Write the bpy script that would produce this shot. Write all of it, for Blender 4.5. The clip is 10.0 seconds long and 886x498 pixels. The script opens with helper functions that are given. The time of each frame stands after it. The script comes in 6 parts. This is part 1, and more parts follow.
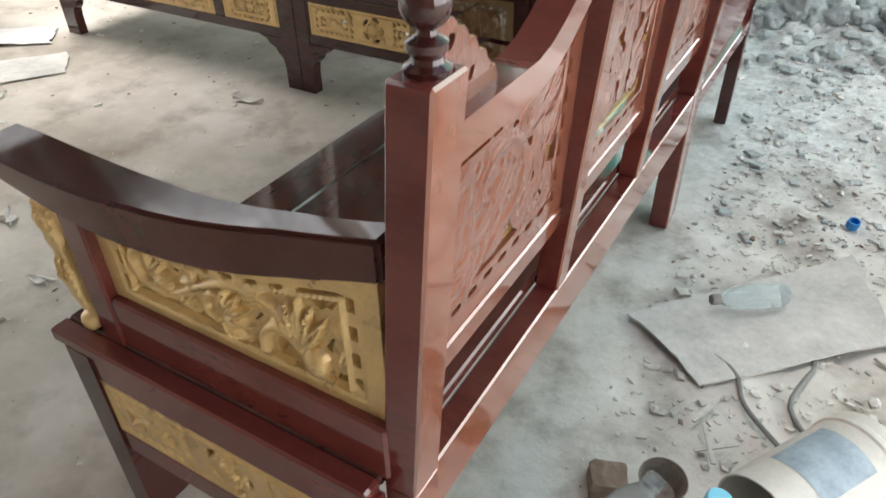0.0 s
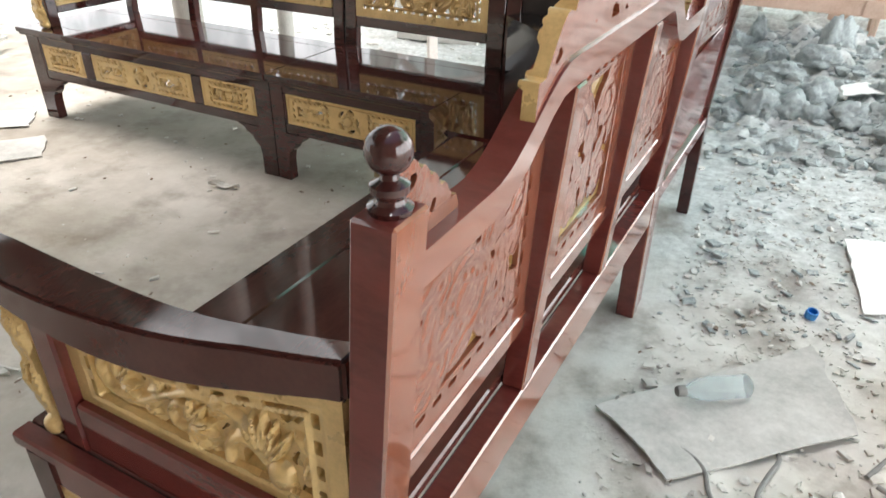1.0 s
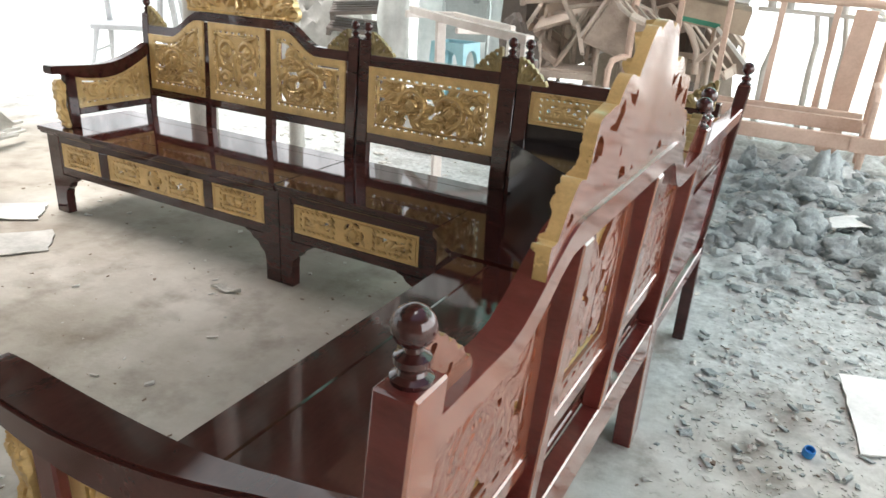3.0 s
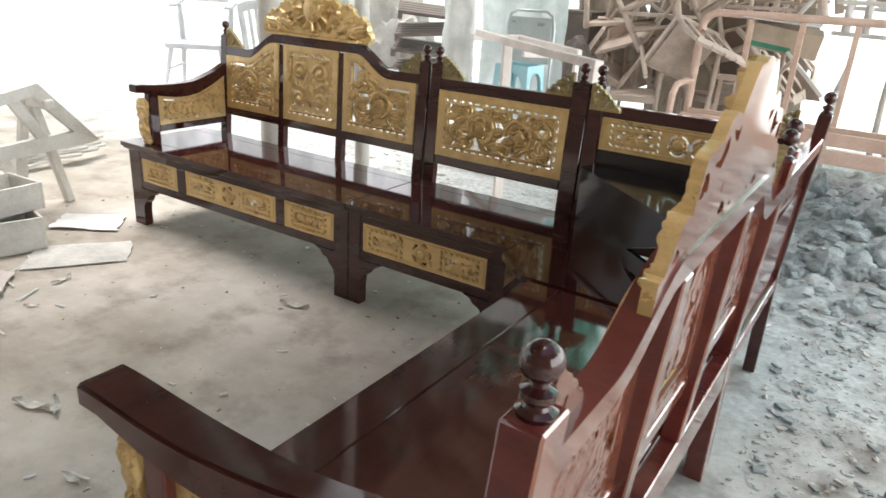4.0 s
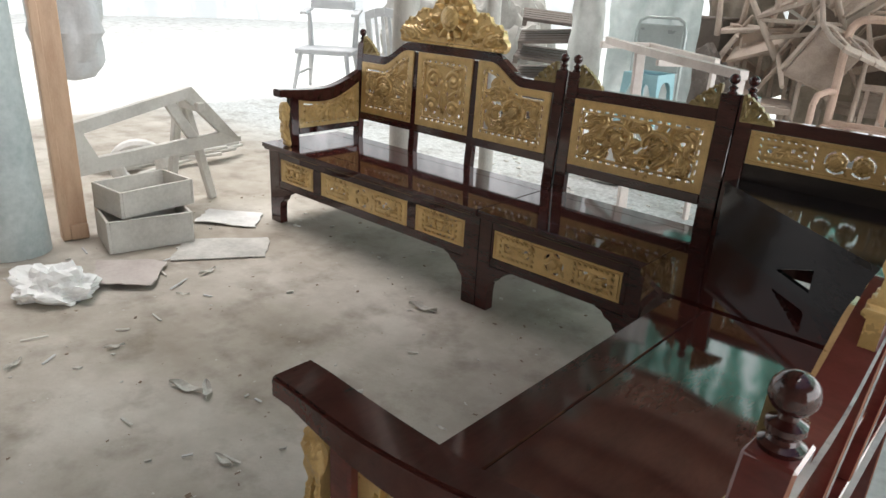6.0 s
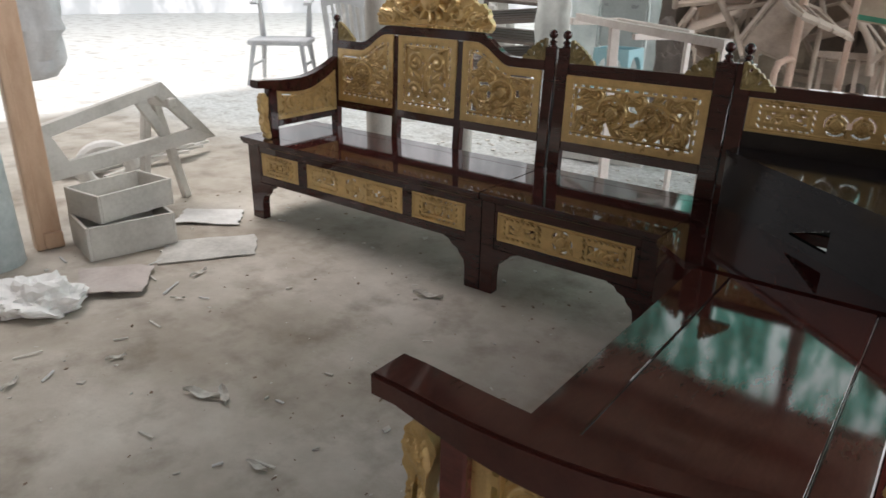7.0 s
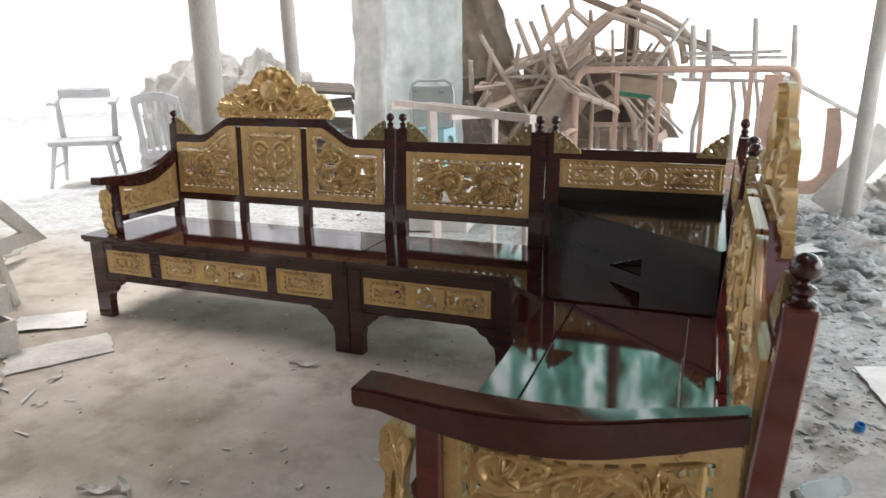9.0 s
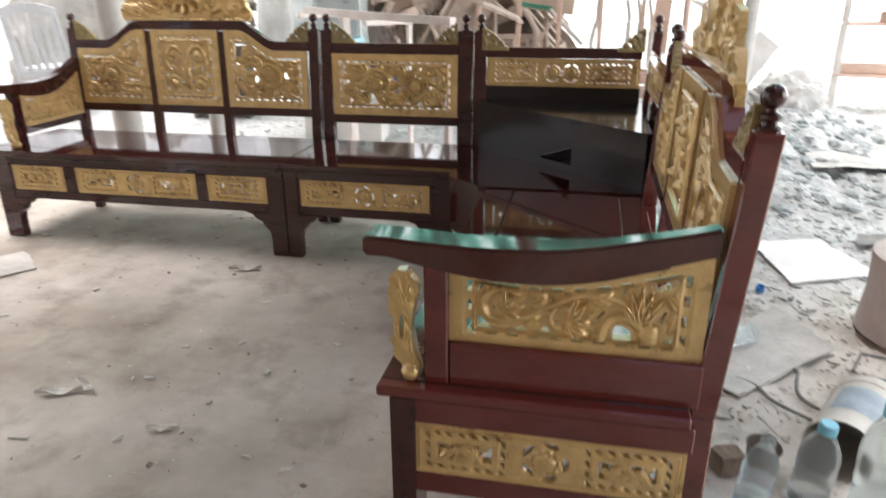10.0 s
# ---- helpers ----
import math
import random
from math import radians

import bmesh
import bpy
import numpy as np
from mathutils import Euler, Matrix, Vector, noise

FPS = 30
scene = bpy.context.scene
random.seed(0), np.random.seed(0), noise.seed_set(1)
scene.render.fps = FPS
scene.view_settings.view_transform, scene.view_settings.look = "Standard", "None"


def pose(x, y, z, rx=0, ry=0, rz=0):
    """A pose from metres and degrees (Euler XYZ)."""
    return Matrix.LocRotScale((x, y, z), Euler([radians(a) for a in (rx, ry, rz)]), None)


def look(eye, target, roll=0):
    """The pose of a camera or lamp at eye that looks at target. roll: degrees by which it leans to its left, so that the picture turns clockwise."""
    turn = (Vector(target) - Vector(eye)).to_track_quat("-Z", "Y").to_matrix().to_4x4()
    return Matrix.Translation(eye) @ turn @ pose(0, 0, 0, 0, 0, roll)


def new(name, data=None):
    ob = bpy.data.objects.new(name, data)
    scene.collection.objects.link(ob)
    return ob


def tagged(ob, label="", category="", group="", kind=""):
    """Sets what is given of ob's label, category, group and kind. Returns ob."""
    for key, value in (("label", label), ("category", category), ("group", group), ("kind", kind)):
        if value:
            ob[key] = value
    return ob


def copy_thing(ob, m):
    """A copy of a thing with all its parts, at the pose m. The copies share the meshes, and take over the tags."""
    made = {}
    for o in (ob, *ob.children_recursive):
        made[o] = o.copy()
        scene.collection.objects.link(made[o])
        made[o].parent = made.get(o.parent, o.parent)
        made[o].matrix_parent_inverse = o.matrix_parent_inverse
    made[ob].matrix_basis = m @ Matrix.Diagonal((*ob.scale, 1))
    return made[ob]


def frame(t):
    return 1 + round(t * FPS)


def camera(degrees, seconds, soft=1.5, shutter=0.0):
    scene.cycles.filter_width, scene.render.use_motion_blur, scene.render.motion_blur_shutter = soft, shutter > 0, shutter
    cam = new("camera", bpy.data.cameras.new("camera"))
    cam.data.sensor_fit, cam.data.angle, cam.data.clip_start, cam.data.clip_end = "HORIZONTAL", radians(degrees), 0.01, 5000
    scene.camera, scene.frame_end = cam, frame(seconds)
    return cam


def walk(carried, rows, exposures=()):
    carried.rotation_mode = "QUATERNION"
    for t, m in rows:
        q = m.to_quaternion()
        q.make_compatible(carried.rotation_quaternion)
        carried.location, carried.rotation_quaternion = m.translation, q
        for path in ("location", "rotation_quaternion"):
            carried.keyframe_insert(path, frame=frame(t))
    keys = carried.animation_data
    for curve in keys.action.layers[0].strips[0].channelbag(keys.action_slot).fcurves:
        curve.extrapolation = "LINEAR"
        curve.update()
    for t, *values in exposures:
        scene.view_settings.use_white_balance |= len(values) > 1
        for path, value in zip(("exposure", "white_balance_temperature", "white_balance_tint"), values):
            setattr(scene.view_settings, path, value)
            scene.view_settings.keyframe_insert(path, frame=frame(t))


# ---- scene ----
cam = camera(65.1, 10.0, 1.5, 0.4)
PATH = [
    (0, (0.295, -0.395, 1.148), (-0.534, 0.989, -0.035), -0.9),
    (0.5, (0.302, -0.388, 1.175), (-0.527, 1.063, 0.076), -0.2),
    (1, (0.305, -0.389, 1.203), (-0.518, 1.131, 0.196), 0.7),
    (1.5, (0.306, -0.393, 1.224), (-0.504, 1.175, 0.285), 1.8),
    (2, (0.303, -0.394, 1.247), (-0.511, 1.206, 0.366), 2.8),
    (2.5, (0.298, -0.392, 1.262), (-0.535, 1.24, 0.46), 3.4),
    (4, (0.229, -0.45, 1.29), (-0.777, 1.125, 0.577), 3.6),
    (4.5, (0.199, -0.467, 1.297), (-0.881, 1.059, 0.588), 3.9),
    (5, (0.169, -0.482, 1.298), (-0.982, 0.989, 0.584), 4),
    (5.5, (0.147, -0.501, 1.298), (-1.064, 0.921, 0.582), 3.6),
    (5.7, (0.144, -0.508, 1.296), (-1.094, 0.893, 0.588), 3.3),
    (6.8, (0.003, -0.607, 1.276), (-1.174, 0.832, 0.539), 1.0),
    (7, (-0.057, -0.628, 1.261), (-1.177, 0.853, 0.518), 1.1),
    (7.2, (-0.123, -0.653, 1.253), (-1.192, 0.867, 0.51), 0.4),
    (7.5, (-0.199, -0.689, 1.24), (-1.153, 0.917, 0.523), -0.6),
    (7.8, (-0.226, -0.738, 1.245), (-1.022, 0.977, 0.591), -2.0),
    (8, (-0.214, -0.762, 1.255), (-1.021, 0.968, 0.657), -2.3),
    (8.5, (-0.15, -0.847, 1.258), (-0.943, 0.906, 0.713), -1.7),
    (9, (-0.105, -0.965, 1.262), (-0.803, 0.838, 0.749), -0.6),
    (9.3, (-0.112, -1.028, 1.25), (-0.759, 0.773, 0.674), -0.6),
    (9.5, (-0.124, -1.055, 1.229), (-0.753, 0.748, 0.634), -0.9),
    (9.7, (-0.171, -1.107, 1.205), (-0.728, 0.706, 0.577), -0.4),
    (9.85, (-0.214, -1.122, 1.179), (-0.679, 0.703, 0.505), -0.2),
    (10, (-0.254, -1.144, 1.162), (-0.641, 0.685, 0.45), -0.3),
]
walk(cam, [(t, look(eye, target, roll)) for t, eye, target, roll in PATH],
     [(0, 0.25, 6280, 10), (0.8, 0.41, 6280, 10), (2, 0.45, 6280, 10), (2.5, 0.35, 6280, 10), (3.8, -0.08, 6290, 11), (4, 0.12, 6290, 11), (4.5, 0.04, 6290, 11), (5.5, -0.24, 6280, 10), (7, -0.72, 6320, 13), (7.3, -0.83, 6320, 13), (7.7, -0.16, 6350, 16), (8, 0.10, 6350, 16), (8.4, -0.58, 6350, 16), (9.1, -0.24, 6350, 16), (9.4, -0.08, 6350, 16), (9.7, -0.30, 6350, 16), (10, 0.11, 6350, 16)])

# ---------------------------------------------------------------- light
world = bpy.data.worlds.new("sky")
scene.world = world
world.use_nodes = True
wn = world.node_tree
sky = wn.nodes.new("ShaderNodeTexSky")
sky.sky_type = "NISHITA"
sky.sun_disc = False
sky.sun_elevation, sky.sun_rotation = radians(75), radians(285)
sky.air_density, sky.dust_density = 1.2, 3.0
wn.nodes["Background"].inputs["Strength"].default_value = 0.15
wn.links.new(sky.outputs["Color"], wn.nodes["Background"].inputs["Color"])
sun = new("sun", bpy.data.lights.new("sun", "SUN"))
sun.data.energy, sun.data.angle, sun.data.color = 4.6, radians(36), (1.0, 0.96, 0.9)
sun.matrix_world = look((-3.8, 1.0, 15), (0, 0, 0))


# ---------------------------------------------------------------- materials
def material(name):
    m = bpy.data.materials.new(name)
    m.use_nodes = True
    return m, m.node_tree, m.node_tree.nodes["Principled BSDF"]


def node(tree, kind, **values):
    n = tree.nodes.new(kind)
    for k, v in values.items():
        n.inputs[k].default_value = v
    return n


def ramp(tree, source, stops):
    r = tree.nodes.new("ShaderNodeValToRGB")
    e = r.color_ramp.elements
    while len(e) < len(stops):
        e.new(0.5)
    for k, (p, c) in zip(e, stops):
        k.position, k.color = p, (*c, 1)
    tree.links.new(source, r.inputs["Fac"])
    return r


def coords(tree, stretch=(1, 1, 1), world_space=False):
    """Object coordinates, or world position, scaled."""
    mp = tree.nodes.new("ShaderNodeMapping")
    mp.inputs["Scale"].default_value = stretch
    if world_space:
        g = tree.nodes.new("ShaderNodeNewGeometry")
        tree.links.new(g.outputs["Position"], mp.inputs["Vector"])
    else:
        c = tree.nodes.new("ShaderNodeTexCoord")
        tree.links.new(c.outputs["Object"], mp.inputs["Vector"])
    return mp.outputs["Vector"]


def bump(tree, bsdf, height, strength, distance):
    b = node(tree, "ShaderNodeBump", Strength=strength, Distance=distance)
    tree.links.new(height, b.inputs["Height"])
    tree.links.new(b.outputs["Normal"], bsdf.inputs["Normal"])


def surface(name, dark, light, scale=6.0, stretch=(1, 1, 1), rough=(0.5, 0.7), metal=0.0, coat=0.0,
            relief=0.15, relief_scale=60.0, relief_depth=0.002, spread=0.15, world_space=False):
    """Two-scale surface: broad stains and fine grain, with its own gloss variation and bump."""
    m, t, b = material(name)
    v = coords(t, stretch, world_space)
    broad = node(t, "ShaderNodeTexNoise", Scale=scale, Detail=5.0, Roughness=0.6)
    fine = node(t, "ShaderNodeTexNoise", Scale=relief_scale, Detail=6.0, Roughness=0.65)
    t.links.new(v, broad.inputs["Vector"])
    t.links.new(v, fine.inputs["Vector"])
    mix = node(t, "ShaderNodeMath")
    mix.operation = "MULTIPLY_ADD"
    t.links.new(fine.outputs["Fac"], mix.inputs[0])
    mix.inputs[1].default_value = 0.5
    t.links.new(broad.outputs["Fac"], mix.inputs[2])
    info = t.nodes.new("ShaderNodeObjectInfo")
    shift = node(t, "ShaderNodeMath")
    shift.operation = "MULTIPLY_ADD"
    t.links.new(info.outputs["Random"], shift.inputs[0])
    shift.inputs[1].default_value = spread
    t.links.new(mix.outputs[0], shift.inputs[2])
    c = ramp(t, shift.outputs[0], [(0.45, dark), (1.05, light)])
    c.color_ramp.elements[1].position = 1.0
    t.links.new(c.outputs["Color"], b.inputs["Base Color"])
    r = node(t, "ShaderNodeMapRange")
    r.inputs["From Min"].default_value, r.inputs["From Max"].default_value = 0.3, 0.7
    r.inputs["To Min"].default_value, r.inputs["To Max"].default_value = rough
    t.links.new(broad.outputs["Fac"], r.inputs["Value"])
    t.links.new(r.outputs["Result"], b.inputs["Roughness"])
    b.inputs["Metallic"].default_value = metal
    b.inputs["Coat Weight"].default_value = coat
    b.inputs["Coat Roughness"].default_value = 0.06
    bump(t, b, fine.outputs["Fac"], relief, relief_depth)
    return m


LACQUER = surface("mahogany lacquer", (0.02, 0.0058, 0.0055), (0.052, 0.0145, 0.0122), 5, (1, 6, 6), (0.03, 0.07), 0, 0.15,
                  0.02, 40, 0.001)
# Back tones of the mahogany lacquer, lightened for the daylight falling on them.
LACQUER_LIT_BACK = surface("red lacquer, lit back", (0.125, 0.036, 0.019), (0.215, 0.07, 0.038), 4, (3, 3, 1), (0.08, 0.16), 0, 1.0,
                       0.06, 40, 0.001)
CARVED_LIT_BACK = surface("red lacquer, lit back, over rough carving", (0.125, 0.036, 0.019), (0.215, 0.07, 0.038), 4, (1, 1, 1), (0.08, 0.16), 0, 1.0, 0.4, 42, 0.005)
GOLD = surface("gold paint", (0.385, 0.252, 0.097), (0.7, 0.49, 0.205), 14, (1, 1, 1), (0.24, 0.4), 0.32, 0.45, 0.16, 200, 0.0007)
# Darker copy of the gold, with the brackets' backlit shade in its colour.
GOLD_SHADED = surface("gold paint, shaded copy", (0.13, 0.098, 0.042), (0.32, 0.24, 0.1), 14, (1, 1, 1), (0.4, 0.55), 0.25, 0.15, 0.1, 220, 0.0006)
BLACK = surface("black lacquer", (0.0145, 0.0122, 0.0125), (0.0245, 0.0205, 0.0205), 5, (1, 4, 4), (0.08, 0.16), 0, 0.15, 0.03, 40, 0.001)
BLACK.node_tree.nodes["Principled BSDF"].inputs["Specular IOR Level"].default_value = 0.3
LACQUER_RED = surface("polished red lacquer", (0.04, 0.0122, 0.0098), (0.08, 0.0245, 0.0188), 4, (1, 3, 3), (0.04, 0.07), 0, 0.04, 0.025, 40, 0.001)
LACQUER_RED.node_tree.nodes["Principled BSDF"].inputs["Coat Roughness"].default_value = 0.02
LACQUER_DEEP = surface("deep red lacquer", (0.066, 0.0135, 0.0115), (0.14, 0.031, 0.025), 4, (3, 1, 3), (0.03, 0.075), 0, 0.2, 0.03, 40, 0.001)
PALEWOOD = surface("pale planed wood", (0.55, 0.47, 0.42), (0.78, 0.71, 0.66), 6, (1, 1, 1), (0.5, 0.75), 0, 0, 0.12, 60, 0.001, 0.1)
RAW = surface("sanded raw wood", (0.3, 0.22, 0.175), (0.56, 0.46, 0.38), 7, (1, 1, 1), (0.55, 0.8), 0, 0, 0.15, 70, 0.001, 0.3)
GREYWOOD = surface("dusty grey wood", (0.36, 0.34, 0.31), (0.64, 0.62, 0.58), 5, (1, 1, 1), (0.7, 0.9), 0, 0, 0.2, 60, 0.002, 0.2)
PINKWOOD = surface("pale primed teak", (0.46, 0.3, 0.22), (0.68, 0.5, 0.4), 5, (1, 1, 1), (0.45, 0.65), 0, 0.0, 0.1, 60, 0.001, 0.1)
BAMBOO = surface("weathered pole", (0.3, 0.29, 0.26), (0.52, 0.5, 0.46), 5, (3, 3, 1), (0.6, 0.85), 0, 0, 0.2, 40, 0.002)
PLASTER = surface("stained lime plaster", (0.3, 0.36, 0.37), (0.62, 0.66, 0.66), 3.2, (1, 1, 1), (0.75, 0.95), 0, 0, 0.25, 35, 0.004, 0.0)
PAPER = surface("dusty white paper", (0.5, 0.49, 0.47), (0.78, 0.77, 0.75), 6, (1, 1, 1), (0.8, 0.95), 0, 0, 0.15, 50, 0.001, 0.1)
WHITEPAPER = surface("white paper", (0.72, 0.72, 0.71), (0.85, 0.85, 0.84), 6, (1, 1, 1), (0.8, 0.95), 0, 0, 0.15, 50, 0.001, 0.1)
BOARD = surface("dusty plywood", (0.3, 0.29, 0.265), (0.58, 0.565, 0.53), 7, (1, 1, 1), (0.75, 0.95), 0, 0, 0.2, 60, 0.002, 0.05)
CLOTH = surface("grey sacking", (0.25, 0.25, 0.235), (0.55, 0.55, 0.52), 5, (1, 1, 1), (0.85, 0.97), 0, 0, 0.3, 90, 0.003)
BROWNCLOTH = surface("brown grimy cloth", (0.19, 0.16, 0.135), (0.4, 0.345, 0.295), 4, (1, 1, 1), (0.8, 0.95), 0, 0, 0.3, 50, 0.004)
SACKING = surface("tan plastic sacks", (0.28, 0.265, 0.235), (0.54, 0.52, 0.475), 4, (1, 1, 1), (0.5, 0.75), 0, 0, 0.25, 22, 0.006, 0.1)
PINKCLOTH = surface("dusty pink cardboard", (0.36, 0.3, 0.28), (0.52, 0.47, 0.44), 6, (1, 1, 1), (0.8, 0.95), 0, 0, 0.2, 50, 0.002)
STEEL = surface("grey enamelled tube", (0.28, 0.31, 0.3), (0.42, 0.46, 0.45), 6, (1, 1, 1), (0.25, 0.4), 0.3, 0.1, 0.05, 60, 0.001)
BLUE = surface("pale blue plastic", (0.22, 0.42, 0.47), (0.34, 0.55, 0.6), 6, (1, 1, 1), (0.35, 0.55), 0, 0, 0.05, 60, 0.001)
BLUESEAT = surface("deep blue plastic", (0.06, 0.17, 0.23), (0.11, 0.26, 0.33), 6, (1, 1, 1), (0.3, 0.5), 0, 0, 0.05, 60, 0.001)
CAPBLUE = surface("bright blue plastic", (0.01, 0.12, 0.42), (0.03, 0.25, 0.62), 20, (1, 1, 1), (0.3, 0.45), 0, 0, 0.05, 90, 0.001)
SKYCAP = surface("sky blue plastic cap", (0.12, 0.42, 0.58), (0.22, 0.55, 0.7), 20, (1, 1, 1), (0.35, 0.5), 0, 0, 0.05, 90, 0.001)
RUBBER = surface("dusty rubber cable", (0.1, 0.1, 0.095), (0.24, 0.235, 0.22), 20, (1, 1, 1), (0.7, 0.9), 0, 0, 0.1, 90, 0.001)
JAMB = surface("pale orange door timber", (0.4, 0.24, 0.145), (0.6, 0.41, 0.28), 5, (5, 5, 1), (0.45, 0.65), 0, 0.05, 0.12, 60, 0.001)
# Grey lightened to carry the haze veil over the far chairs.
PALEGREY = surface("pale grey timber", (0.4, 0.405, 0.41), (0.62, 0.625, 0.63), 5, (1, 1, 1), (0.7, 0.9), 0, 0, 0.2, 60, 0.002, 0.1)
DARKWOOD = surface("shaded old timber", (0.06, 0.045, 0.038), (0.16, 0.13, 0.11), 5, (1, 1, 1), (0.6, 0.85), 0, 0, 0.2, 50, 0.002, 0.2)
GREENPAINT = surface("green print", (0.03, 0.16, 0.1), (0.06, 0.25, 0.16), 12, (1, 1, 1), (0.6, 0.8))
CARTON = surface("brown carton", (0.3, 0.23, 0.17), (0.46, 0.37, 0.28), 6, (1, 1, 1), (0.8, 0.95), 0, 0, 0.12, 80, 0.001)
CREAM = surface("cream painted tin", (0.38, 0.36, 0.315), (0.57, 0.55, 0.5), 6, (1, 1, 1), (0.5, 0.75), 0, 0, 0.1, 60, 0.001)
INK = surface("faded blue label", (0.12, 0.17, 0.21), (0.32, 0.38, 0.42), 16, (1, 1, 1), (0.6, 0.8), 0, 0, 0.1, 90, 0.001)
BROWNROCK = surface("brown block", (0.1, 0.065, 0.045), (0.26, 0.19, 0.14), 14, (1, 1, 1), (0.8, 0.95), 0, 0, 0.5, 60, 0.006)
RUST = surface("rusty tin", (0.1, 0.07, 0.05), (0.4, 0.36, 0.31), 14, (1, 1, 1), (0.6, 0.9), 0.2, 0, 0.3, 90, 0.002)
ROOFING = surface("old roof boards", (0.24, 0.15, 0.11), (0.46, 0.32, 0.25), 3, (1, 5, 1), (0.75, 0.95), 0, 0, 0.2, 40, 0.003)
CLOD = surface("dusty clods", (0.185, 0.208, 0.207), (0.44, 0.478, 0.472), 9, (1, 1, 1), (0.85, 0.97), 0, 0, 0.9, 70, 0.012, 0.1)
BROWNWOOD = surface("old brown boards", (0.15, 0.11, 0.088), (0.32, 0.25, 0.205), 5, (1, 1, 1), (0.6, 0.85), 0, 0, 0.2, 50, 0.002, 0.2)
DUST = surface("pale dry dust", (0.37, 0.357, 0.325), (0.64, 0.625, 0.585), 9, (1, 1, 1), (0.85, 0.97), 0, 0, 0.5, 70, 0.006, 0.1)
CHIPS = surface("wood shavings", (0.3, 0.28, 0.25), (0.7, 0.68, 0.63), 9, (1, 1, 1), (0.8, 0.95), 0, 0, 0.2, 60, 0.001)


def plastic_clear():
    m, t, b = material("clear plastic")
    b.inputs["Base Color"].default_value = (0.82, 0.9, 0.92, 1)
    b.inputs["Roughness"].default_value = 0.05
    b.inputs["Transmission Weight"].default_value = 0.92
    b.inputs["IOR"].default_value = 1.2
    n = node(t, "ShaderNodeTexNoise", Scale=40.0, Detail=4.0)
    bump(t, b, n.outputs["Fac"], 0.2, 0.003)
    return m


PET = plastic_clear()


def sheeting(name, dark, light):
    """Thin plastic sheeting that lets daylight through."""
    m = surface(name, dark, light, 4, (1, 1, 1), (0.4, 0.6), 0, 0, 0.3, 18, 0.008, 0.1)
    t = m.node_tree
    b = t.nodes["Principled BSDF"]
    tr = t.nodes.new("ShaderNodeBsdfTranslucent")
    mix = node(t, "ShaderNodeMixShader", Fac=0.7)
    t.links.new(b.inputs["Base Color"].links[0].from_socket, tr.inputs["Color"])
    t.links.new(b.outputs[0], mix.inputs[1])
    t.links.new(tr.outputs[0], mix.inputs[2])
    t.links.new(mix.outputs[0], t.nodes["Material Output"].inputs["Surface"])
    return m


SHEETING = sheeting("pale plastic sheeting", (0.6, 0.64, 0.635), (0.97, 0.975, 0.97))
TWISTED = sheeting("grimy white tarpaulin, thin", (0.55, 0.54, 0.52), (0.9, 0.89, 0.87))


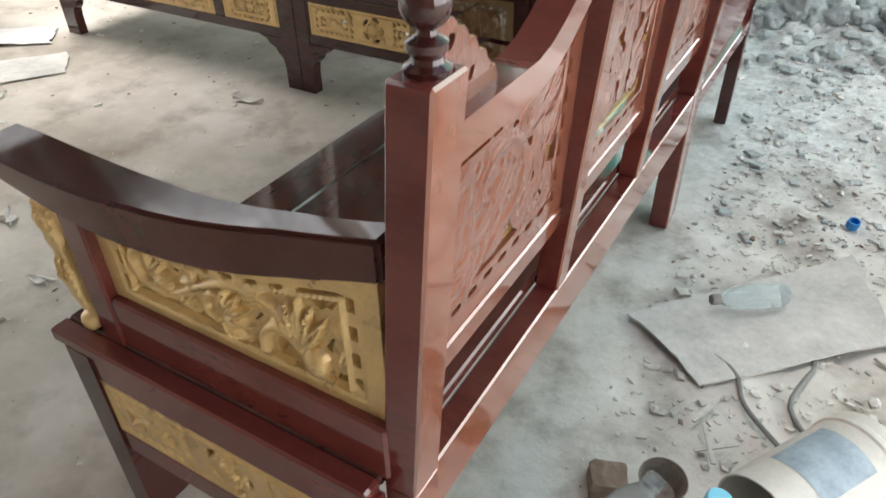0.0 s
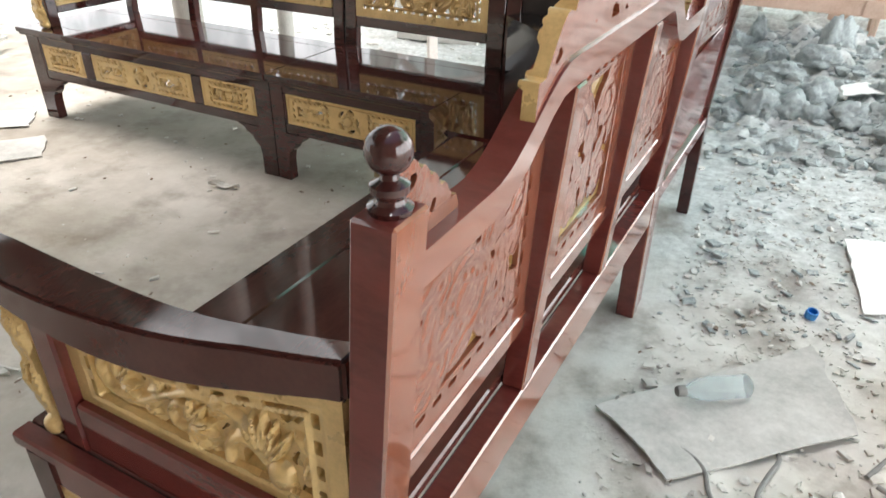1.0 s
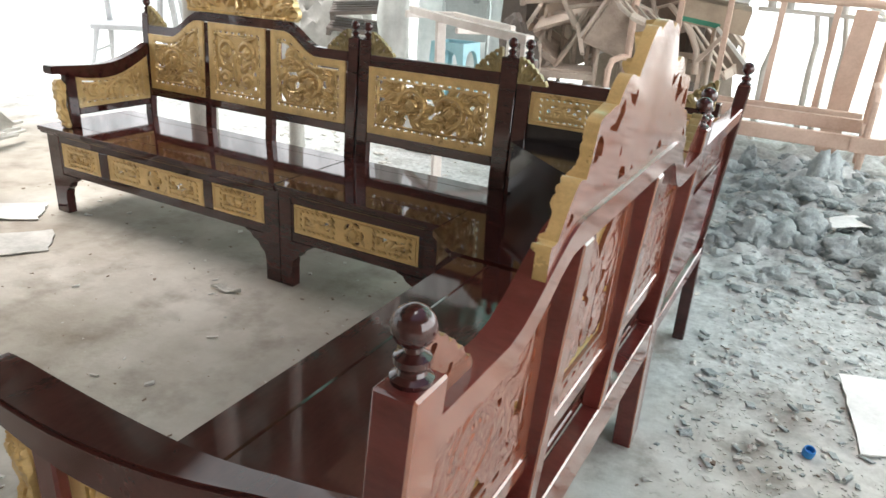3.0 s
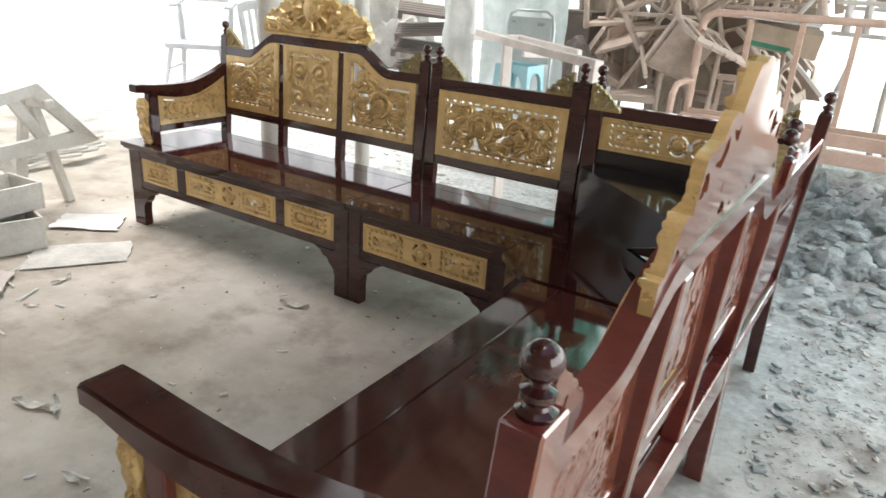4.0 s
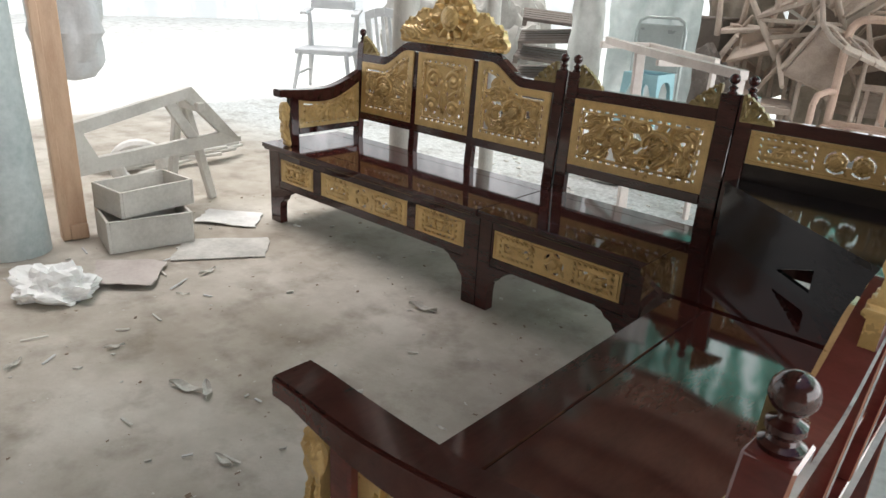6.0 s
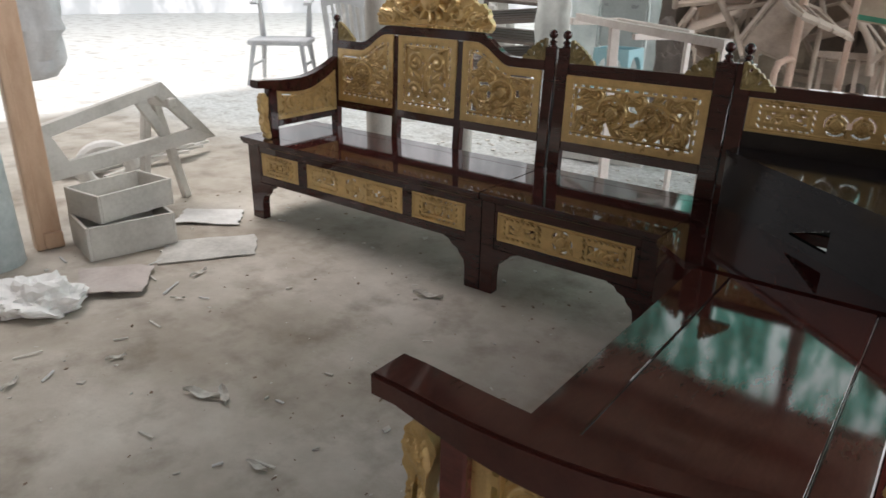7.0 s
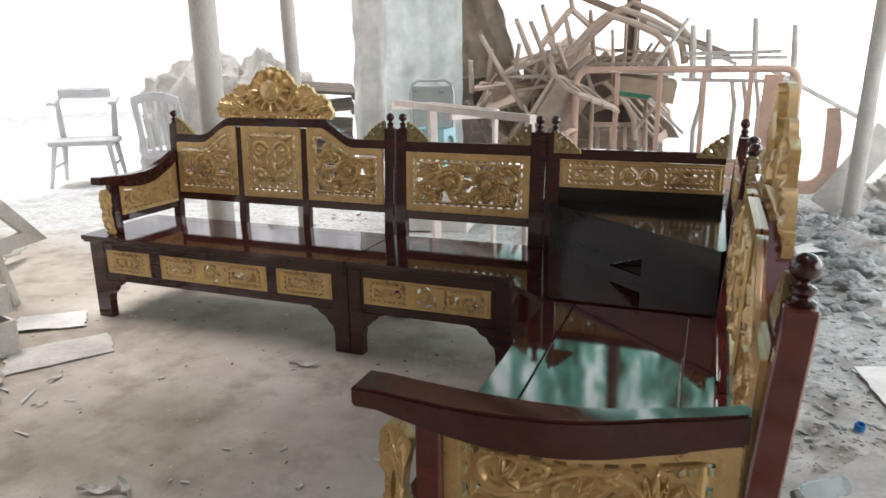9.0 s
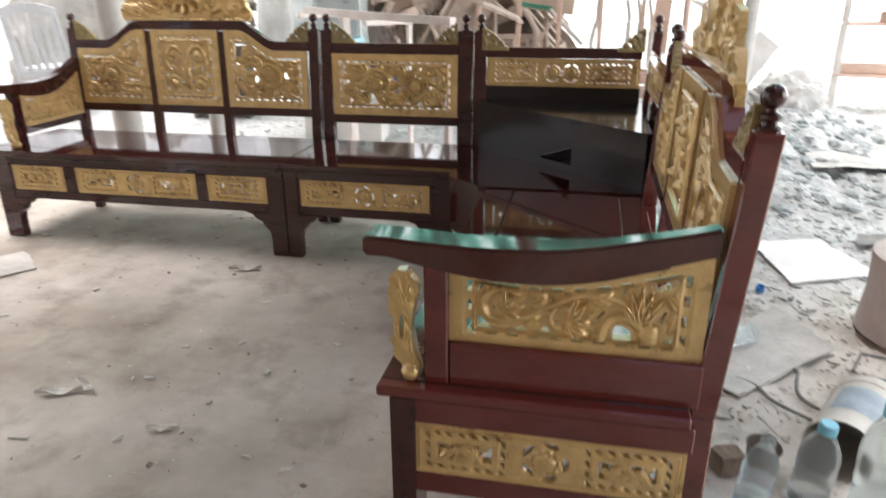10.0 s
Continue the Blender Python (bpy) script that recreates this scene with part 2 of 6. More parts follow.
def ground_material():
    """Dusty concrete inside the corner of the seats, pale soil with shavings outside it, painted sun glare beyond."""
    m, t, b = material("dusty ground")
    v = coords(t, (1, 1, 1), True)
    n1 = node(t, "ShaderNodeTexNoise", Scale=1.3, Detail=7.0, Roughness=0.62)
    n2 = node(t, "ShaderNodeTexNoise", Scale=26.0, Detail=6.0, Roughness=0.7)
    n3 = node(t, "ShaderNodeTexNoise", Scale=4.2, Detail=5.0, Roughness=0.6)
    for n in (n1, n2, n3):
        t.links.new(v, n.inputs["Vector"])
    concrete = ramp(t, n1.outputs["Fac"], [(0.3, (0.27, 0.232, 0.186)), (0.5, (0.42, 0.382, 0.328)), (0.7, (0.6, 0.562, 0.505))])
    soil = ramp(t, n2.outputs["Fac"], [(0.28, (0.28, 0.288, 0.28)), (0.45, (0.45, 0.466, 0.455)), (0.64, (0.61, 0.63, 0.614))])
    stain = ramp(t, n3.outputs["Fac"], [(0.3, (0.5, 0.46, 0.42)), (0.5, (1, 1, 1))])
    sep = t.nodes.new("ShaderNodeSeparateXYZ")
    t.links.new(v, sep.inputs["Vector"])

    def step(source, a, bb):
        r = node(t, "ShaderNodeMapRange")
        r.interpolation_type = "SMOOTHSTEP"
        r.inputs["From Min"].default_value, r.inputs["From Max"].default_value = a, bb
        t.links.new(source, r.inputs["Value"])
        return r.outputs["Result"]

    wob = node(t, "ShaderNodeMath")
    wob.operation = "MULTIPLY_ADD"
    t.links.new(n3.outputs["Fac"], wob.inputs[0])
    wob.inputs[1].default_value = 0.7
    t.links.new(sep.outputs["X"], wob.inputs[2])
    side = step(wob.outputs[0], -0.05, 0.35)
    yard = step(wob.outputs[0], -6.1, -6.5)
    back = step(sep.outputs["Y"], 2.3, 3.4)
    either = node(t, "ShaderNodeMath")
    either.operation = "MAXIMUM"
    t.links.new(side, either.inputs[0])
    t.links.new(back, either.inputs[1])
    mix = t.nodes.new("ShaderNodeMixRGB")
    t.links.new(either.outputs[0], mix.inputs["Fac"])
    t.links.new(concrete.outputs["Color"], mix.inputs["Color1"])
    near = t.nodes.new("ShaderNodeMixRGB")
    dusty = ramp(t, n3.outputs["Fac"], [(0.3, (0.42, 0.39, 0.34)), (0.5, (0.58, 0.555, 0.5)), (0.68, (0.68, 0.66, 0.61))])
    drift = node(t, "ShaderNodeMath")
    drift.operation = "MULTIPLY_ADD"
    t.links.new(n1.outputs["Fac"], drift.inputs[0])
    drift.inputs[1].default_value = 1.6
    t.links.new(sep.outputs["Y"], drift.inputs[2])
    t.links.new(step(drift.outputs[0], 3.2, 1.7), near.inputs["Fac"])
    t.links.new(soil.outputs["Color"], near.inputs["Color1"])
    t.links.new(dusty.outputs["Color"], near.inputs["Color2"])
    t.links.new(near.outputs["Color"], mix.inputs["Color2"])
    # Sunlit glare on the distant ground, put into its colour as near white.
    glare_ground = t.nodes.new("ShaderNodeMixRGB")
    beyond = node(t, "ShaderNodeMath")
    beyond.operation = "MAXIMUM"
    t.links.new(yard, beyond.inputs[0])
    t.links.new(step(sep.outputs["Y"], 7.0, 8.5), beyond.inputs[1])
    t.links.new(beyond.outputs[0], glare_ground.inputs["Fac"])
    t.links.new(mix.outputs["Color"], glare_ground.inputs["Color1"])
    glare_ground.inputs["Color2"].default_value = (0.9, 0.875, 0.83, 1)
    mul = t.nodes.new("ShaderNodeMixRGB")
    mul.blend_type = "MULTIPLY"
    mul.inputs["Fac"].default_value = 0.7
    t.links.new(glare_ground.outputs["Color"], mul.inputs["Color1"])
    t.links.new(stain.outputs["Color"], mul.inputs["Color2"])
    t.links.new(mul.outputs["Color"], b.inputs["Base Color"])
    b.inputs["Roughness"].default_value = 0.93
    bump(t, b, n2.outputs["Fac"], 0.5, 0.008)
    return m


GROUND = ground_material()


def distance_glow():
    """Glowing far backdrop with daylight painted in: bright haze below, leaves above."""
    m, t, b = material("far daylight")
    v = coords(t, (0.85, 0.85, 0.3), True)
    fine = node(t, "ShaderNodeTexNoise", Scale=3.4, Detail=8.0, Roughness=0.72)
    broad = node(t, "ShaderNodeTexNoise", Scale=0.75, Detail=2.0, Roughness=0.5)
    for q in (fine, broad):
        t.links.new(v, q.inputs["Vector"])
    half = node(t, "ShaderNodeMath")
    half.operation = "MULTIPLY_ADD"
    t.links.new(broad.outputs["Fac"], half.inputs[0])
    half.inputs[1].default_value = 0.9
    half.inputs[2].default_value = -0.45
    n = node(t, "ShaderNodeMath")
    n.operation = "ADD"
    t.links.new(fine.outputs["Fac"], n.inputs[0])
    t.links.new(half.outputs[0], n.inputs[1])
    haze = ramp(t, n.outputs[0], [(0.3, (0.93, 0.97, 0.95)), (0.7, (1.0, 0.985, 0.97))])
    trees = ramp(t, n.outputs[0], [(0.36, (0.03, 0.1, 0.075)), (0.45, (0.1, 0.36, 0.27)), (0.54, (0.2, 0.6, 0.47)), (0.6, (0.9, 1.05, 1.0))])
    g = t.nodes.new("ShaderNodeNewGeometry")
    sep = t.nodes.new("ShaderNodeSeparateXYZ")
    t.links.new(g.outputs["Position"], sep.inputs["Vector"])
    up = node(t, "ShaderNodeMapRange")
    up.inputs["From Min"].default_value, up.inputs["From Max"].default_value = 5.0, 6.6
    # glowing haze raised to the east and west, to throw more light in
    haze_lift = node(t, "ShaderNodeMapRange")
    haze_lift.inputs["From Min"].default_value, haze_lift.inputs["From Max"].default_value = 8.0, 16.0
    haze_lift.inputs["To Min"].default_value, haze_lift.inputs["To Max"].default_value = 0.0, 6.0
    aside = node(t, "ShaderNodeMath")
    aside.operation = "ABSOLUTE"
    t.links.new(sep.outputs["X"], aside.inputs[0])
    t.links.new(aside.outputs[0], haze_lift.inputs["Value"])
    lower = node(t, "ShaderNodeMath")
    lower.operation = "SUBTRACT"
    t.links.new(sep.outputs["Z"], lower.inputs[0])
    t.links.new(haze_lift.outputs["Result"], lower.inputs[1])
    t.links.new(lower.outputs[0], up.inputs["Value"])
    # leaves painted glowing in the north-east, dark elsewhere to dim the reflections
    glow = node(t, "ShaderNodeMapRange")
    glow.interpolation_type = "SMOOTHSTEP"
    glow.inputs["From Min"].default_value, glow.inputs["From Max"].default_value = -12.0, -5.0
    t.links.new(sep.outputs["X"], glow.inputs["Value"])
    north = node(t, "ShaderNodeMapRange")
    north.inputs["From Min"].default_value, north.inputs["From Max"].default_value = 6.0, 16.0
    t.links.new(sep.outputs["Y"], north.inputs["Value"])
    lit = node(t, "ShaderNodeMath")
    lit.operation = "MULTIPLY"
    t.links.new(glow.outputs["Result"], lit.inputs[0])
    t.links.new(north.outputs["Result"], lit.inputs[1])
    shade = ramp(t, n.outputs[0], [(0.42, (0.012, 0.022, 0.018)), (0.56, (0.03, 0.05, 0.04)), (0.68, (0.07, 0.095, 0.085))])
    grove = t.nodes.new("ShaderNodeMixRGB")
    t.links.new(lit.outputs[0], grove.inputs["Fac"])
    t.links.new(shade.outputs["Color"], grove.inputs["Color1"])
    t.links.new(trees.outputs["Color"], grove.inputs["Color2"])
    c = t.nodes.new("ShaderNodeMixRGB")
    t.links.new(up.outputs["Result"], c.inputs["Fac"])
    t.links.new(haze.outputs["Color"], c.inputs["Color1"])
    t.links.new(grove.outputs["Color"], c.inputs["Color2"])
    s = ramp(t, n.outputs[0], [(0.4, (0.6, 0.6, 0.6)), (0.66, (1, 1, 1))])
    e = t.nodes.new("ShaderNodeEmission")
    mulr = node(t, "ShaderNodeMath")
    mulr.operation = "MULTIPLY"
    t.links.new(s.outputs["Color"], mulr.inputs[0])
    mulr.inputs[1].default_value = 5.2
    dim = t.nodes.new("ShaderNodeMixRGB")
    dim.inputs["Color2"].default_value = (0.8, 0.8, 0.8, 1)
    # haze glow turned down to the west and up to the east, to steer light
    haze_gain = node(t, "ShaderNodeMapRange")
    haze_gain.inputs["From Min"].default_value, haze_gain.inputs["From Max"].default_value = -6.0, 14.0
    haze_gain.inputs["To Min"].default_value, haze_gain.inputs["To Max"].default_value = 0.42, 1.5
    t.links.new(sep.outputs["X"], haze_gain.inputs["Value"])
    t.links.new(haze_gain.outputs["Result"], dim.inputs["Color1"])
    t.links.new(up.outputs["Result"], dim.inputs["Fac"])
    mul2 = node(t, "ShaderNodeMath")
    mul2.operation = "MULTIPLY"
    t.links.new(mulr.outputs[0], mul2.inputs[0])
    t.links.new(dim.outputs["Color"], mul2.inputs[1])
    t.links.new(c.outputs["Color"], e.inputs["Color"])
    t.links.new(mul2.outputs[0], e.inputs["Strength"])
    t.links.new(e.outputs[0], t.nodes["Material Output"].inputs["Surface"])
    t.nodes.remove(b)
    return m


FAR = distance_glow()


# ---------------------------------------------------------------- mesh helpers
def mesh_of(bm, name, mats, smooth=False):
    me = bpy.data.meshes.new(name)
    bm.normal_update()
    bm.to_mesh(me)
    bm.free()
    for m in mats if isinstance(mats, (list, tuple)) else [mats]:
        me.materials.append(m)
    if smooth:
        me.shade_smooth()
        if smooth != "all":
            me.set_sharp_from_angle(angle=radians(35))
    return me


def part(name, bm, mats, parent, label="", smooth=False):
    """Links a bmesh as one mesh object under a thing or a part."""
    ob = new(name, mesh_of(bm, name, mats, smooth))
    ob.parent = parent
    return tagged(ob, label)


def thing(name, m, label, category, group="", kind=""):
    ob = new(name)
    ob.empty_display_size = 0.1
    ob.matrix_world = m
    ob.matrix_basis = m
    return tagged(ob, label, category, group, kind)


def solid(name, bm, mats, m, label="", category="", group="", kind="", smooth=False):
    """A top-level thing that is a single mesh."""
    ob = new(name, mesh_of(bm, name, mats, smooth))
    ob.matrix_basis = m
    return tagged(ob, label, category, group, kind)


def box(bm, x0, x1, y0, y1, z0, z1, bevel=0.003, mat=0):
    """A box with chamfered edges."""
    g = bmesh.ops.create_cube(bm, size=1.0, matrix=Matrix.Translation(((x0 + x1) / 2, (y0 + y1) / 2, (z0 + z1) / 2))
                              @ Matrix.Diagonal((x1 - x0, y1 - y0, z1 - z0, 1)))
    fs = {f for v in g["verts"] for f in v.link_faces}
    for f in fs:
        f.material_index = mat
    if bevel:
        es = {e for v in g["verts"] for e in v.link_edges}
        bmesh.ops.bevel(bm, geom=list(es), offset=bevel, segments=1, affect="EDGES", profile=0.6)
    return bm


def bx(*a, **k):
    return box(bmesh.new(), *a, **k)


def prism(bm, outline, a0, a1, axis="y", mat=0):
    """Extrudes a closed outline (two coordinates) from a0 to a1 along an axis."""
    def place(p, a):
        return {"y": (p[0], a, p[1]), "x": (a, p[0], p[1]), "z": (p[0], p[1], a)}[axis]
    lo = [bm.verts.new(place(p, a0)) for p in outline]
    hi = [bm.verts.new(place(p, a1)) for p in outline]
    fs = [bm.faces.new(lo), bm.faces.new(list(reversed(hi)))]
    n = len(outline)
    for i in range(n):
        j = (i + 1) % n
        fs.append(bm.faces.new((lo[j], lo[i], hi[i], hi[j])))
    for f in fs:
        f.material_index = mat
    bmesh.ops.recalc_face_normals(bm, faces=fs)
    return bm


def strip(bm, tops, bottoms, a0, a1, axis="y"):
    """A bar whose upper and lower outlines are given point by point, with quads across."""
    def place(p, a):
        return {"y": (p[0], a, p[1]), "x": (a, p[0], p[1])}[axis]
    rows = [[bm.verts.new(place(p, a)) for p in line] for line, a in ((tops, a0), (tops, a1), (bottoms, a1), (bottoms, a0))]
    fs = []
    n = len(tops)
    for i in range(n - 1):
        for k in range(4):
            q = rows[k], rows[(k + 1) % 4]
            fs.append(bm.faces.new((q[0][i], q[0][i + 1], q[1][i + 1], q[1][i])))
    for i in (0, n - 1):
        fs.append(bm.faces.new([r[i] for r in rows]))
    bmesh.ops.recalc_face_normals(bm, faces=fs)
    return bm


def tube(bm, pts, radius, sides=8, ends=True):
    """A round bar along points; radius may be one number or one for each point."""
    pts = [Vector(p) for p in pts]
    rad = radius if isinstance(radius, (list, tuple)) else [radius] * len(pts)
    rings, up = [], None
    for i, p in enumerate(pts):
        d = (pts[min(i + 1, len(pts) - 1)] - pts[max(i - 1, 0)]).normalized()
        if up is None:
            up = d.orthogonal().normalized()
        up = (up - d * up.dot(d)).normalized()
        side = d.cross(up)
        rings.append([bm.verts.new(p + (up * math.cos(a) + side * math.sin(a)) * rad[i])
                      for a in (2 * math.pi * k / sides for k in range(sides))])
    for r, s in zip(rings, rings[1:]):
        for k in range(sides):
            bm.faces.new((r[k], r[(k + 1) % sides], s[(k + 1) % sides], s[k]))
    if ends:
        bm.faces.new(list(reversed(rings[0])))
        bm.faces.new(rings[-1])
    return bm


def bar(bm, a, b, w, h=None, twist=0.0):
    """A square bar from a to b."""
    a, b = Vector(a), Vector(b)
    d = b - a
    q = d.to_track_quat("Z", "Y").to_matrix().to_4x4()
    m = Matrix.Translation((a + b) / 2) @ q @ Matrix.Rotation(twist, 4, "Z") @ Matrix.Diagonal((w, h or w, d.length, 1))
    g = bmesh.ops.create_cube(bm, size=1.0, matrix=m)
    es = {e for v in g["verts"] for e in v.link_edges}
    bmesh.ops.bevel(bm, geom=list(es), offset=min(w, h or w) * 0.12, segments=1, affect="EDGES")
    return bm


def lathe(bm, profile, centre=(0, 0), sides=18):
    """Turns (radius, height) rows round an upright axis."""
    rings = []
    for r, z in profile:
        rings.append([bm.verts.new((centre[0] + r * math.cos(a), centre[1] + r * math.sin(a), z))
                      for a in (2 * math.pi * k / sides for k in range(sides))])
    for r, s in zip(rings, rings[1:]):
        for k in range(sides):
            bm.faces.new((r[k], r[(k + 1) % sides], s[(k + 1) % sides], s[k]))
    bm.faces.new(list(reversed(rings[0])))
    bm.faces.new(rings[-1])
    return bm


def smoothstep(a, b, x):
    t = np.clip((x - a) / (b - a), 0, 1)
    return t * t * (3 - 2 * t)


# ---------------------------------------------------------------- carving
def leaf_field(X, Z, x, z, angle, length, width, curl=0.0, serrate=0.1):
    """The height of one carved leaf, zero outside it."""
    c, s = math.cos(angle), math.sin(angle)
    a = ((X - x) * c + (Z - z) * s) / length
    b = (-(X - x) * s + (Z - z) * c) - curl * length * a * a
    ok = (a > 0) & (a < 1)
    ac = np.clip(a, 0.0001, 0.9999)
    w = width * np.sin(np.pi * ac ** 0.75) * (1 + serrate * np.sin(ac * 22))
    k = 1 - (b / np.maximum(w, 1e-5)) ** 2
    h = np.sqrt(np.clip(k, 0, 1)) * (0.55 + 0.45 * np.sin(np.pi * ac))
    h = h * (1 - 0.4 * np.exp(-(b / (0.13 * width)) ** 2)) * (1 - 0.16 * np.abs(np.sin(3.2 * b / np.maximum(w, 1e-5) + 1.2)))
    return np.where(ok & (k > 0), h, 0)


def stem_field(X, Z, pts, r):
    """The height of a carved stem along points."""
    h = np.zeros_like(X)
    for (x0, z0), (x1, z1) in zip(pts, pts[1:]):
        dx, dz = x1 - x0, z1 - z0
        t = np.clip(((X - x0) * dx + (Z - z0) * dz) / max(dx * dx + dz * dz, 1e-9), 0, 1)
        d = np.hypot(X - x0 - t * dx, Z - z0 - t * dz)
        h = np.maximum(h, np.sqrt(np.clip(1 - (d / r) ** 2, 0, 1)) * 0.7)
    return h


def flower_field(X, Z, x, z, r):
    """A round flower: a latticed boss, a groove and a ring of petals."""
    d, a = np.hypot(X - x, Z - z), np.arctan2(Z - z, X - x)
    boss = np.where(d < 0.66 * r, 0.7 + 0.5 * np.sqrt(np.clip(1 - (d / (0.68 * r)) ** 2, 0, 1))
                    - 0.2 * (np.abs(np.sin((X - x + Z - z) * 8 / r)) < 0.4) - 0.2 * (np.abs(np.sin((X - x - Z + z) * 8 / r)) < 0.4), 0)
    edge = r * (0.9 + 0.12 * np.cos(a * 11))
    petal = np.where((d > 0.76 * r) & (d < edge), 0.8 * np.sqrt(np.clip(1 - ((d - 0.9 * r) / (0.2 * r)) ** 2, 0, 1)) * (0.75 + 0.25 * np.cos(a * 11)), 0)
    ring = np.where((d >= 0.6 * r) & (d <= 0.82 * r), 0.12, 0)
    return np.maximum(np.maximum(boss, petal), ring)


def spiral(x, z, r0, turns, start, sense=1, n=22):
    return [(x + r0 * (1 - 0.75 * k / n) * math.cos(start + sense * 2 * math.pi * turns * k / n),
             z + r0 * (1 - 0.75 * k / n) * math.sin(start + sense * 2 * math.pi * turns * k / n)) for k in range(n + 1)]


def contour_mesh(xs, zs, H, M, depth, thick, both=0.0, E=None):
    """Front, back and rim of the region where M > 0, with relief H on its front (and on its back, both times as deep). Front faces towards -y."""
    vs, fs, mats, cache = [], [], [], {}

    def vert(x, z, h, key):
        k = cache.get(key)
        if k is None:
            k = len(vs)
            vs.append((x, -depth * h, z))
            vs.append((x, thick + both * depth * h, z))
            vs.append((x, 0.25 * thick, z))
            cache[key] = k
        return k

    nx, nz = len(xs), len(zs)
    for j in range(nz - 1):
        for i in range(nx - 1):
            ring = ((i, j), (i + 1, j), (i + 1, j + 1), (i, j + 1))
            m = [M[b, a] for a, b in ring]
            if max(m) <= 0:
                continue
            poly = []
            for k in range(4):
                (a, b), (c, d) = ring[k], ring[(k + 1) % 4]
                m0, m1 = m[k], m[(k + 1) % 4]
                if m0 > 0:
                    poly.append((vert(xs[a], zs[b], H[b, a], (a, b)), False))
                if (m0 > 0) != (m1 > 0):
                    t = m0 / (m0 - m1)
                    key = (min((a, b), (c, d)), max((a, b), (c, d)), 0)
                    poly.append((vert(xs[a] + t * (xs[c] - xs[a]), zs[b] + t * (zs[d] - zs[b]), H[b, a] + t * (H[d, c] - H[b, a]), key), True))
            n = len(poly)
            if n < 3:
                continue
            front = [p for p, _ in poly]
            fs.append(front)
            mats.append(0)
            fs.append([p + 1 for p in reversed(front)])
            mats.append(1)
            for k in range(n):
                (p, cut_p), (q, cut_q) = poly[k], poly[(k + 1) % n]
                border = (cut_p and cut_q)
                if not border and not cut_p and not cut_q:
                    (x0, _, z0), (x1, _, z1) = vs[p], vs[q]
                    border = (x0 == x1 and x0 in (xs[0], xs[-1])) or (z0 == z1 and z0 in (zs[0], zs[-1]))
                if border:
                    fs.append([p, p + 2, q + 2, q])
                    mats.append(2)
                    fs.append([p + 2, p + 1, q + 1, q + 2])
                    mats.append(2 if E is not None and E[j, i] < 0.009 else 3)
    return vs, fs, mats


def carved(name, parent, m, size, fields, outline=None, border=0.03, cell=0.005, depth=0.012, thick=0.01, ground=0.2, seed=0,
           dashes=True, both=0.0, back=None, hole_level=0.1, label="", flip=False, halo=0.004):
    """A pierced carved panel. fields(X, Z, rng): the height of its motifs; outline(X, Z): distance inside its edge."""
    w, h = size
    nx, nz = max(8, round(w / cell)), max(8, round(h / cell))
    xs, zs = [w * i / nx for i in range(nx + 1)], [h * j / nz for j in range(nz + 1)]
    X, Z = np.meshgrid(np.array(xs), np.array(zs))
    rng = random.Random(seed)
    edge = outline(X, Z) if outline else np.minimum(np.minimum(X, w - X), np.minimum(Z, h - Z))
    F = fields(X, Z, rng)
    forced = F < -0.5
    solid_part = F > hole_level
    if ground >= 1:
        solid_part = solid_part | ~forced
    else:
        for k in range(max(0, round(halo / cell))):
            grown = solid_part.copy()
            grown[1:] |= solid_part[:-1]
            grown[:-1] |= solid_part[1:]
            grown[:, 1:] |= solid_part[:, :-1]
            grown[:, :-1] |= solid_part[:, 1:]
            solid_part = grown
    solid_part = np.where(forced, 0.0, solid_part.astype(float))
    M = np.pad(solid_part, 1, mode="edge")
    M = (M[1:-1, 1:-1] * 2 + M[:-2, 1:-1] + M[2:, 1:-1] + M[1:-1, :-2] + M[1:-1, 2:]) / 6 - 0.45
    if halo == 0 and ground < 1:
        M = np.where(forced, -0.5, np.minimum((F - hole_level) * 4, 1))
    H = np.maximum(F, 0.1)
    if border:
        rim = 0.4 + 0.3 * np.exp(-((edge - 0.95 * border) / (0.07 * border)) ** 2) - 0.1 * smoothstep(0.5, 0.6, edge / border)
        H = np.where(edge < border, rim, H)
        M = np.where(edge < border, 1.0, np.maximum(M, (border * 1.03 - edge) * 60))
        if dashes:
            along = np.where(np.minimum(X, w - X) < np.minimum(Z, h - Z), Z, X)
            slot = (max(0.085, 0.0034 / border) * border - np.abs(edge - 0.74 * border)) / border
            gap = np.cos(along * 2 * math.pi / 0.04) + 0.15
            hole = np.minimum(slot * 30, gap * 2)
            M = np.where(edge < border, np.minimum(M, -hole), M)
    if outline:
        M = np.minimum(M, edge * 200)
    M = np.clip(M, -1, 1)
    M = np.where(np.abs(M) < 0.02, 0.02, M)
    vs, fs, mats = contour_mesh(xs, zs, H, M, depth, thick, both, edge if outline and not border else None)
    me = bpy.data.meshes.new(name)
    if flip:
        vs = [(w - x, y, z) for x, y, z in vs]
        fs = [list(reversed(f)) for f in fs]
    me.from_pydata(vs, [], fs)
    for mt in (GOLD, back or GOLD, GOLD, back or GOLD):
        me.materials.append(mt)
    me.polygons.foreach_set("material_index", mats)
    me.shade_smooth()
    me.set_sharp_from_angle(angle=radians(50))
    ob = new(name, me)
    ob.parent = parent
    ob.matrix_basis = m
    return tagged(ob, label)


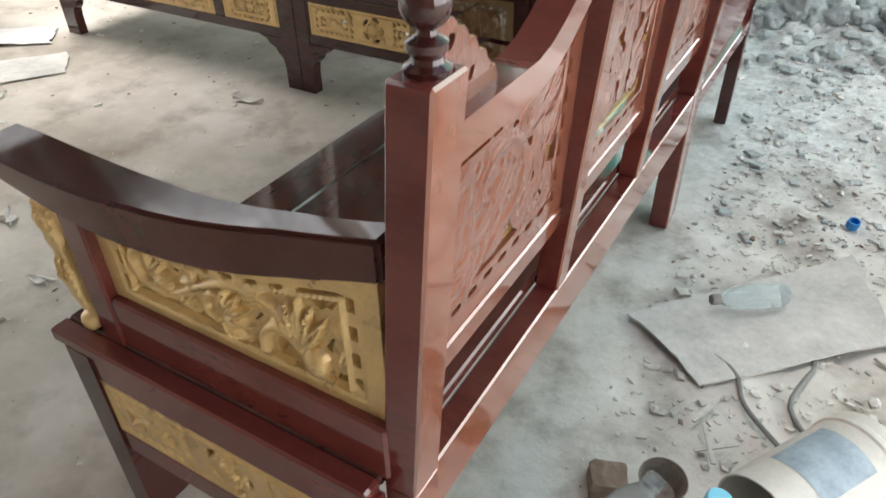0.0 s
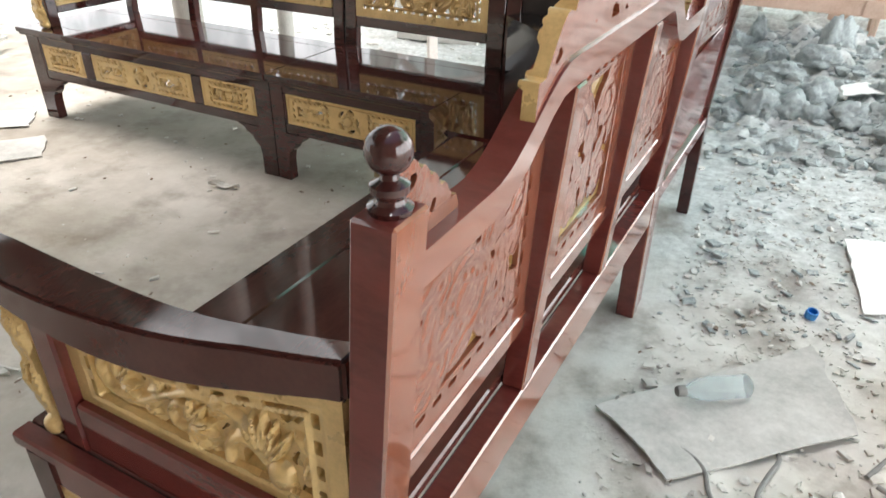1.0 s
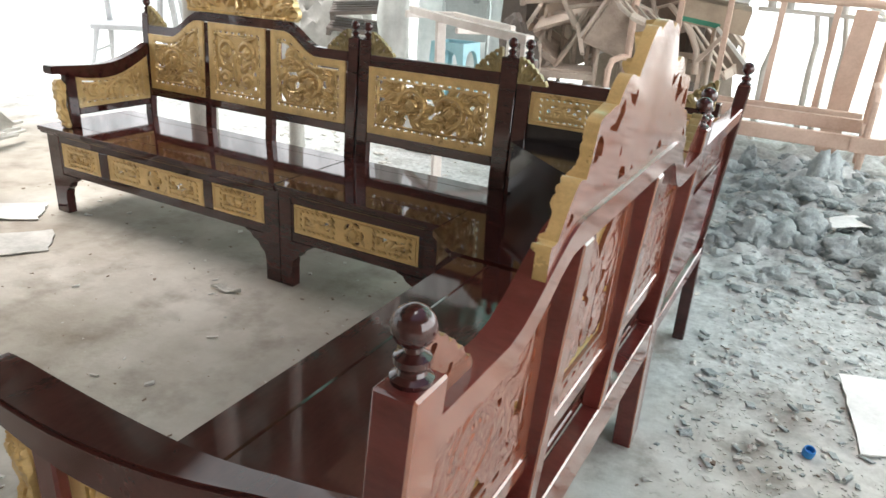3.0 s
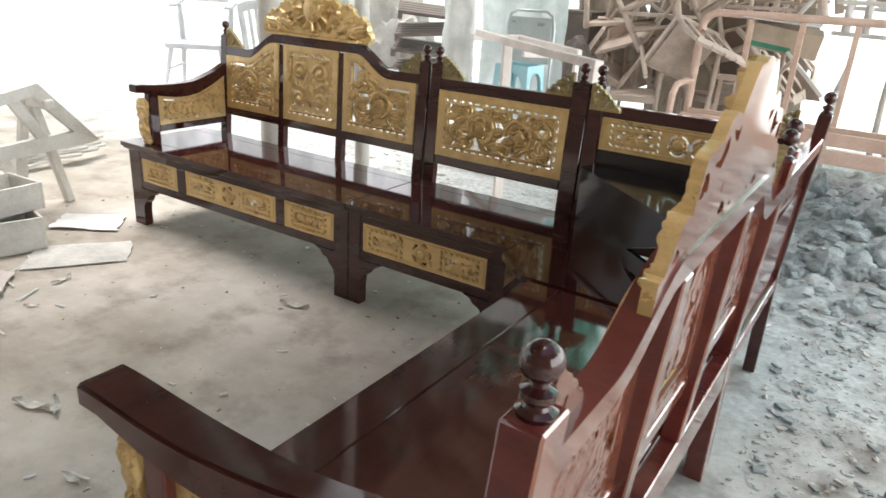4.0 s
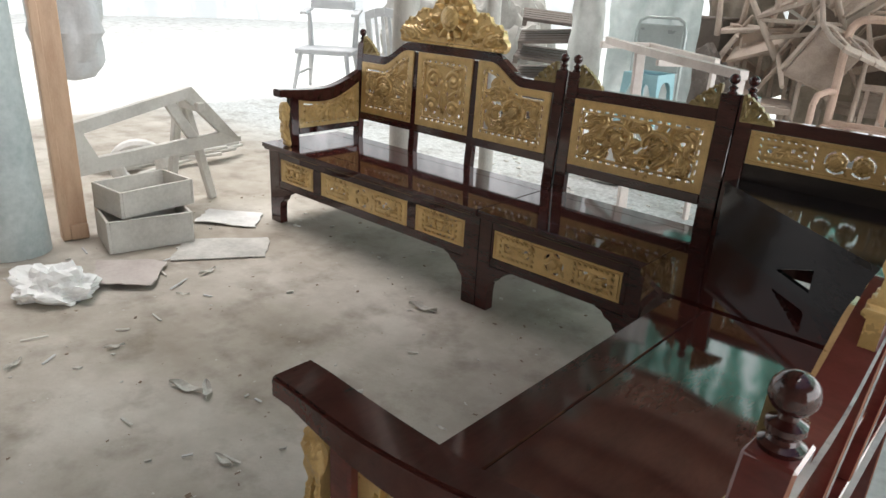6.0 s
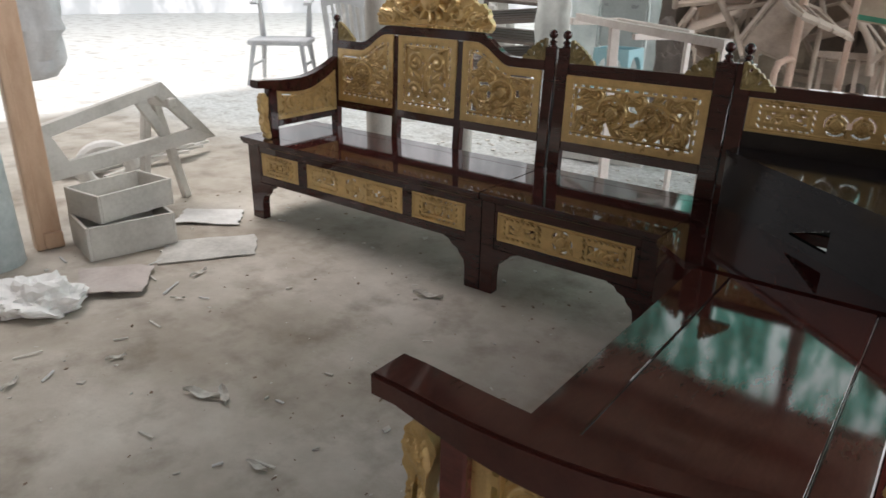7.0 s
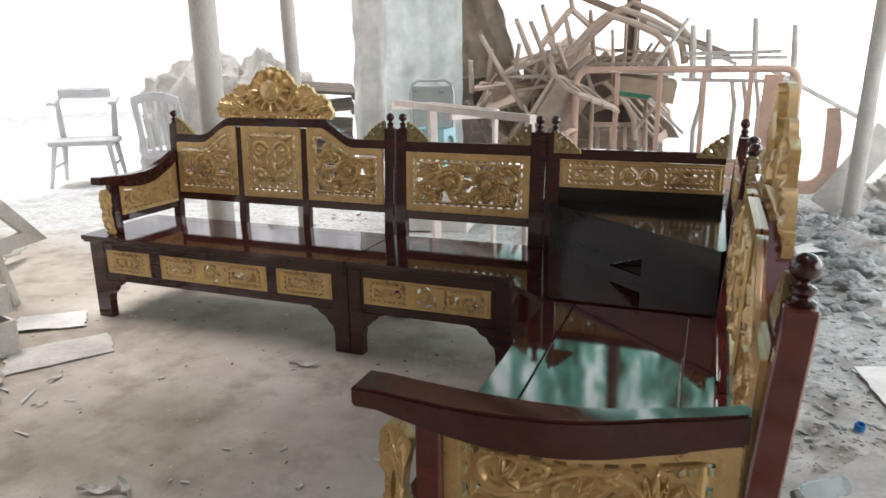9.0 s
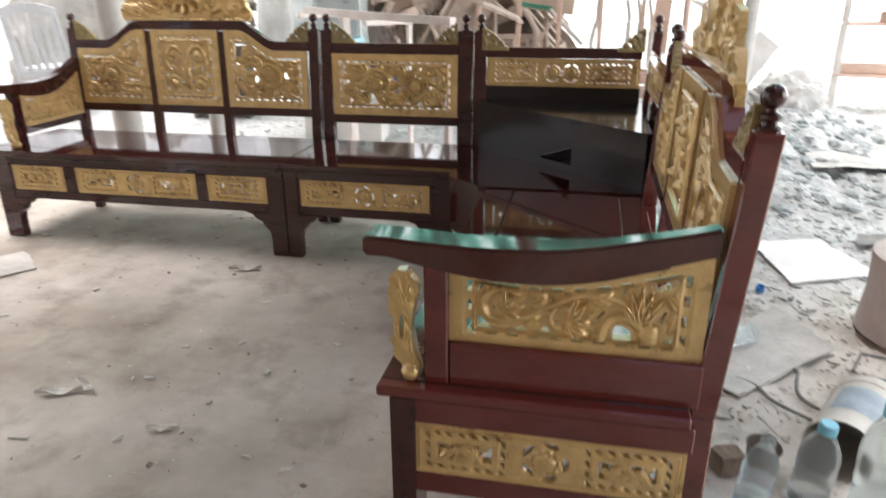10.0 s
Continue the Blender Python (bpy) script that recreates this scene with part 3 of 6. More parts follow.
def foliage(flowers, leaves, size, margin=0.035, scale=0.05):
    """Motifs that fill a panel: latticed flowers in broken rings, scrolls in the corners, and leaves in the room that is left."""
    w, h = size

    def fields(X, Z, rng):
        F = np.zeros_like(X)
        step = X[0, 1] - X[0, 0]

        def free(x, z, far):
            i, j = round(x / step), round(z / step)
            k = max(1, round(far / step))
            return F[max(0, j - k):j + k + 1, max(0, i - k):i + k + 1].max(initial=0.0) < 0.12

        for x, z, r in flowers:
            d, a = np.hypot(X - x, Z - z), np.arctan2(Z - z, X - x)
            for k in range(4):
                b = 1.57 * k + 0.78
                cx, cz = x + 2.5 * r * math.cos(b), z + 2.2 * r * math.sin(b)
                sense = 1 if k % 2 else -1
                F = np.maximum(F, 0.9 * stem_field(X, Z, spiral(cx, cz, 0.75 * r, 1.2, b + 2.6, sense), 0.0062))
                for q in range(3):
                    F = np.maximum(F, leaf_field(X, Z, cx, cz, b + 0.75 * (q - 1), scale * 0.95, scale * 0.2, 0.3 * sense))
            F = np.where(d < 1.62 * r, 0.0, F)
            F = np.where((np.abs(d - 1.45 * r) < 0.13 * r) & (np.cos(a - 0.9) > -0.62), 0.85, F)
            for k in range(3):
                F = np.maximum(F, np.where(d < 1.7 * r, 0.7 * leaf_field(X, Z, x, z, 2.1 * k + 0.5 + 9 * x, 1.7 * r, 0.32 * r, 0.2), 0.0))
            F = np.where(d < 1.04 * r, 0.0, F)
            F = np.maximum(F, flower_field(X, Z, x, z, r))
        for k in range(leaves * 5):
            x, z = margin + rng.random() * (w - 2 * margin), margin + rng.random() * (h - 2 * margin)
            if free(x, z, scale * 0.1):
                turn = math.atan2(z - h / 2, x - w / 2) + 1.1 * math.sin(x * 20) + rng.uniform(-0.6, 0.6)
                F = np.maximum(F, rng.uniform(0.6, 0.95) * leaf_field(X, Z, x - 0.4 * scale * math.cos(turn), z - 0.4 * scale * math.sin(turn), turn, scale * rng.uniform(0.75, 1.15), scale * rng.uniform(0.17, 0.26), rng.uniform(-0.5, 0.5)))
        return F
    return fields


def scrolls(size, leaves=5):
    """A facing pair of large volutes over leaves that spring from a middle stalk, the same on both sides."""
    w, h = size

    def fields(X, Z, rng):
        A = w / 2 - np.abs(X - w / 2)
        F = np.zeros_like(X)
        for x, z, r, start, sense in ((0.31, 0.66, 0.125, 0.3, 1), (0.31, 0.3, 0.09, 2.6, -1)):
            F = np.maximum(F, 1.1 * stem_field(A, Z, spiral(x * w, z * h, r * w, 1.25, start, sense), 0.0115))
            F = np.maximum(F, 1.4 * np.sqrt(np.clip(1 - (np.hypot(A - x * w, Z - z * h) / (0.045 * w)) ** 2, 0, 1)))
        for k, (x, z, a) in enumerate(((0.4, 0.24, 2.4), (0.42, 0.42, 2.8), (0.44, 0.5, 1.1), (0.24, 0.46, 2.2), (0.36, 0.8, 2.6))[:leaves]):
            F = np.maximum(F, 0.9 * leaf_field(A, Z, x * w, z * h, a, 0.07, 0.017, 0.35 * (-1) ** k))
        F = np.maximum(F, leaf_field(X, Z, w / 2, 0.22 * h, 1.57, 0.16, 0.024, 0.0))
        return np.where((F < 0.05) & (np.sin(A * 105 + 0.6) * np.sin(Z * 92) > 0.5) & (Z < 0.7 * h), -1.0, F)
    return fields


def tablets(size, hubs=1, open_weave=0.35):
    """Two dashed tablets with leaves, and a flower between them."""
    w, h = size

    def fields(X, Z, rng):
        F = np.zeros_like(X)
        mid = np.abs(X - w / 2)
        d = np.maximum(np.minimum(np.abs(X - 0.2 * w), np.abs(X - 0.8 * w)) - 0.115 * w, np.abs(Z - h / 2) - 0.2 * h)
        for x in (0.2 * w, 0.8 * w):
            F = np.maximum(F, np.where(np.abs(d) < 0.006, 0.6, 0))
            for k in range(9):
                F = np.maximum(F, np.where(d < 0, rng.uniform(0.7, 1) * leaf_field(X, Z, x + rng.uniform(-0.06, 0.06) * w, h / 2 + rng.uniform(-0.1, 0.1) * h,
                                                                                    rng.random() * 6.28, 0.4 * h, 0.09 * h, 0.3), 0))
        weave = np.sin(X * 150 + 40 * Z) * np.sin(Z * 170 - 30 * X)
        F = np.where((d < -0.004) & (F < 0.1), np.where(weave > open_weave, -1.0, 0.2), F)
        dash = (np.abs(d - 0.0145) < 0.0042) & (np.cos((X + Z) * 2 * math.pi / 0.024) > 0.05)
        F = np.where(d > 0.006, np.where(dash, -1.0, np.maximum(F, 0.4)), F)
        hub = np.hypot(X - w / 2, Z - h / 2)
        turn = np.arctan2(Z - h / 2, X - w / 2)
        F = np.where(mid < 0.13 * w, 0.35, F)
        F = np.where((np.abs(hub - 0.34 * h) < (0.03 + 0.03 * np.cos(5 * turn)) * h) & (np.cos(5 * turn) > -0.5), -1.0, F)
        if hubs == 2:
            F = np.where(mid < 0.15 * w, 0.35, F)
            for x in (0.44 * w, 0.56 * w):
                hub = np.hypot(X - x, Z - h / 2)
                F = np.where(np.abs(hub - 0.3 * h) < 0.035 * h, np.where(np.sin(3 * np.arctan2(Z - h / 2, X - x)) > -0.8, -1.0, F), F)
                F = np.maximum(F, np.where(hub < 0.27 * h, flower_field(X, Z, x, h / 2, 0.26 * h), -9))
            return F
        return np.maximum(F, flower_field(X, Z, w / 2, h / 2, 0.26 * h))
    return fields


# ---------------------------------------------------------------- setting
def small_tablet(size):
    """One dashed tablet: two leafy scrolls face each other over a pierced ground."""
    w, h = size

    def fields(X, Z, rng):
        A = w / 2 - np.abs(X - w / 2)
        d = np.maximum(np.abs(X - w / 2) - 0.29 * w, np.abs(Z - h / 2) - 0.24 * h)
        F = np.where(np.abs(d) < 0.005, 0.7, 0.0)
        G = 1.1 * stem_field(A, Z, spiral(0.36 * w, 0.52 * h, 0.13 * h, 1.2, 0.6, 1), 0.006)
        for x, z, a in ((0.42, 0.34, 2.3), (0.47, 0.56, 1.2), (0.3, 0.36, 2.8), (0.28, 0.62, 0.6), (0.45, 0.4, -0.3)):
            G = np.maximum(G, leaf_field(A, Z, x * w, z * h, a, 0.3 * h, 0.07 * h, 0.3))
        F = np.where(d < -0.003, np.maximum(F, G), F)
        weave = np.sin(A * 120 + 0.9) * np.sin(Z * 130)
        F = np.where((d < -0.004) & (F < 0.1), np.where(weave > -0.15, -1.0, 0.2), F)
        dash = (np.abs(d - 0.0145) < 0.0044) & (np.cos((A + Z) * 2 * math.pi / 0.026) > 0.05)
        return np.where(d > 0.005, np.where(dash, -1.0, np.maximum(F, 0.4)), F)
    return fields


def axis_steps(lo, hi, step, far):
    """Fine steps between lo and hi, then growing ones out to the distance."""
    a = [lo + step * i for i in range(round((hi - lo) / step) + 1)]
    g, s = [], step
    while (g[-1] if g else 0) < far:
        s *= 1.5
        g.append((g[-1] if g else 0) + s)
    return [lo - x for x in reversed(g)] + a + [hi + x for x in g]


MOUNDS = [(0.35, 4.3, 0.5, 0.12), (0.95, 4.1, 0.5, 0.16), (0.1, 3.5, 0.35, 0.06), (0.8, 3.5, 0.5, 0.08), (1.5, 4.4, 0.7, 0.12), (1.4, 5.6, 0.8, 0.12),
          (0.3, 5.0, 0.45, 0.14), (-1.2, 4.4, 0.6, 0.08), (0.9, 3.0, 0.35, 0.04), (2.0, 3.4, 0.7, 0.14), (0.35, 0.62, 0.2, -0.012)]


def ground_height(x, y):
    rough = max(0.0, min(1.0, (x - 0.06) / 0.25)) if y < 2.35 else max(0.0, min(1.0, (y - 2.35) / 0.5))
    far = max(0.0, min(1.0, (y - 2.6) / 0.8)) * max(0.0, min(1.0, (x + 1.0) / 1.0))
    p = Vector((x, y, 0))
    z = rough * (0.014 * noise.noise(p * 3) + 0.012 * noise.noise(p * 9) + 0.004 * noise.noise(p * 17))
    z += far * (0.07 * max(0, noise.noise(p * 4.5)) + 0.085 * max(0, noise.noise(p * 8) - 0.1) + 0.04 * abs(noise.noise(p * 15)) + 0.014 * noise.noise(p * 27))
    for mx, my, r, h in MOUNDS:
        d2 = ((x - mx) ** 2 + (y - my) ** 2) / (r * r)
        if d2 < 6:
            z += h * math.exp(-d2 * 2) * (1 + 0.6 * noise.noise(p * 7))
    return z


def build_ground():
    bm = bmesh.new()
    xs, ys = axis_steps(-5.0, 2.6, 0.028, 70), axis_steps(-1.6, 6.6, 0.028, 70)
    grid = [[bm.verts.new((x, y, ground_height(x, y) - 0.002)) for x in xs] for y in ys]
    for r, s in zip(grid, grid[1:]):
        for i in range(len(xs) - 1):
            bm.faces.new((r[i], r[i + 1], s[i + 1], s[i]))
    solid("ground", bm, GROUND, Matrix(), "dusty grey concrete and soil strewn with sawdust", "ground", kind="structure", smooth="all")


build_ground()

# Emitting ring round the scene: painted daylight that also lights it.
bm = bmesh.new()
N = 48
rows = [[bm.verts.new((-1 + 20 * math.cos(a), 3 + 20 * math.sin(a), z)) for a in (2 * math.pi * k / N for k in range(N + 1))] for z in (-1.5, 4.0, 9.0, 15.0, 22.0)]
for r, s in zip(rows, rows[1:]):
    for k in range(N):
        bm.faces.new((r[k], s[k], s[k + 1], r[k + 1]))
solid("backdrop", bm, FAR, Matrix(), "glowing backdrop of painted daylight haze over pale green foliage", "backdrop", kind="structure")

# roof on poles, and unseen walls added behind to hold back light
ROOF = 4.2
ROOF_X, ROOF_Y = (-3.15, 0.04), (-4.6, 7.2)
bm = bmesh.new()
box(bm, *ROOF_X, *ROOF_Y, ROOF, ROOF + 0.06, 0)
for k in range(7):
    x = -3.06 + 0.5 * k
    box(bm, x - 0.03, x + 0.03, *ROOF_Y, ROOF - 0.05, ROOF, 0.004)
for f in bm.faces:
    f.material_index = 0
before = set(bm.faces)
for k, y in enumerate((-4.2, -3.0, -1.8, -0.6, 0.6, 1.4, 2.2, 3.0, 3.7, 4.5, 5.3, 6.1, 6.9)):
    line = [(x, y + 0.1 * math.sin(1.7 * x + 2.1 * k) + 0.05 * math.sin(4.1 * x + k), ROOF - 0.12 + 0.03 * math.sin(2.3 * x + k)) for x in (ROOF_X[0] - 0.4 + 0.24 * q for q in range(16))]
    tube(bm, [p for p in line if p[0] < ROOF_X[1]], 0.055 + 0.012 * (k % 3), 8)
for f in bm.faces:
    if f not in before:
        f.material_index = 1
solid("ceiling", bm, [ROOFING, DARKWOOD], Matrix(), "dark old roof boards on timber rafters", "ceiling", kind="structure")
# Never in view: added to keep bright haze out of the lacquer's reflections.
solid("wall_south", bx(-9.0, 3.0, -4.75, -4.6, -0.05, ROOF, 0), BROWNWOOD, Matrix(), "unseen brown timber wall added to block light from the south", "wall", kind="structure")


# Also out of view, added to cut the light from the south-east.
solid("wall_east", bx(3.0, 3.15, -4.75, -1.3, -0.05, ROOF, 0), BROWNWOOD, Matrix(), "unseen brown timber wall added to block light from the south-east", "wall", kind="structure")


# ---------------------------------------------------------------- the carved corner seats
LEAN = 0.072


def lean_back(bm):
    for v in bm.verts:
        if v.co.z > 0.42:
            v.co.y += LEAN * (v.co.z - 0.42)
    return bm


class Unit:
    """One seat of the set. u runs along it from the end with the arm, y to its back. mirrored: that end is on the right."""

    def __init__(self, m, length, mirrored, label, name="carved_bench"):
        self.root = thing(name, m, label, "bench", "carved corner seats")
        self.length, self.mirrored = length, mirrored
        self.wood = LACQUER_LIT_BACK if mirrored else LACQUER
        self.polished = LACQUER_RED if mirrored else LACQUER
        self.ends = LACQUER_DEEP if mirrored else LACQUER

    def put(self, name, bm, mat, label="", smooth=False, parent=None):
        if self.mirrored:
            for v in bm.verts:
                v.co.x = self.length - v.co.x
            bmesh.ops.reverse_faces(bm, faces=bm.faces)
        if mat is LACQUER_LIT_BACK:
            # same lacquer: daylight painted in as lighter red on the back, deep elsewhere
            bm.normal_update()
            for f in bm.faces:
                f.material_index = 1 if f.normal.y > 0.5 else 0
            mat = [LACQUER_DEEP, LACQUER_LIT_BACK]
        return part(name, bm, mat, parent or self.root, label, smooth)

    def carve(self, name, u, v, z, size, fields, lean=False, turn=0, **k):
        x = self.length - u - size[0] if self.mirrored and not turn else (self.length - u if self.mirrored else u)
        m = Matrix.Translation((x, v, z))
        if turn:
            m = m @ Matrix.Rotation(radians(turn if not self.mirrored else -turn), 4, "Z")
        if lean:
            m = Matrix.Translation((x, v + LEAN * (z - 0.42), z)) @ Matrix(((1, 0, 0, 0), (0, 1, LEAN, 0), (0, 0, 1, 0), (0, 0, 0, 1)))
        return carved(name, self.root, m, size, fields, flip=self.mirrored and not turn, **k)


def finial(bm, x, y, z):
    """A turned knob: a collar, a waist and a ball."""
    prof = [(0.019, 0), (0.02, 0.006), (0.014, 0.01), (0.0125, 0.014), (0.017, 0.02), (0.017, 0.026), (0.0085, 0.031), (0.0075, 0.035)]
    prof += [(max(0.002, 0.0205 * math.sin(a)), 0.0545 - 0.0205 * math.cos(a)) for a in (radians(20 + 16 * k) for k in range(11))]
    return lathe(bm, [(r, z + h) for r, h in prof], (x, y), 16)


def post(unit, u0, u1, v0=0.56, v1=0.602, top=0.962):
    if unit.mirrored:
        v0 -= 0.01
    bm = bmesh.new()
    box(bm, u0, u1, v0, v1, 0.0, 0.42, 0.003)
    box(bm, u0, u1, v0, v1, 0.42, top, 0.003)
    p = unit.put("post", lean_back(bm), unit.wood, "", "flat")
    c = ((u0 + u1) / 2, v1 - 0.022 + LEAN * (top - 0.42))
    unit.put("finial", finial(bmesh.new(), c[0], c[1], top - 0.001), LACQUER, "turned ball finial", "flat", p)


def front_leg(unit, u0, w, toward, v0=0.0, thick=0.05):
    """A leg with a stepped curved bracket on one side, under the apron."""
    s = 1 if toward > 0 else -1
    a = u0 if s > 0 else u0 + w
    pts = [(a, 0.0), (a + s * w, 0.0), (a + s * w, 0.085), (a + s * (w + 0.006), 0.12), (a + s * (w + 0.03), 0.142), (a + s * (w + 0.04), 0.162),
           (a + s * (w + 0.07), 0.176), (a + s * (w + 0.085), 0.195), (a + s * (w + 0.115), 0.2042), (a + s * w, 0.2042), (a + s * w, 0.4172), (a, 0.4172)]
    unit.put("leg", prism(bmesh.new(), pts, v0, v0 + thick), LACQUER)


def seat_boards(unit, length, v0, v1, cuts, u0=0.0):
    edges = [v0] + cuts + [v1]
    for a, b in zip(edges, edges[1:]):
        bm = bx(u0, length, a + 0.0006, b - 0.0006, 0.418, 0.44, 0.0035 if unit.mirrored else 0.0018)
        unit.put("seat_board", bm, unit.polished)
    unit.put("seat_edge", bx(u0 + 0.004, length - 0.004, v0 + 0.01, v0 + 0.03, 0.404, 0.4185, 0.004), LACQUER)


def back_rail_top(s, a, b, low=0.905, high=1.0):
    """Height of the top rail of a three-panel back, between its posts at a and b."""
    r0, r1 = smoothstep(a + 0.17, a + 0.37, s), 1 - smoothstep(b - 0.37, b - 0.17, s)
    return low + (high - low) * float(min(r0, r1))


def ear(unit, u, facing, z=0.903):
    """The small carved bracket that stands on the rail beside a post."""
    w, h = 0.115, 0.098

    def outline(X, Z):
        t = np.clip(X / w if facing > 0 else 1 - X / w, 0, 1)
        top = (h - 0.014) * (1 - t ** 1.35) + 0.008 + 0.007 * np.abs(np.sin(t * 19))
        return np.minimum(np.minimum(top - Z, Z + 0.002), np.minimum(X + 0.001, w - X + 0.001))

    def fields(X, Z, rng):
        S = X if facing > 0 else w - X
        E = outline(X, Z)
        F = np.where((E < 0.013) & (np.sin(np.arctan2(Z, S + 0.02) * 26) > -0.75), 0.75, 0.12)
        F = np.maximum(F, 0.8 * stem_field(S, Z, spiral(0.044, 0.04, 0.026, 1.1, 0.8, 1), 0.007))
        for x, z, a in ((0.012, 0.008, 1.3), (0.02, 0.01, 0.35), (0.06, 0.012, 0.5)):
            F = np.maximum(F, leaf_field(S, Z, x, z, a, 0.048, 0.011, 0.25))
        return np.where((F < 0.2) & (np.sin(S * 170) * np.sin(Z * 150 + 1) > 0.2), -1.0, F)
    bracket = unit.carve("corner_carving", u if facing > 0 else u - w, 0.572, z, (w, h), fields, True, outline=outline, border=0, cell=0.0036, depth=0.012, thick=0.014,
               ground=3, dashes=False, back=CARVED_LIT_BACK, seed=3)
    # front and rim take the darker gold that stands for shade
    bracket.data.materials[0] = bracket.data.materials[2] = GOLD_SHADED


def crown(unit, u0, u1, z0, drop=0.0, rail=None):
    """The sunflower crest over the middle of the back. drop: how far its lobed ends come down the slopes of the rail."""
    w, h = u1 - u0, 0.262 + 0.93 * drop
    z0 -= drop

    def outline(X, Z):
        t = np.abs(X - w / 2) / (w / 2)
        if drop:
            top = 0.28 - 0.065 * smoothstep(0.12, 0.36, t) - 0.04 * smoothstep(0.4, 0.64, t) - 0.07 * smoothstep(0.7, 0.76, t) - 0.065 * smoothstep(0.78, 1.0, t)
            top = top + 0.016 * np.abs(np.cos(t * 15)) ** 0.6
            low = np.vectorize(rail)(X + u0) - z0 - 0.004
            return np.minimum(np.minimum(top - Z, Z - low), np.minimum(X - 0.002, w - X - 0.002))
        base = h * (0.94 - 0.32 * smoothstep(0.14, 0.42, t) - 0.15 * smoothstep(0.45, 0.8, t) - 0.27 * smoothstep(0.74, 1.02, t) + 0.11 * np.abs(np.cos(t * 10.5)) ** 0.8 * (t < 0.95) - 0.05 * np.abs(np.sin(t * 38)))
        knob = 0.036 - np.hypot(np.abs(X - w / 2) - w / 2 + 0.037, Z - 0.034)
        return np.maximum(np.minimum(base - Z, np.minimum(X - 0.02, w - X - 0.02)), knob) + 0.0 * Z

    def fields(X, Z, rng):
        F = np.where(outline(X, Z) < 0.011, 0.25, 0.0)
        if drop:
            F = np.maximum(F, np.where(outline(X, Z) < 0.02, 0.14, 0.0))
        Z = Z - 0.75 * drop
        c = (w / 2, 0.14)
        for s in (-1, 1):
            for k in range(8):
                x, z = w / 2 + s * (0.075 + 0.032 * k), 0.015 + 0.03 * (k % 2) + 0.02 * (k < 3)
                a = 1.15 - 0.07 * k + 0.3 * math.sin(2.3 * k)
                F = np.maximum(F, rng.uniform(0.75, 1) * leaf_field(X, Z, x, z, a if s > 0 else math.pi - a, 0.115, 0.023, -0.3 * s, 0.22))
            F = np.maximum(F, stem_field(X, Z, spiral(w / 2 + s * 0.15, 0.085, 0.045, 1.4, 0.4, -s), 0.009))
            F = np.maximum(F, stem_field(X, Z, spiral(w / 2 + s * 0.255, 0.05, 0.034, 1.3, 1.4, s), 0.008))
        turn = np.arctan2(Z - c[1], X - c[0])
        far = np.hypot(X - c[0], Z - c[1])
        F = np.where(far < 0.108, 0.2, F)
        F = np.where((far > 0.064) & (far < 0.1 + 0.01 * np.cos(turn * 12)), 0.6 + 0.5 * np.cos(turn * 12) + 3.0 * (far - 0.064), F)
        F = np.where(far < 0.062, 0.05, F)
        boss = np.hypot(X - c[0], Z - c[1])
        F = np.maximum(F, np.where(boss < 0.052, 0.8 + 0.8 * np.sqrt(np.clip(1 - (boss / 0.054) ** 2, 0, 1)) - 0.05 * (np.sin((X + Z) * 300) > 0.75) - 0.05 * (np.sin((X - Z) * 300) > 0.75), 0))
        F = np.maximum(F, np.where(np.abs(boss - 0.058) < 0.007, 0.9, 0))
        F = np.where(np.abs(Z - 0.009) < 0.009, np.maximum(F, 0.5 + 0.2 * np.cos(X * 260)), F)
        return F
    unit.carve("crest", u0, 0.586 if drop else 0.573, z0, (w, h), fields, True, outline=outline, border=0, cell=0.0038, depth=0.017 if drop else 0.036, thick=0.014 if drop else 0.022, ground=-2 if drop else 1, halo=0.0052, dashes=False,
               back=CARVED_LIT_BACK, hole_level=0.1, label="gilded sunflower crest with scrolling leaves", seed=11)


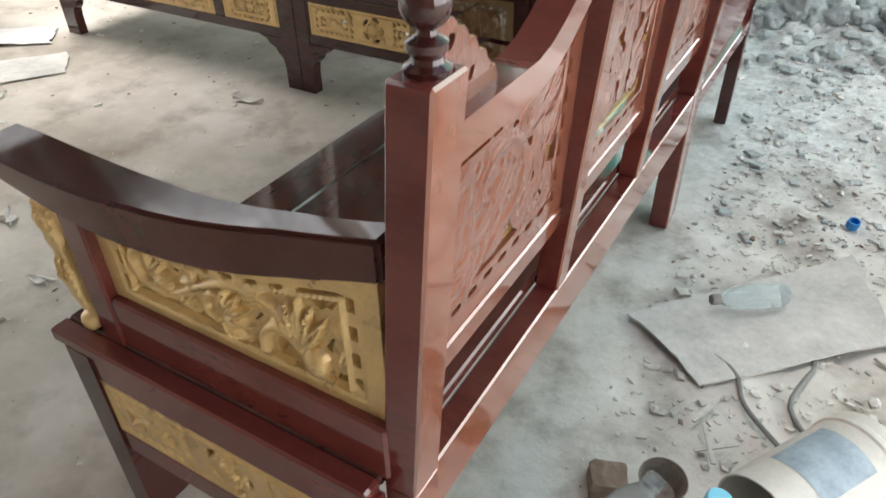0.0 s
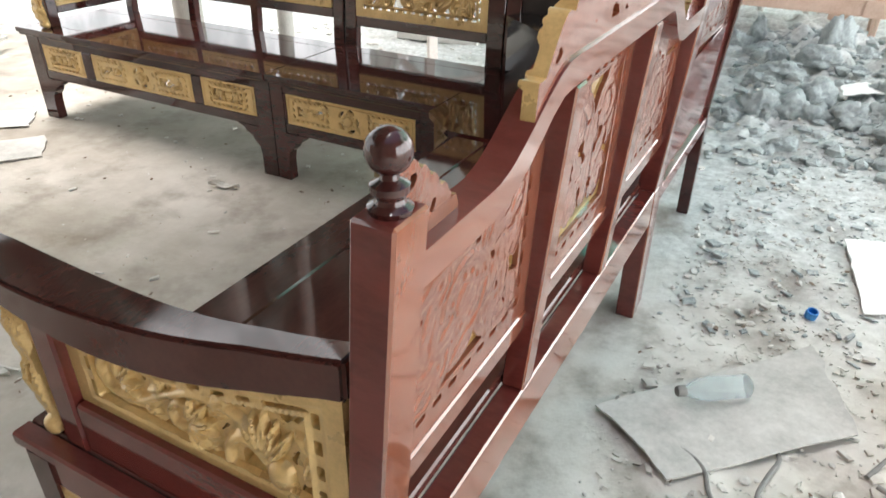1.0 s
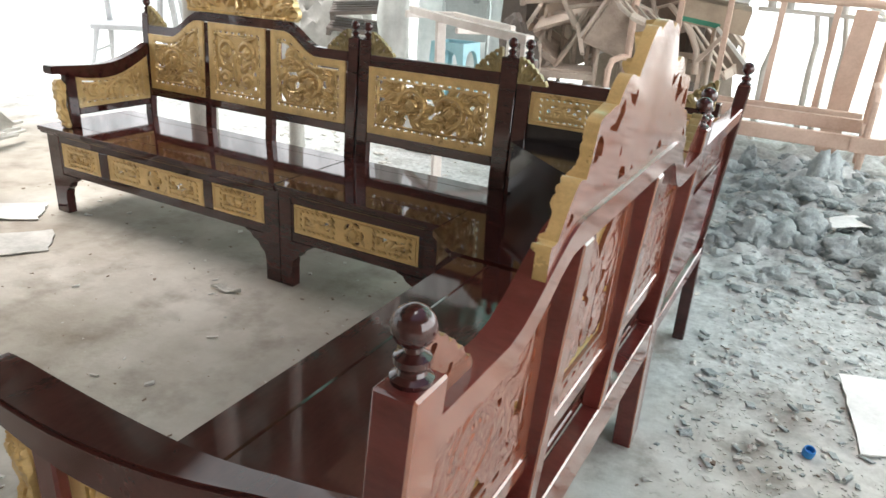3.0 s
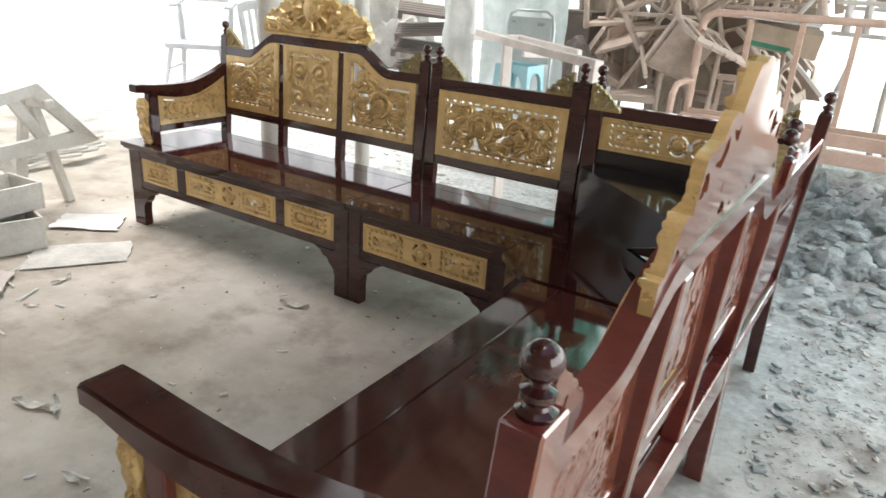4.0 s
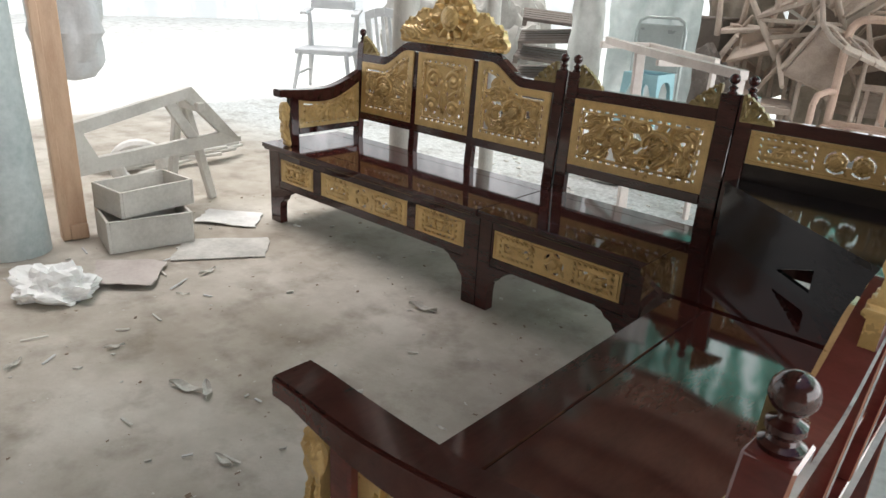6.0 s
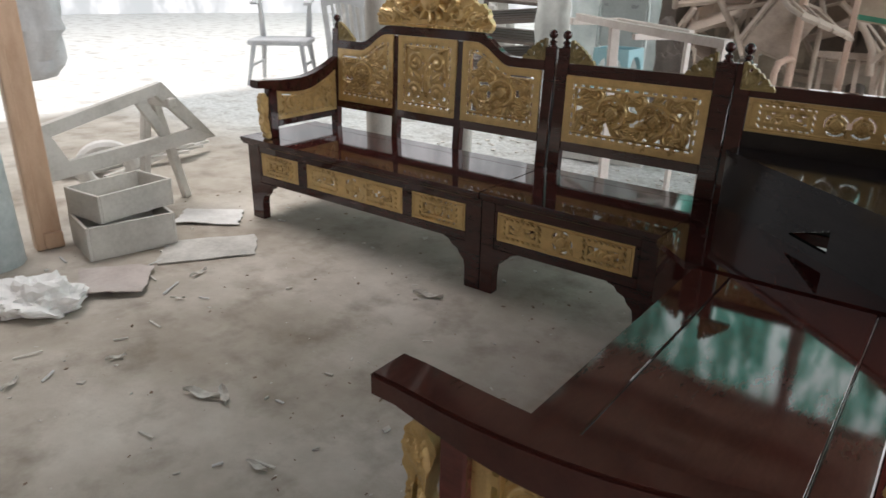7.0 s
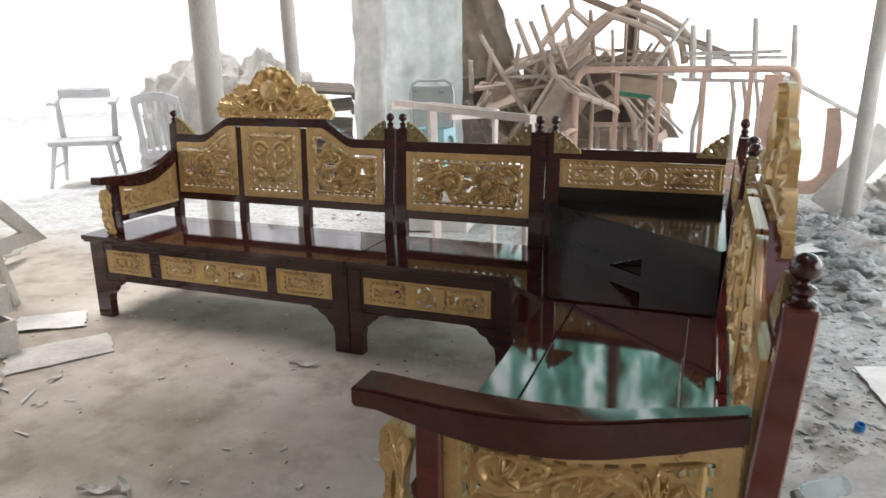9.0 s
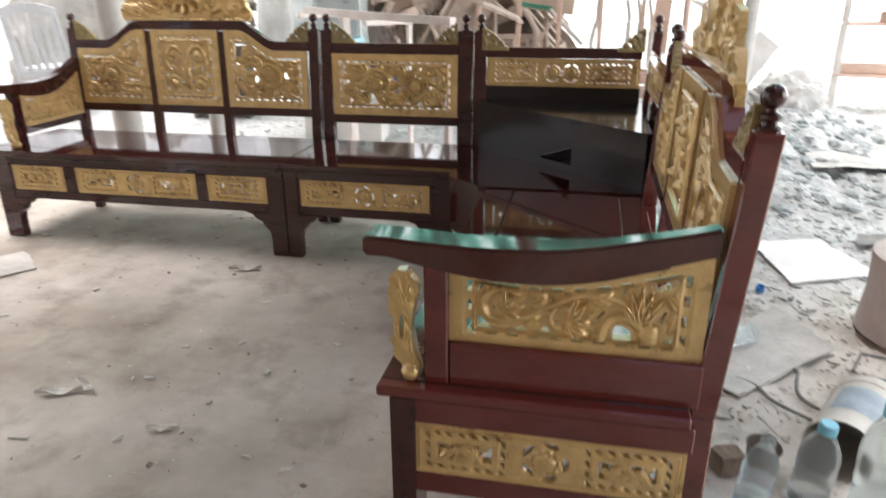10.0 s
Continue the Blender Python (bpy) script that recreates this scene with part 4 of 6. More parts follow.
def arm(unit, pu, seed):
    """The curved arm at the end of a bench, its carved panel, front support and leaf bracket."""
    vs = [(-0.044 if unit.mirrored and k == 0 else -0.03) + 0.032 * k for k in range(20)]

    def top(v):
        return (0.75 if unit.mirrored else 0.742) - 0.01 * math.sin(math.pi * min(1, max(0, v / 0.45))) + (0.046 if unit.mirrored else 0.08) * max(0.0, (v - 0.28) / 0.31) ** 2.0

    def under(v):
        return top(v) - 0.038 - 0.03 * max(0.0, v) - 0.022 * math.sin(math.pi * min(1, max(0, v / 0.56)))
    tops, unders = [(v, top(v)) for v in vs], [(v, under(v)) for v in vs]
    bm = strip(bmesh.new(), tops, unders, pu - (0.022 if unit.mirrored else 0.014), pu + 0.054, "x")
    for v in bm.verts:
        if v.co.x < pu:
            v.co.x += (0.036 if unit.mirrored else 0.0135) * float(smoothstep(0.1, 0.55, v.co.y))
    bmesh.ops.bevel(bm, geom=[e for e in bm.edges if e.calc_face_angle(0) > 0.9], offset=0.005, segments=2, affect="EDGES")
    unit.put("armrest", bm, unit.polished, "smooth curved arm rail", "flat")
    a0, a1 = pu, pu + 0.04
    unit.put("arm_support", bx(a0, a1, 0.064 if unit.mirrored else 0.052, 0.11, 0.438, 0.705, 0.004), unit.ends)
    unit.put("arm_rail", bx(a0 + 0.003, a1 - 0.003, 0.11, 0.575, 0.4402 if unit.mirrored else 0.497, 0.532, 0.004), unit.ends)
    w, h = 0.462, 0.25

    def outline(X, Z):
        v = X + 0.11
        roof = np.vectorize(under)(v) - 0.531
        return np.minimum(np.minimum(X, w - X) * 0.6, np.minimum(Z, roof - Z + 0.005))

    def fields(X, Z, rng):
        F = np.zeros_like(X)
        top = np.vectorize(under)(X + 0.11) - 0.527
        S, T = X / w, Z / top * 0.3

        def vine_stem(pts, r):
            line = []
            for i in range(len(pts) - 1):
                p0, p1, p2, p3 = (Vector(pts[max(0, min(len(pts) - 1, k))]) for k in (i - 1, i, i + 1, i + 2))
                for q in range(5):
                    t = q / 5
                    line.append(0.5 * (2 * p1 + (p2 - p0) * t + (2 * p0 - 5 * p1 + 4 * p2 - p3) * t * t + (3 * p1 - p0 - 3 * p2 + p3) * t ** 3))
            line.append(Vector(pts[-1]))
            return stem_field(S, T, [(p.x, 0.3 * p.y) for p in line], r)

        def fan(x, z, angles, ln, wd, curl=0.15):
            G = np.zeros_like(X)
            for k, a in enumerate(angles):
                G = np.maximum(G, leaf_field(S, T, x, 0.3 * z, a, ln * (1 - 0.06 * (k % 2)), wd, curl, 0.06))
            return G
        F = np.maximum(F, 1.0 * vine_stem([(0.28, 0.77), (0.216, 0.8), (0.157, 0.69), (0.139, 0.55), (0.163, 0.4), (0.216, 0.36), (0.3, 0.42), (0.394, 0.6), (0.489, 0.75), (0.572, 0.77), (0.656, 0.7), (0.715, 0.57)], 0.0145))
        F = np.maximum(F, 0.9 * vine_stem([(0.24, 0.8), (0.347, 0.79), (0.385, 0.74), (0.378, 0.64), (0.345, 0.6)], 0.0125))
        F = np.maximum(F, 1.0 * vine_stem([(0.5, 0.58), (0.454, 0.61), (0.416, 0.5), (0.42, 0.36), (0.455, 0.33)], 0.013))
        F = np.maximum(F, 1.1 * vine_stem([(0.612, 0.17), (0.62, 0.36), (0.656, 0.48), (0.703, 0.47), (0.75, 0.36)], 0.0165))
        F = np.maximum(F, 1.0 * fan(0.215, 0.52, (-0.5, 0.1, 0.7, 1.3), 0.105, 0.022))
        F = np.maximum(F, 1.1 * fan(0.475, 0.42, (1.1, 0.65, 0.2, -0.25, -0.7, -1.1), 0.12, 0.02))
        F = np.maximum(F, 1.2 * fan(0.745, 0.37, (2.05, 1.7, 1.35, 1.0, 0.62), 0.135, 0.02))
        F = np.maximum(F, 0.9 * fan(0.56, 0.74, (0.1, -0.5), 0.1, 0.02))
        F = np.maximum(F, 0.8 * fan(0.3, 0.4, (-0.4, 0.1), 0.08, 0.018))
        F = np.maximum(F, 0.7 * fan(0.9, 0.5, (2.2, 1.6, -1.5, -2.2), 0.085, 0.02))
        F = np.maximum(F, 0.6 * fan(0.52, 0.25, (0.3, 0.9), 0.09, 0.02))
        ball = np.hypot(S - 0.79, T - 0.3 * 0.27)
        return np.maximum(F, np.where(ball < 0.04, 0.3 + 0.8 * np.sqrt(np.clip(1 - (ball / 0.04) ** 2, 0, 1)), 0))
    # the carved face looks outwards
    x = unit.length - pu - 0.024 if unit.mirrored else pu + 0.024
    m = Matrix.Translation((x, 0.109 if unit.mirrored else 0.109 + w, 0.531)) @ Matrix.Rotation(radians(90 if unit.mirrored else -90), 4, "Z")
    carved("arm_carving", unit.root, m, (w, h), fields if unit.mirrored else (lambda X, Z, rng: fields(w - X, Z, rng)),
           outline=outline if unit.mirrored else (lambda X, Z: outline(w - X, Z)), border=0.031, cell=0.0026, depth=0.016, thick=0.02 if unit.mirrored else 0.01,
           ground=-2 if unit.mirrored else 1, halo=0.0104, both=0.0 if unit.mirrored else 1.0, seed=seed, back=GOLD, label="pierced gilded scrollwork of leaves")
    # leaf bracket in front of the support
    lw, lh = 0.062, 0.235

    def leaf_outline(X, Z):
        t = np.clip(Z / lh, 0, 1)
        lower = 0.03 - 0.024 * np.sin(np.pi * np.clip((t - 0.1) / 0.48, 0, 1)) ** 0.8
        upper = 0.026 - 0.026 * np.sin(np.pi * np.clip((t - 0.46) / 0.58, 0, 1)) ** 0.6
        left = np.minimum(lower, upper) + 0.003 * np.cos(t * 44)
        right = lw - 0.016 * np.sin(np.pi * np.clip((t - 0.12) / 0.7, 0, 1)) - 0.02 * smoothstep(0.86, 1.0, t)
        blade = np.minimum(np.minimum(X - left, right - X), np.minimum(Z - 0.012, lh - Z) + 0.001)
        ball = 0.0165 - np.hypot(X - 0.043, Z - 0.017)
        slit = np.hypot((X - 0.028) / 0.005, (Z - 0.118) / 0.026) - 1
        return np.minimum(np.maximum(blade, ball), slit * 0.006)

    def leaf_fields(X, Z, rng):
        F = np.full_like(X, 0.25)
        for k in range(5):
            F = np.maximum(F, leaf_field(X, Z, 0.05 - 0.002 * k, 0.02 + 0.008 * k, 1.62 + 0.13 * k, 0.13 - 0.006 * k, 0.0085, 0.12))
            F = np.maximum(F, leaf_field(X, Z, 0.046 - 0.002 * k, 0.11 + 0.012 * k, 1.5 + 0.17 * k, 0.125 - 0.014 * k, 0.0085, 0.15))
        d = np.hypot(X - 0.043, Z - 0.017)
        return np.where(d < 0.018, 0.35 + np.sqrt(np.clip(1 - (d / 0.018) ** 2, 0, 1)), F)
    m = Matrix.Translation((unit.length - pu - 0.012 if unit.mirrored else pu + 0.012, -0.009, 0.44)) @ Matrix.Rotation(radians(90), 4, "Z")
    if not unit.mirrored:
        m = Matrix.Translation((pu + 0.03, -0.009, 0.44)) @ Matrix.Rotation(radians(90), 4, "Z")
    carved("leaf_bracket", unit.root, m, (lw, lh), leaf_fields, outline=leaf_outline, border=0, cell=0.0028, depth=0.014, thick=0.018, ground=3, dashes=False,
           both=1.0, label="gilded acanthus leaf bracket", seed=4)


def end_panel(unit, u, seed):
    """The lower end of a bench: rails and a carved tablet panel that looks outwards."""
    unit.put("end_rail", bx(u + 0.004, u + 0.032, 0.045, 0.57, 0.362, 0.4175, 0.003), unit.ends)
    unit.put("end_rail", bx(u + 0.004, u + 0.032, 0.045, 0.57, 0.195, 0.246, 0.003), unit.ends)
    w, h = 0.515, 0.118
    x = unit.length - u - 0.01 if unit.mirrored else u + 0.01
    m = Matrix.Translation((x, 0.047 if unit.mirrored else 0.047 + w, 0.245)) @ Matrix.Rotation(radians(90 if unit.mirrored else -90), 4, "Z")
    carved("end_carving", unit.root, m, (w, h), tablets((w, h), 1, -0.3), border=0.012, cell=0.0028, depth=0.012, thick=0.01, ground=-2, halo=0, dashes=False, seed=seed,
           label="gilded tablet panel with a flower")


def apron(unit, ends, panels, seed, tablet=False):
    """Front rails, the stiles between the carved panels, and the panels."""
    u0, u1 = ends
    unit.put("apron_rail", bx(u0, u1, 0.002, 0.03, 0.366, 0.4175, 0.003), LACQUER)
    unit.put("apron_rail", bx(u0, u1, 0.002, 0.03, 0.2045, 0.247, 0.003), LACQUER)
    cuts = [u0] + [q for p in panels for q in p] + [u1]
    for a, b in zip(cuts[::2], cuts[1::2]):
        unit.put("stile", bx(a, b, 0.001, 0.029, 0.2465, 0.3665, 0.003), LACQUER)
    for i, (a, b) in enumerate(panels):
        w, h = b - a, 0.1195
        f = tablets((w, h), 1, -0.1) if tablet or w > 0.5 else small_tablet((w, h))
        unit.carve("apron_carving", a, 0.008, 0.247, (w, h), f, border=0.012, cell=0.0029, depth=0.014, thick=0.009, ground=-2,
                   dashes=False, seed=seed + i, halo=0)


def three_panel_bench(m, length, mirrored, pu, spans, far_post, apron_panels, label, seed):
    """A bench with a crest over its back, and one arm."""
    n = Unit(m, length, mirrored, label)
    pw = 0.048
    if mirrored:
        post(n, pu + 0.008, pu + pw + 0.016, 0.572, 0.607, 0.958)
    else:
        post(n, pu, pu + pw)
    post(n, *far_post)
    a, b = pu + pw, far_post[0]
    us = [a + (b - a) * k / 44 for k in range(45)]
    tops = [(u, back_rail_top(u, a, b)) for u in us]
    unders = [(u, z - 0.042 - 0.012 * math.sin(math.pi * min(1, max(0, (z - 0.905) / 0.095)))) for u, z in tops]
    bm = strip(bmesh.new(), tops, unders, 0.5605, 0.602)
    n.put("top_rail", lean_back(bm), n.wood, "", "flat")
    n.put("middle_rail", lean_back(bx(a, b, 0.562, 0.583, 0.545, 0.586, 0.003)), n.wood)
    n.put("bottom_rail", bx(a, b, 0.562, 0.601, 0.318 if mirrored else 0.335, 0.419, 0.003), n.wood)
    for (p0, p1), (q0, q1) in zip(spans, spans[1:]):
        c = (p1 + q0) / 2
        zt = back_rail_top(c, a, b) - 0.048
        n.put("stile", lean_back(bx(c - 0.021, c + 0.021, 0.561, 0.6015, 0.418, zt, 0.003)), n.wood)
    for i, (p0, p1) in enumerate(spans):
        w, h = p1 - p0, 0.38

        def outline(X, Z, p0=p0, w=w):
            roof = np.vectorize(lambda s: back_rail_top(s, a, b) - 0.043)(X + p0) - 0.585
            return np.minimum(np.minimum(X, w - X), np.minimum(Z, roof - Z))
        fl = [((0.46, 0.5, 0.54)[i] * w, 0.155, 0.04)]
        n.carve("back_carving", p0, 0.569, 0.585, (w, h), scrolls((w, h)) if i == 1 else foliage(fl, 44, (w, h - 0.02), 0.06, 0.068), True, outline=outline, border=0.052,
                cell=0.0038, depth=0.02, thick=0.01, ground=1 if i == 1 and not mirrored else -2, halo=0.0062, both=0.12 if mirrored else 0.0, seed=seed + i, back=CARVED_LIT_BACK, label="pierced gilded panel of flowers and leaves")
    mid = (a + b) / 2
    if mirrored:
        crown(n, mid - 0.385, mid + 0.385, 0.998, 0.056, lambda u: back_rail_top(u, a, b))
    else:
        crown(n, mid - 0.355, mid + 0.355, 0.998)
    ear(n, a, 1)
    ear(n, b, -1)
    seat_boards(n, length, -0.028, 0.5615, [0.085, 0.47], 0.033 if mirrored else -0.03)
    if mirrored:
        n.put("seat_end", bx(0.0, 0.0325, -0.028, 0.5615, 0.416, 0.4405, 0.004), n.ends)
    apron(n, (0.0855, length - 0.0755), apron_panels, seed + 10)
    front_leg(n, 0.0, 0.085, 1)
    front_leg(n, length - 0.075, 0.075, -1)
    arm(n, pu, seed + 20)
    end_panel(n, 0.0, seed + 30)
    return n


def far_row(u0):
    return Matrix.Translation((u0, 1.61, 0)) @ Matrix.Diagonal((1, 0.9, 1, 1))


three_panel_bench(far_row(-3.05), 1.492, False, 0.104, [(0.16, 0.557), (0.594, 0.96), (0.998, 1.428)], (1.436, 1.488), [(0.102, 0.379), (0.446, 1.066), (1.122, 1.411)],
                  "dark mahogany lacquered bench with gilded carved back and crest", 100)
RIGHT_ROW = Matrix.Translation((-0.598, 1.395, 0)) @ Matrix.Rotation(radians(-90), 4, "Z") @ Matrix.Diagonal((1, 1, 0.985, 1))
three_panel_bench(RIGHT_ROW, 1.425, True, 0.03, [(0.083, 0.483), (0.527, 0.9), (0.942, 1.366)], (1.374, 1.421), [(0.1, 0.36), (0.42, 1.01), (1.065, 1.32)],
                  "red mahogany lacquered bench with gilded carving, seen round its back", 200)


def single_bench(m):
    """The bench with one broad back panel, between the crested bench and the corner."""
    L = 0.755
    n = Unit(m, L, False, "dark mahogany bench with one broad gilded back panel")
    post(n, 0.004, 0.06)
    post(n, L - 0.076, L - 0.004)
    a, b = 0.06, L - 0.076
    n.put("top_rail", lean_back(bx(a, b, 0.561, 0.602, 0.852, 0.903, 0.003)), n.wood)
    n.put("middle_rail", lean_back(bx(a, b, 0.562, 0.601, 0.525, 0.567, 0.003)), n.wood)
    n.put("bottom_rail", lean_back(bx(a, b, 0.562, 0.601, 0.37, 0.419, 0.003)), n.wood)
    w, h = b - a, 0.288
    n.carve("back_carving", a, 0.572, 0.566, (w, h), foliage([(0.36 * w, 0.148, 0.044), (0.66 * w, 0.142, 0.044)], 60, (w, h), 0.06, 0.066), True, border=0.052, cell=0.0038, depth=0.02,
            thick=0.01, ground=-2, halo=0.0062, seed=301, back=CARVED_LIT_BACK, label="broad pierced gilded panel with two sunflowers")
    ear(n, a, 1, 0.901)
    ear(n, b, -1, 0.901)
    seat_boards(n, L, -0.028, 0.556, [0.085, 0.47])
    apron(n, (0.0605, L - 0.0755), [(0.075, 0.657)], 310, True)
    front_leg(n, 0.0, 0.06, 1)
    front_leg(n, L - 0.075, 0.075, -1)
    return n


single_bench(far_row(-1.553))


def corner_seat():
    """The corner: two low backs at right angles, a slanting back across them with a shelf on it, and a cut seat."""
    m = Matrix.Translation((-0.79, 1.405, 0))
    n = Unit(m, 0.8, False, "black lacquered corner seat with slanting back and shelf", "corner_seat")
    X1, Y0, Y1 = 0.79, 0.005, 0.75
    # posts: by the far row, in the corner, by the right row
    def corner_post(x0, x1, y0, y1, lx, ly, mat=LACQUER):
        bm = bmesh.new()
        box(bm, x0, x1, y0, y1, 0, 0.42, 0.003)
        box(bm, x0, x1, y0, y1, 0.42, 0.962, 0.003)
        for v in bm.verts:
            if v.co.z > 0.421:
                v.co.x += lx * LEAN * (v.co.z - 0.42)
                v.co.y += ly * LEAN * (v.co.z - 0.42)
        p = n.put("post", bm, mat)
        d = LEAN * 0.542
        n.put("finial", finial(bmesh.new(), (x0 + x1) / 2 + lx * d, (y0 + y1) / 2 + ly * d, 0.961), LACQUER, "turned ball finial", "flat", p)
    corner_post(-0.0085, 0.052, 0.708, 0.75, 0, 1)
    corner_post(0.748, 0.79, 0.708, 0.75, 1, 1)
    corner_post(0.748, 0.79, 0.005, 0.05, 1, 0, LACQUER_LIT_BACK)

    def lean_x(bm):
        for v in bm.verts:
            if v.co.z > 0.42:
                v.co.x += LEAN * (v.co.z - 0.42)
        return bm
    for z0, z1, nm in ((0.846, 0.892, "top_rail"), (0.34, 0.385, "bottom_rail")):
        n.put(nm, lean_back(bx(0.052, 0.748, 0.709, 0.749, z0, z1, 0.003)), LACQUER)
        n.put(nm, lean_x(bx(0.749, 0.789, 0.05, 0.708, z0, z1, 0.003)), LACQUER_LIT_BACK)
    n.put("back_board", lean_back(bx(0.05, 0.75, 0.722, 0.738, 0.384, 0.722, 0.0)), BLACK, "plain black lacquered board")
    n.put("back_board", lean_x(bx(0.762, 0.778, 0.048, 0.71, 0.384, 0.722, 0.0)), LACQUER_LIT_BACK, "plain red lacquered board")
    w, h = 0.69, 0.124
    n.carve("back_carving", 0.055, 0.72, 0.72, (w, h), tablets((w, h), 2), True, border=0.014, cell=0.0034, depth=0.01, thick=0.012, ground=-2, halo=0, dashes=False, seed=401, back=CARVED_LIT_BACK)
    mm = Matrix.Translation((0.76 + LEAN * 0.3, 0.7, 0.72)) @ Matrix.Rotation(radians(-90), 4, "Z") @ Matrix(((1, 0, 0, 0), (0, 1, LEAN, 0), (0, 0, 1, 0), (0, 0, 0, 1)))
    carved("back_carving", n.root, mm, (0.645, h), tablets((0.645, h), 2), border=0.014, cell=0.0034, depth=0.01, thick=0.012, ground=-2, halo=0, dashes=False, seed=402, back=CARVED_LIT_BACK)
    ear(n, 0.052, 1, 0.89)
    ear(n, 0.748, -1, 0.89)
    # the slanting back: a board with a pointed opening, and the shelf behind its top
    A, B = Vector((0.03, 0.66, 0)), Vector((0.745, 0.02, 0))
    d = (B - A).normalized()
    L = (B - A).length

    def outline(X, Z):
        return np.minimum(np.minimum(X, L - X), np.minimum(Z, 0.2 - Z)) + 0.001

    def pierced(X, Z, rng):
        a, b = 0.388, 0.602
        t = (X - a) / (b - a)
        inside = (t > 0) & (t < 1) & (Z > 0.03) & (Z < 0.03 + 0.085 * np.clip(t, 0, 1) + 0.004)
        return np.where(inside, 0.0, 0.4)
    q = Matrix.Translation(A + Vector((0, 0, 0.438))) @ Matrix.Rotation(math.atan2(d.y, d.x), 4, "Z")
    slant = carved("slanting_back", n.root, q, (L, 0.2), pierced, outline=outline, border=0, cell=0.006, depth=0.001, thick=0.018, ground=-3, dashes=False, back=BLACK,
                   hole_level=0.1, label="black lacquered slanting board with a pointed opening")
    slant.data.materials[0] = BLACK
    slant.data.materials[2] = BLACK
    bm = prism(bmesh.new(), [(0.03, 0.645), (0.745, 0.008), (0.76, 0.03), (0.76, 0.722), (0.05, 0.722)], 0.64, 0.66, "z")
    n.put("shelf", bm, BLACK, "glossy black corner shelf")
    # the cut seat and its short slanting front
    bm = prism(bmesh.new(), [(-0.006, 0.128), (0.135, 0.0), (0.75, 0.0), (0.75, 0.02), (0.04, 0.655), (-0.006, 0.655)], 0.418, 0.44, "z")
    n.put("seat_board", bm, LACQUER)
    n.put("apron_board", prism(bmesh.new(), [(-0.006, 0.163), (0.16, 0.012), (0.175, 0.03), (0.006, 0.181)], 0.2, 0.418, "z"), LACQUER)
    n.put("leg", bx(0.01, 0.06, 0.17, 0.22, 0, 0.2, 0.004), LACQUER)
    n.put("leg", bx(0.18, 0.23, 0.03, 0.08, 0, 0.2, 0.004), LACQUER)


corner_seat()


# ---------------------------------------------------------------- behind the seats
def pole(x, y, r, top, dx=0.0, mat=None, label="weathered grey timber pole standing upright"):
    bm = tube(bmesh.new(), [(0, 0, -0.02), (dx * 0.3, 0.01, top * 0.3), (dx * 0.7, 0, top * 0.7), (dx, 0, top)], [r * 1.05, r, r * 0.97, r * 0.9], 14)
    solid("pole", bm, mat or BAMBOO, Matrix.Translation((x, y, 0)), label, "pole", "timber poles", smooth=True)


pole(-2.945, 2.515, 0.078, 4.08)
pole(-2.6, 2.95, 0.045, 3.94, -0.12)
pole(-0.95, 6.6, 0.075, 4.08, 0.0, DARKWOOD, "dark rough timber post behind the chair heap")
pole(0.96, 5.2, 0.06, 4.0, 0.08)


def chair_frame(m, label, arms=True, slats=4, w=0.52, mat=RAW, group="raw chair frames"):
    """An unfinished chair: turned legs, rails, a slatted back and curved arms."""
    root = thing("chair_frame", m, label, "chair", group)
    d, sh, bh = 0.5, 0.42, 0.95
    for x in (-w / 2, w / 2):
        part("leg", tube(bmesh.new(), [(x, 0, 0), (x, 0, 0.2), (x, 0, sh + 0.02), (x * 1.02, 0, 0.64)], [0.016, 0.02, 0.022, 0.018], 8), mat, root, smooth=True)
        part("leg", tube(bmesh.new(), [(x, d + 0.06, 0), (x, d, sh), (x, d + 0.05, 0.7), (x, d + 0.13, bh)], [0.017, 0.022, 0.021, 0.017], 8), mat, root, smooth=True)
        part("side_rail", bar(bmesh.new(), (x, 0, sh - 0.03), (x, d, sh - 0.03), 0.025, 0.06), mat, root)
        part("stretcher", bar(bmesh.new(), (x, 0, 0.14), (x, d + 0.04, 0.14), 0.022), mat, root)
        if arms:
            pts = [(x * 1.02, -0.03, 0.645), (x * 1.1, 0.12, 0.655), (x * 1.1, 0.34, 0.67), (x, d + 0.05, 0.7)]
            part("armrest", tube(bmesh.new(), pts, [0.02, 0.026, 0.024, 0.018], 8), mat, root, smooth=True)
    part("front_rail", bar(bmesh.new(), (-w / 2, 0, sh - 0.03), (w / 2, 0, sh - 0.03), 0.025, 0.06), mat, root)
    part("back_rail", bar(bmesh.new(), (-w / 2, d, sh - 0.03), (w / 2, d, sh - 0.03), 0.025, 0.06), mat, root)
    part("seat", bx(-w / 2 + 0.014, w / 2 - 0.014, 0.014, d - 0.014, sh + 0.0005, sh + 0.022, 0.004), mat, root)
    top = [(-w / 2, d + 0.13, bh - 0.01), (-w / 4, d + 0.15, bh + 0.03), (0, d + 0.155, bh + 0.045), (w / 4, d + 0.15, bh + 0.03), (w / 2, d + 0.13, bh - 0.01)]
    bm = bmesh.new()
    for p, q in zip(top, top[1:]):
        bar(bm, p, q, 0.03, 0.085)
    part("crest_rail", bm, mat, root)
    for k in range(slats):
        x = w * ((k + 0.5) / slats - 0.5)
        part("slat", bar(bmesh.new(), (x, d + 0.01, sh), (x, d + 0.14, bh), 0.035, 0.014), mat, root)
    return root


